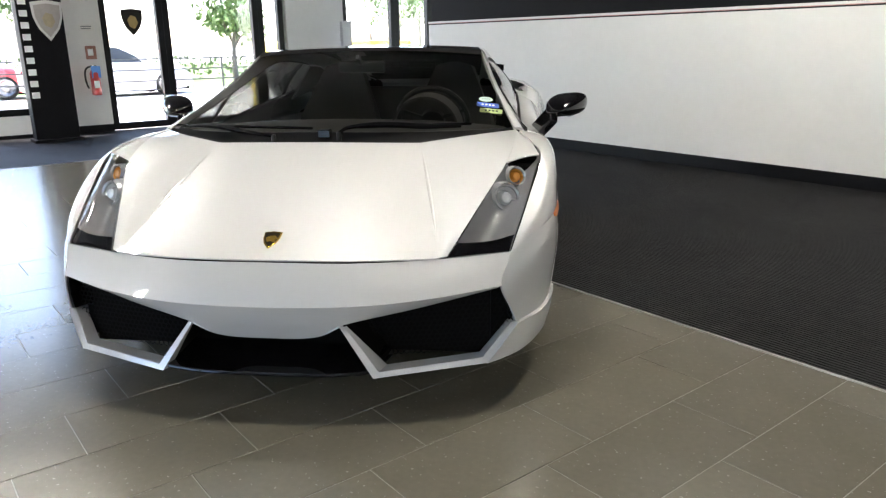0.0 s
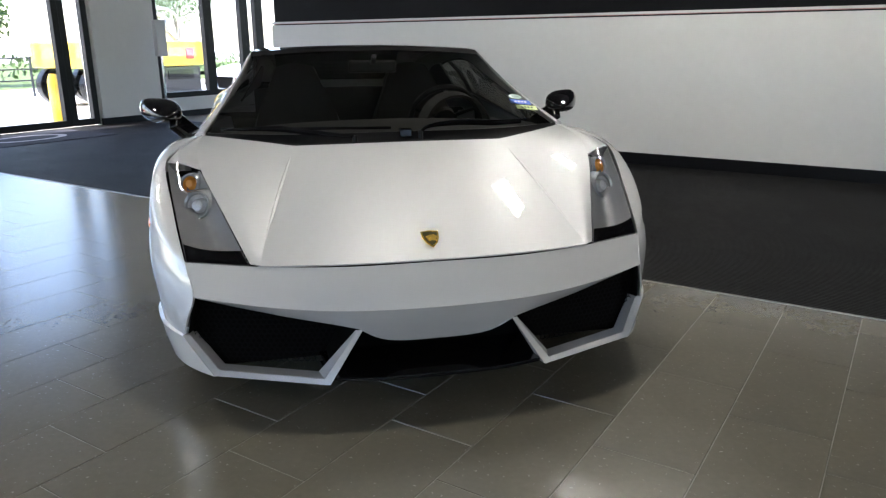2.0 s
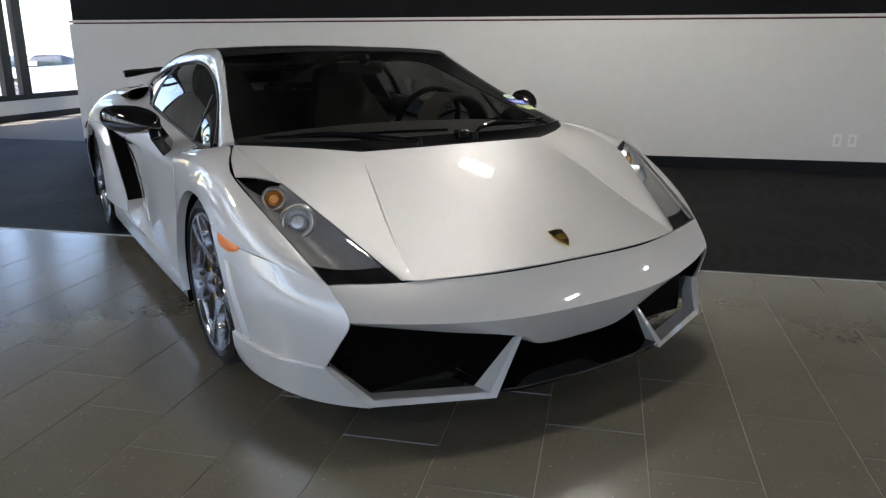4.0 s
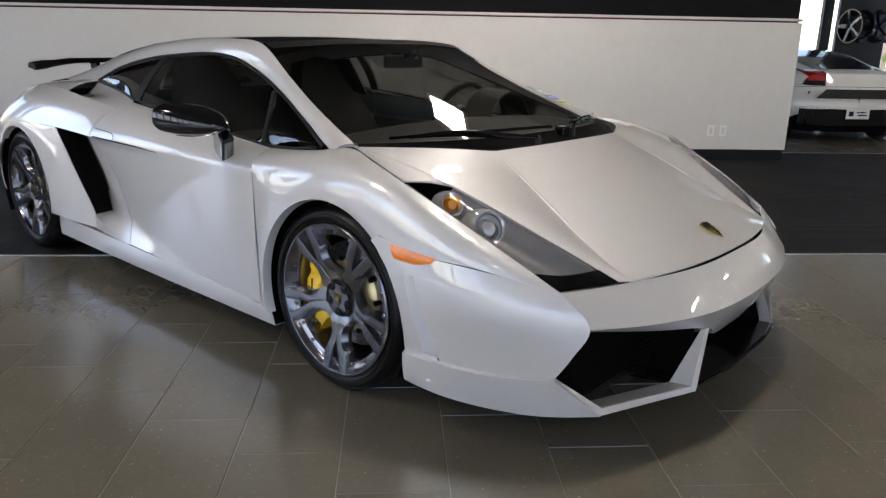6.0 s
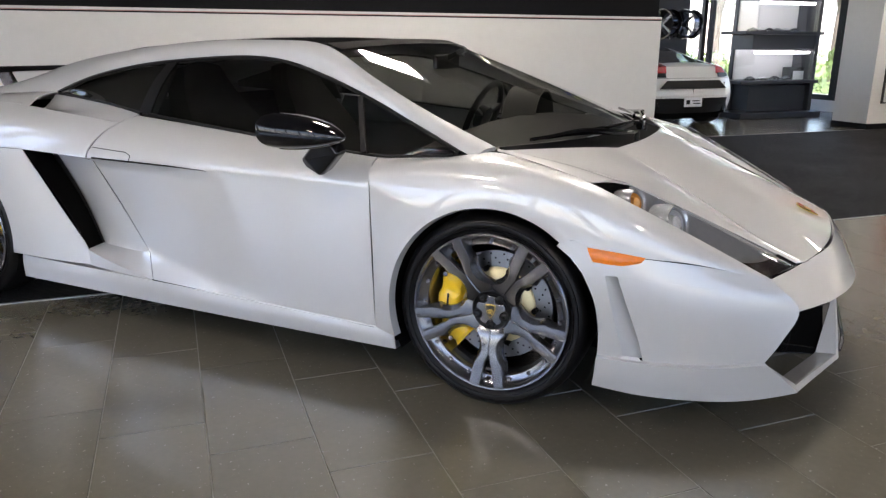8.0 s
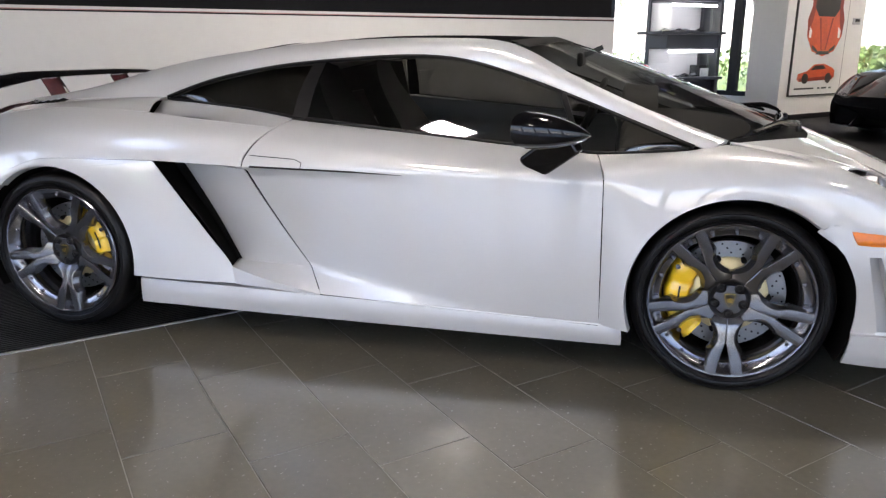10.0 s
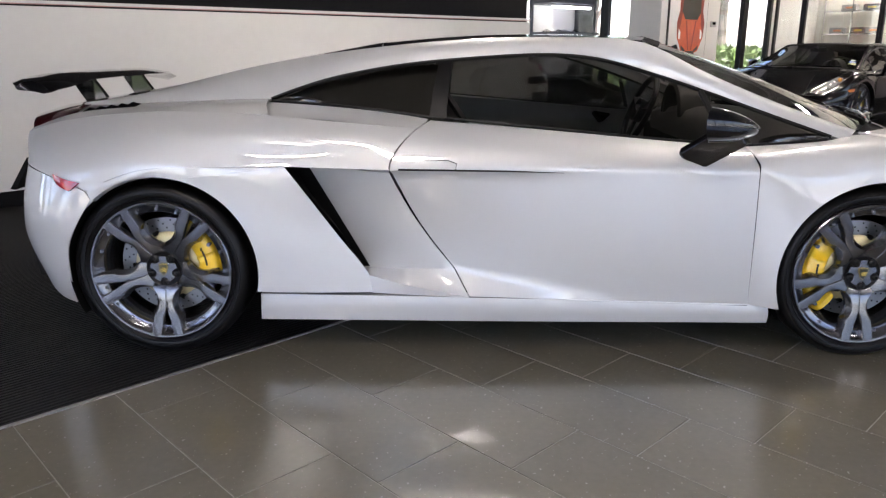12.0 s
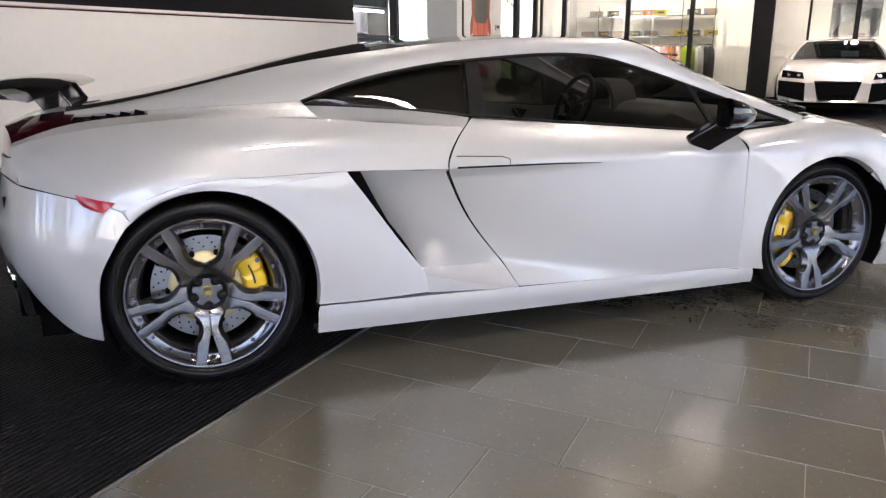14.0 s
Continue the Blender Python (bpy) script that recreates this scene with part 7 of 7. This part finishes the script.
part("case", boxes((-0.09, 0.09, -0.03, 0, -0.05, 0.05)), material("grey_plastic", (0.35, 0.35, 0.35), 0.4, vary=0.05), th, bevel=0.006)
part("display", boxes((-0.06, 0.06, -0.033, -0.029, -0.01, 0.035)), BLACK_GLOSS, th)

# ---- the shop behind glass ----
SHOP_WALL = material("cream_shop_wall", (0.72, 0.70, 0.63), 0.6, vary=0.04, scale=2)
glazing("window_7", 1, 13.8, [(3.92, 4.5), (2.45, 3.92), (1.08, 2.45), (-0.19, 1.08)], "glass front of the shop with thin black posts", 0.02, 3.0, 0.045)
glazing("window_8", 1, 13.8, [(-2.05, -1.18), (-3.4, -2.05), (-5.0, -3.4), (-6.6, -5.0)], "glass screen behind the white car", 0.02, 3.0, 0.045)
in_room("shop_post", boxes((13.6, 13.95, -0.55, -0.19, 0, TOP)), FRAME_BLACK, "broad black post at the shop's corner", "structure", "post", 0.01)
in_room("wall_shop", boxes((16.3, 16.5, -8, 4.57, 0.1, TOP), (13.8, 13.9, -1.10, -0.55, 0.1, TOP), (13.8, 16.3, -0.42, -0.32, 0.1, TOP), (13.75, 13.85, -8, 4.5, 3.0, TOP)), SHOP_WALL, "cream wall behind the shop glass")
in_room("baseboard", boxes((16.28, 16.3, -8, 4.57, 0.0, 0.1), (13.78, 13.92, -1.12, -0.55, 0, 0.1), (13.8, 16.28, -0.43, -0.31, 0, 0.1)), BASE_BLACK, "black baseboard in the shop")
sh = thing("wire_shelf", ROOM @ Matrix.Translation((16.05, 1.9, 0)), "long chrome wire shelf with two boards of goods", "shelf")
for z in (1.395, 1.885):
    part("board", boxes((-0.2, 0.2, -1.05, 2.35, z - 0.03, z - 0.005)), CHROME, sh)
for w in (-1.05, -0.3, 0.4, 1.1, 1.75, 2.33):
    part("post", boxes((-0.2, -0.18, w, w + 0.02, 0, 2.2)), CHROME, sh)
CARTONS = [material("printed_" + n, c, 0.45, vary=0.2, scale=14) for n, c in (("dark_grey_card", (0.06, 0.06, 0.06)), ("orange_card", (0.50, 0.16, 0.04)), ("yellow_card", (0.45, 0.35, 0.05)), ("grey_card", (0.22, 0.22, 0.22)))]
for z, row in ((1.395, ((0.93, 2), (0.98 + 0.35, 0), (1.30 + 0.34, 2), (2.35, 3), (2.75, 0), (3.2, 3), (3.52, 0), (3.95, 3))), (1.885, ((0.98, 3), (1.36, 0), (2.15, 2), (2.42, 1), (2.74, 0), (3.3, 0), (3.75, 3)))):
    for w, k in row:
        c = thing("goods_box", ROOM @ Matrix.Translation((15.95, w, z - 0.004)), "small printed box on the wire shelf", "box", "goods boxes")
        part("carton", boxes((-0.09, 0.1, -0.15, 0.15, 0, 0.13)), CARTONS[k], c, bevel=0.004)
        part("print_bar", boxes((-0.094, -0.089, -0.10, 0.06, 0.045, 0.085)), CARTONS[(k + 2) % 4], c)
ra = thing("clothes_rail", ROOM @ Matrix.Translation((15.4, 1.6, 0)), "chrome clothes rail under the shelf", "rail")
part("bar", boxes((-0.012, 0.012, -0.8, 0.9, 1.17, 1.194)), CHROME, ra)
for w in (-0.8, 0.88):
    part("leg", boxes((-0.012, 0.012, w, w + 0.024, 0, 1.17)), CHROME, ra)
CLOTH = {n: material(n + "_cloth", c, 0.9, vary=0.15, scale=10, bump=0.002, bump_scale=60) for n, c in
         (("orange", (0.75, 0.20, 0.05)), ("pink", (0.75, 0.42, 0.36)), ("lime", (0.35, 0.50, 0.04)), ("white", (0.72, 0.72, 0.70)), ("black", (0.015, 0.015, 0.017)))}
for w, n, drop in ((2.4, "orange", 0.55), (2.25, "white", 0.5), (2.08, "white", 0.55), (1.92, "pink", 0.62), (1.78, "orange", 0.6), (1.62, "pink", 0.6), (1.42, "lime", 0.66), (1.28, "lime", 0.7), (1.12, "white", 0.85), (0.98, "black", 0.75), (0.86, "black", 0.8)):
    g = thing("garment", ROOM @ Matrix.Translation((15.4, w, 1.17)) @ pose(0, 0, 0, 0, 0, random.uniform(-12, 12)), f"{n} garment on a hanger", "garment", "garments on the rail")
    body = loft([[(-0.08, -0.02, -0.02), (-0.22, -0.03, -0.07), (-0.27, -0.05, -0.28), (-0.24, -0.07, -drop)], [(0, -0.05, -0.03), (0, -0.075, -0.10), (0, -0.085, -0.3), (0.02, -0.10, -drop - 0.02)], [(0.08, -0.02, -0.02), (0.22, -0.03, -0.07), (0.27, -0.05, -0.28), (0.24, -0.06, -drop)]], 10, 9)
    part("cloth", Shape().grid(body), CLOTH[n], g, thick=0.05)
    part("hanger", Shape().tube([(-0.18, 0, -0.04), (0, 0, 0.03), (0.18, 0, -0.04)], 0.006, 6), BLACK_PLASTIC, g)
pic = thing("wall_picture", ROOM @ Matrix.Translation((16.29, -2.1, 1.32)), "dark grey wall picture of a vehicle", "picture")
part("panel", boxes((-0.02, 0, -0.5, 0.5, 0, 1.0)), material("grey_print", (0.16, 0.16, 0.17), 0.4, vary=0.5, scale=3), pic)
part("dark_shape", Shape().prism([(-0.48, 0.05), (0.45, 0.05), (0.30, 0.32), (0.0, 0.45), (-0.3, 0.62), (-0.48, 0.6)], 0.004, pose(-0.02, 0, 0) @ Matrix(((0, 0, -1, 0), (1, 0, 0, 0), (0, 1, 0, 0), (0, 0, 0, 1)))), material("dark_print", (0.05, 0.05, 0.055), 0.4, vary=0.4, scale=6), pic)

# ---- the cars on show ----
silver = sports_car(Matrix.Identity(4), SILVER, "silver-white low sports coupe with a black roof and rear wing", BLACK_GLOSS)


def repaint(car, old, paint):
    for o in car.children_recursive:
        if o.type == "MESH" and o.data.materials and o.data.materials[0] == old:
            o.material_slots[0].link = "OBJECT"
            o.material_slots[0].material = paint


white = tagged(copy_thing(silver, heading(6.3, 7.1, 90)), "white low sports coupe with red tail lamps")
repaint(white, SILVER, WHITE_PAINT)
repaint(white, TAIL_RED, RED_LENS)
for part_ in list(white.children_recursive):
    if part_.name.split(".")[0] in ("rear_wing", "wing_strut"):
        bpy.data.objects.remove(part_)
for s in (-1, 1):
    mask = Shape().put([(-1.852, 0.655, 0.772), (-1.932, 0.44, 0.772), (-1.954, 0.44, 0.712), (-1.885, 0.60, 0.712), (-1.842, 0.69, 0.722)], [(0, 1, 2, 3, 4)])
    part("lamp_surround", mask.side(s), BLACK_PLASTIC, white, "black panel under the tail lamp", thick=0.006)
black = tagged(copy_thing(silver, heading(9.7, 1.75, 174)), "gloss black low sports coupe parked beside the shop")
repaint(black, SILVER, BLACK_CAR)
coupe("white_coupe", heading(12.75, -1.78, 180), material("pearl_white_paint", (0.66, 0.60, 0.58), 0.3, coat=1.0, vary=0.03, scale=80), "pearl white coupe with a broad black grille", 4.4, 1.92, 1.25, 0.74, 0.0, True)

tile_pieces()
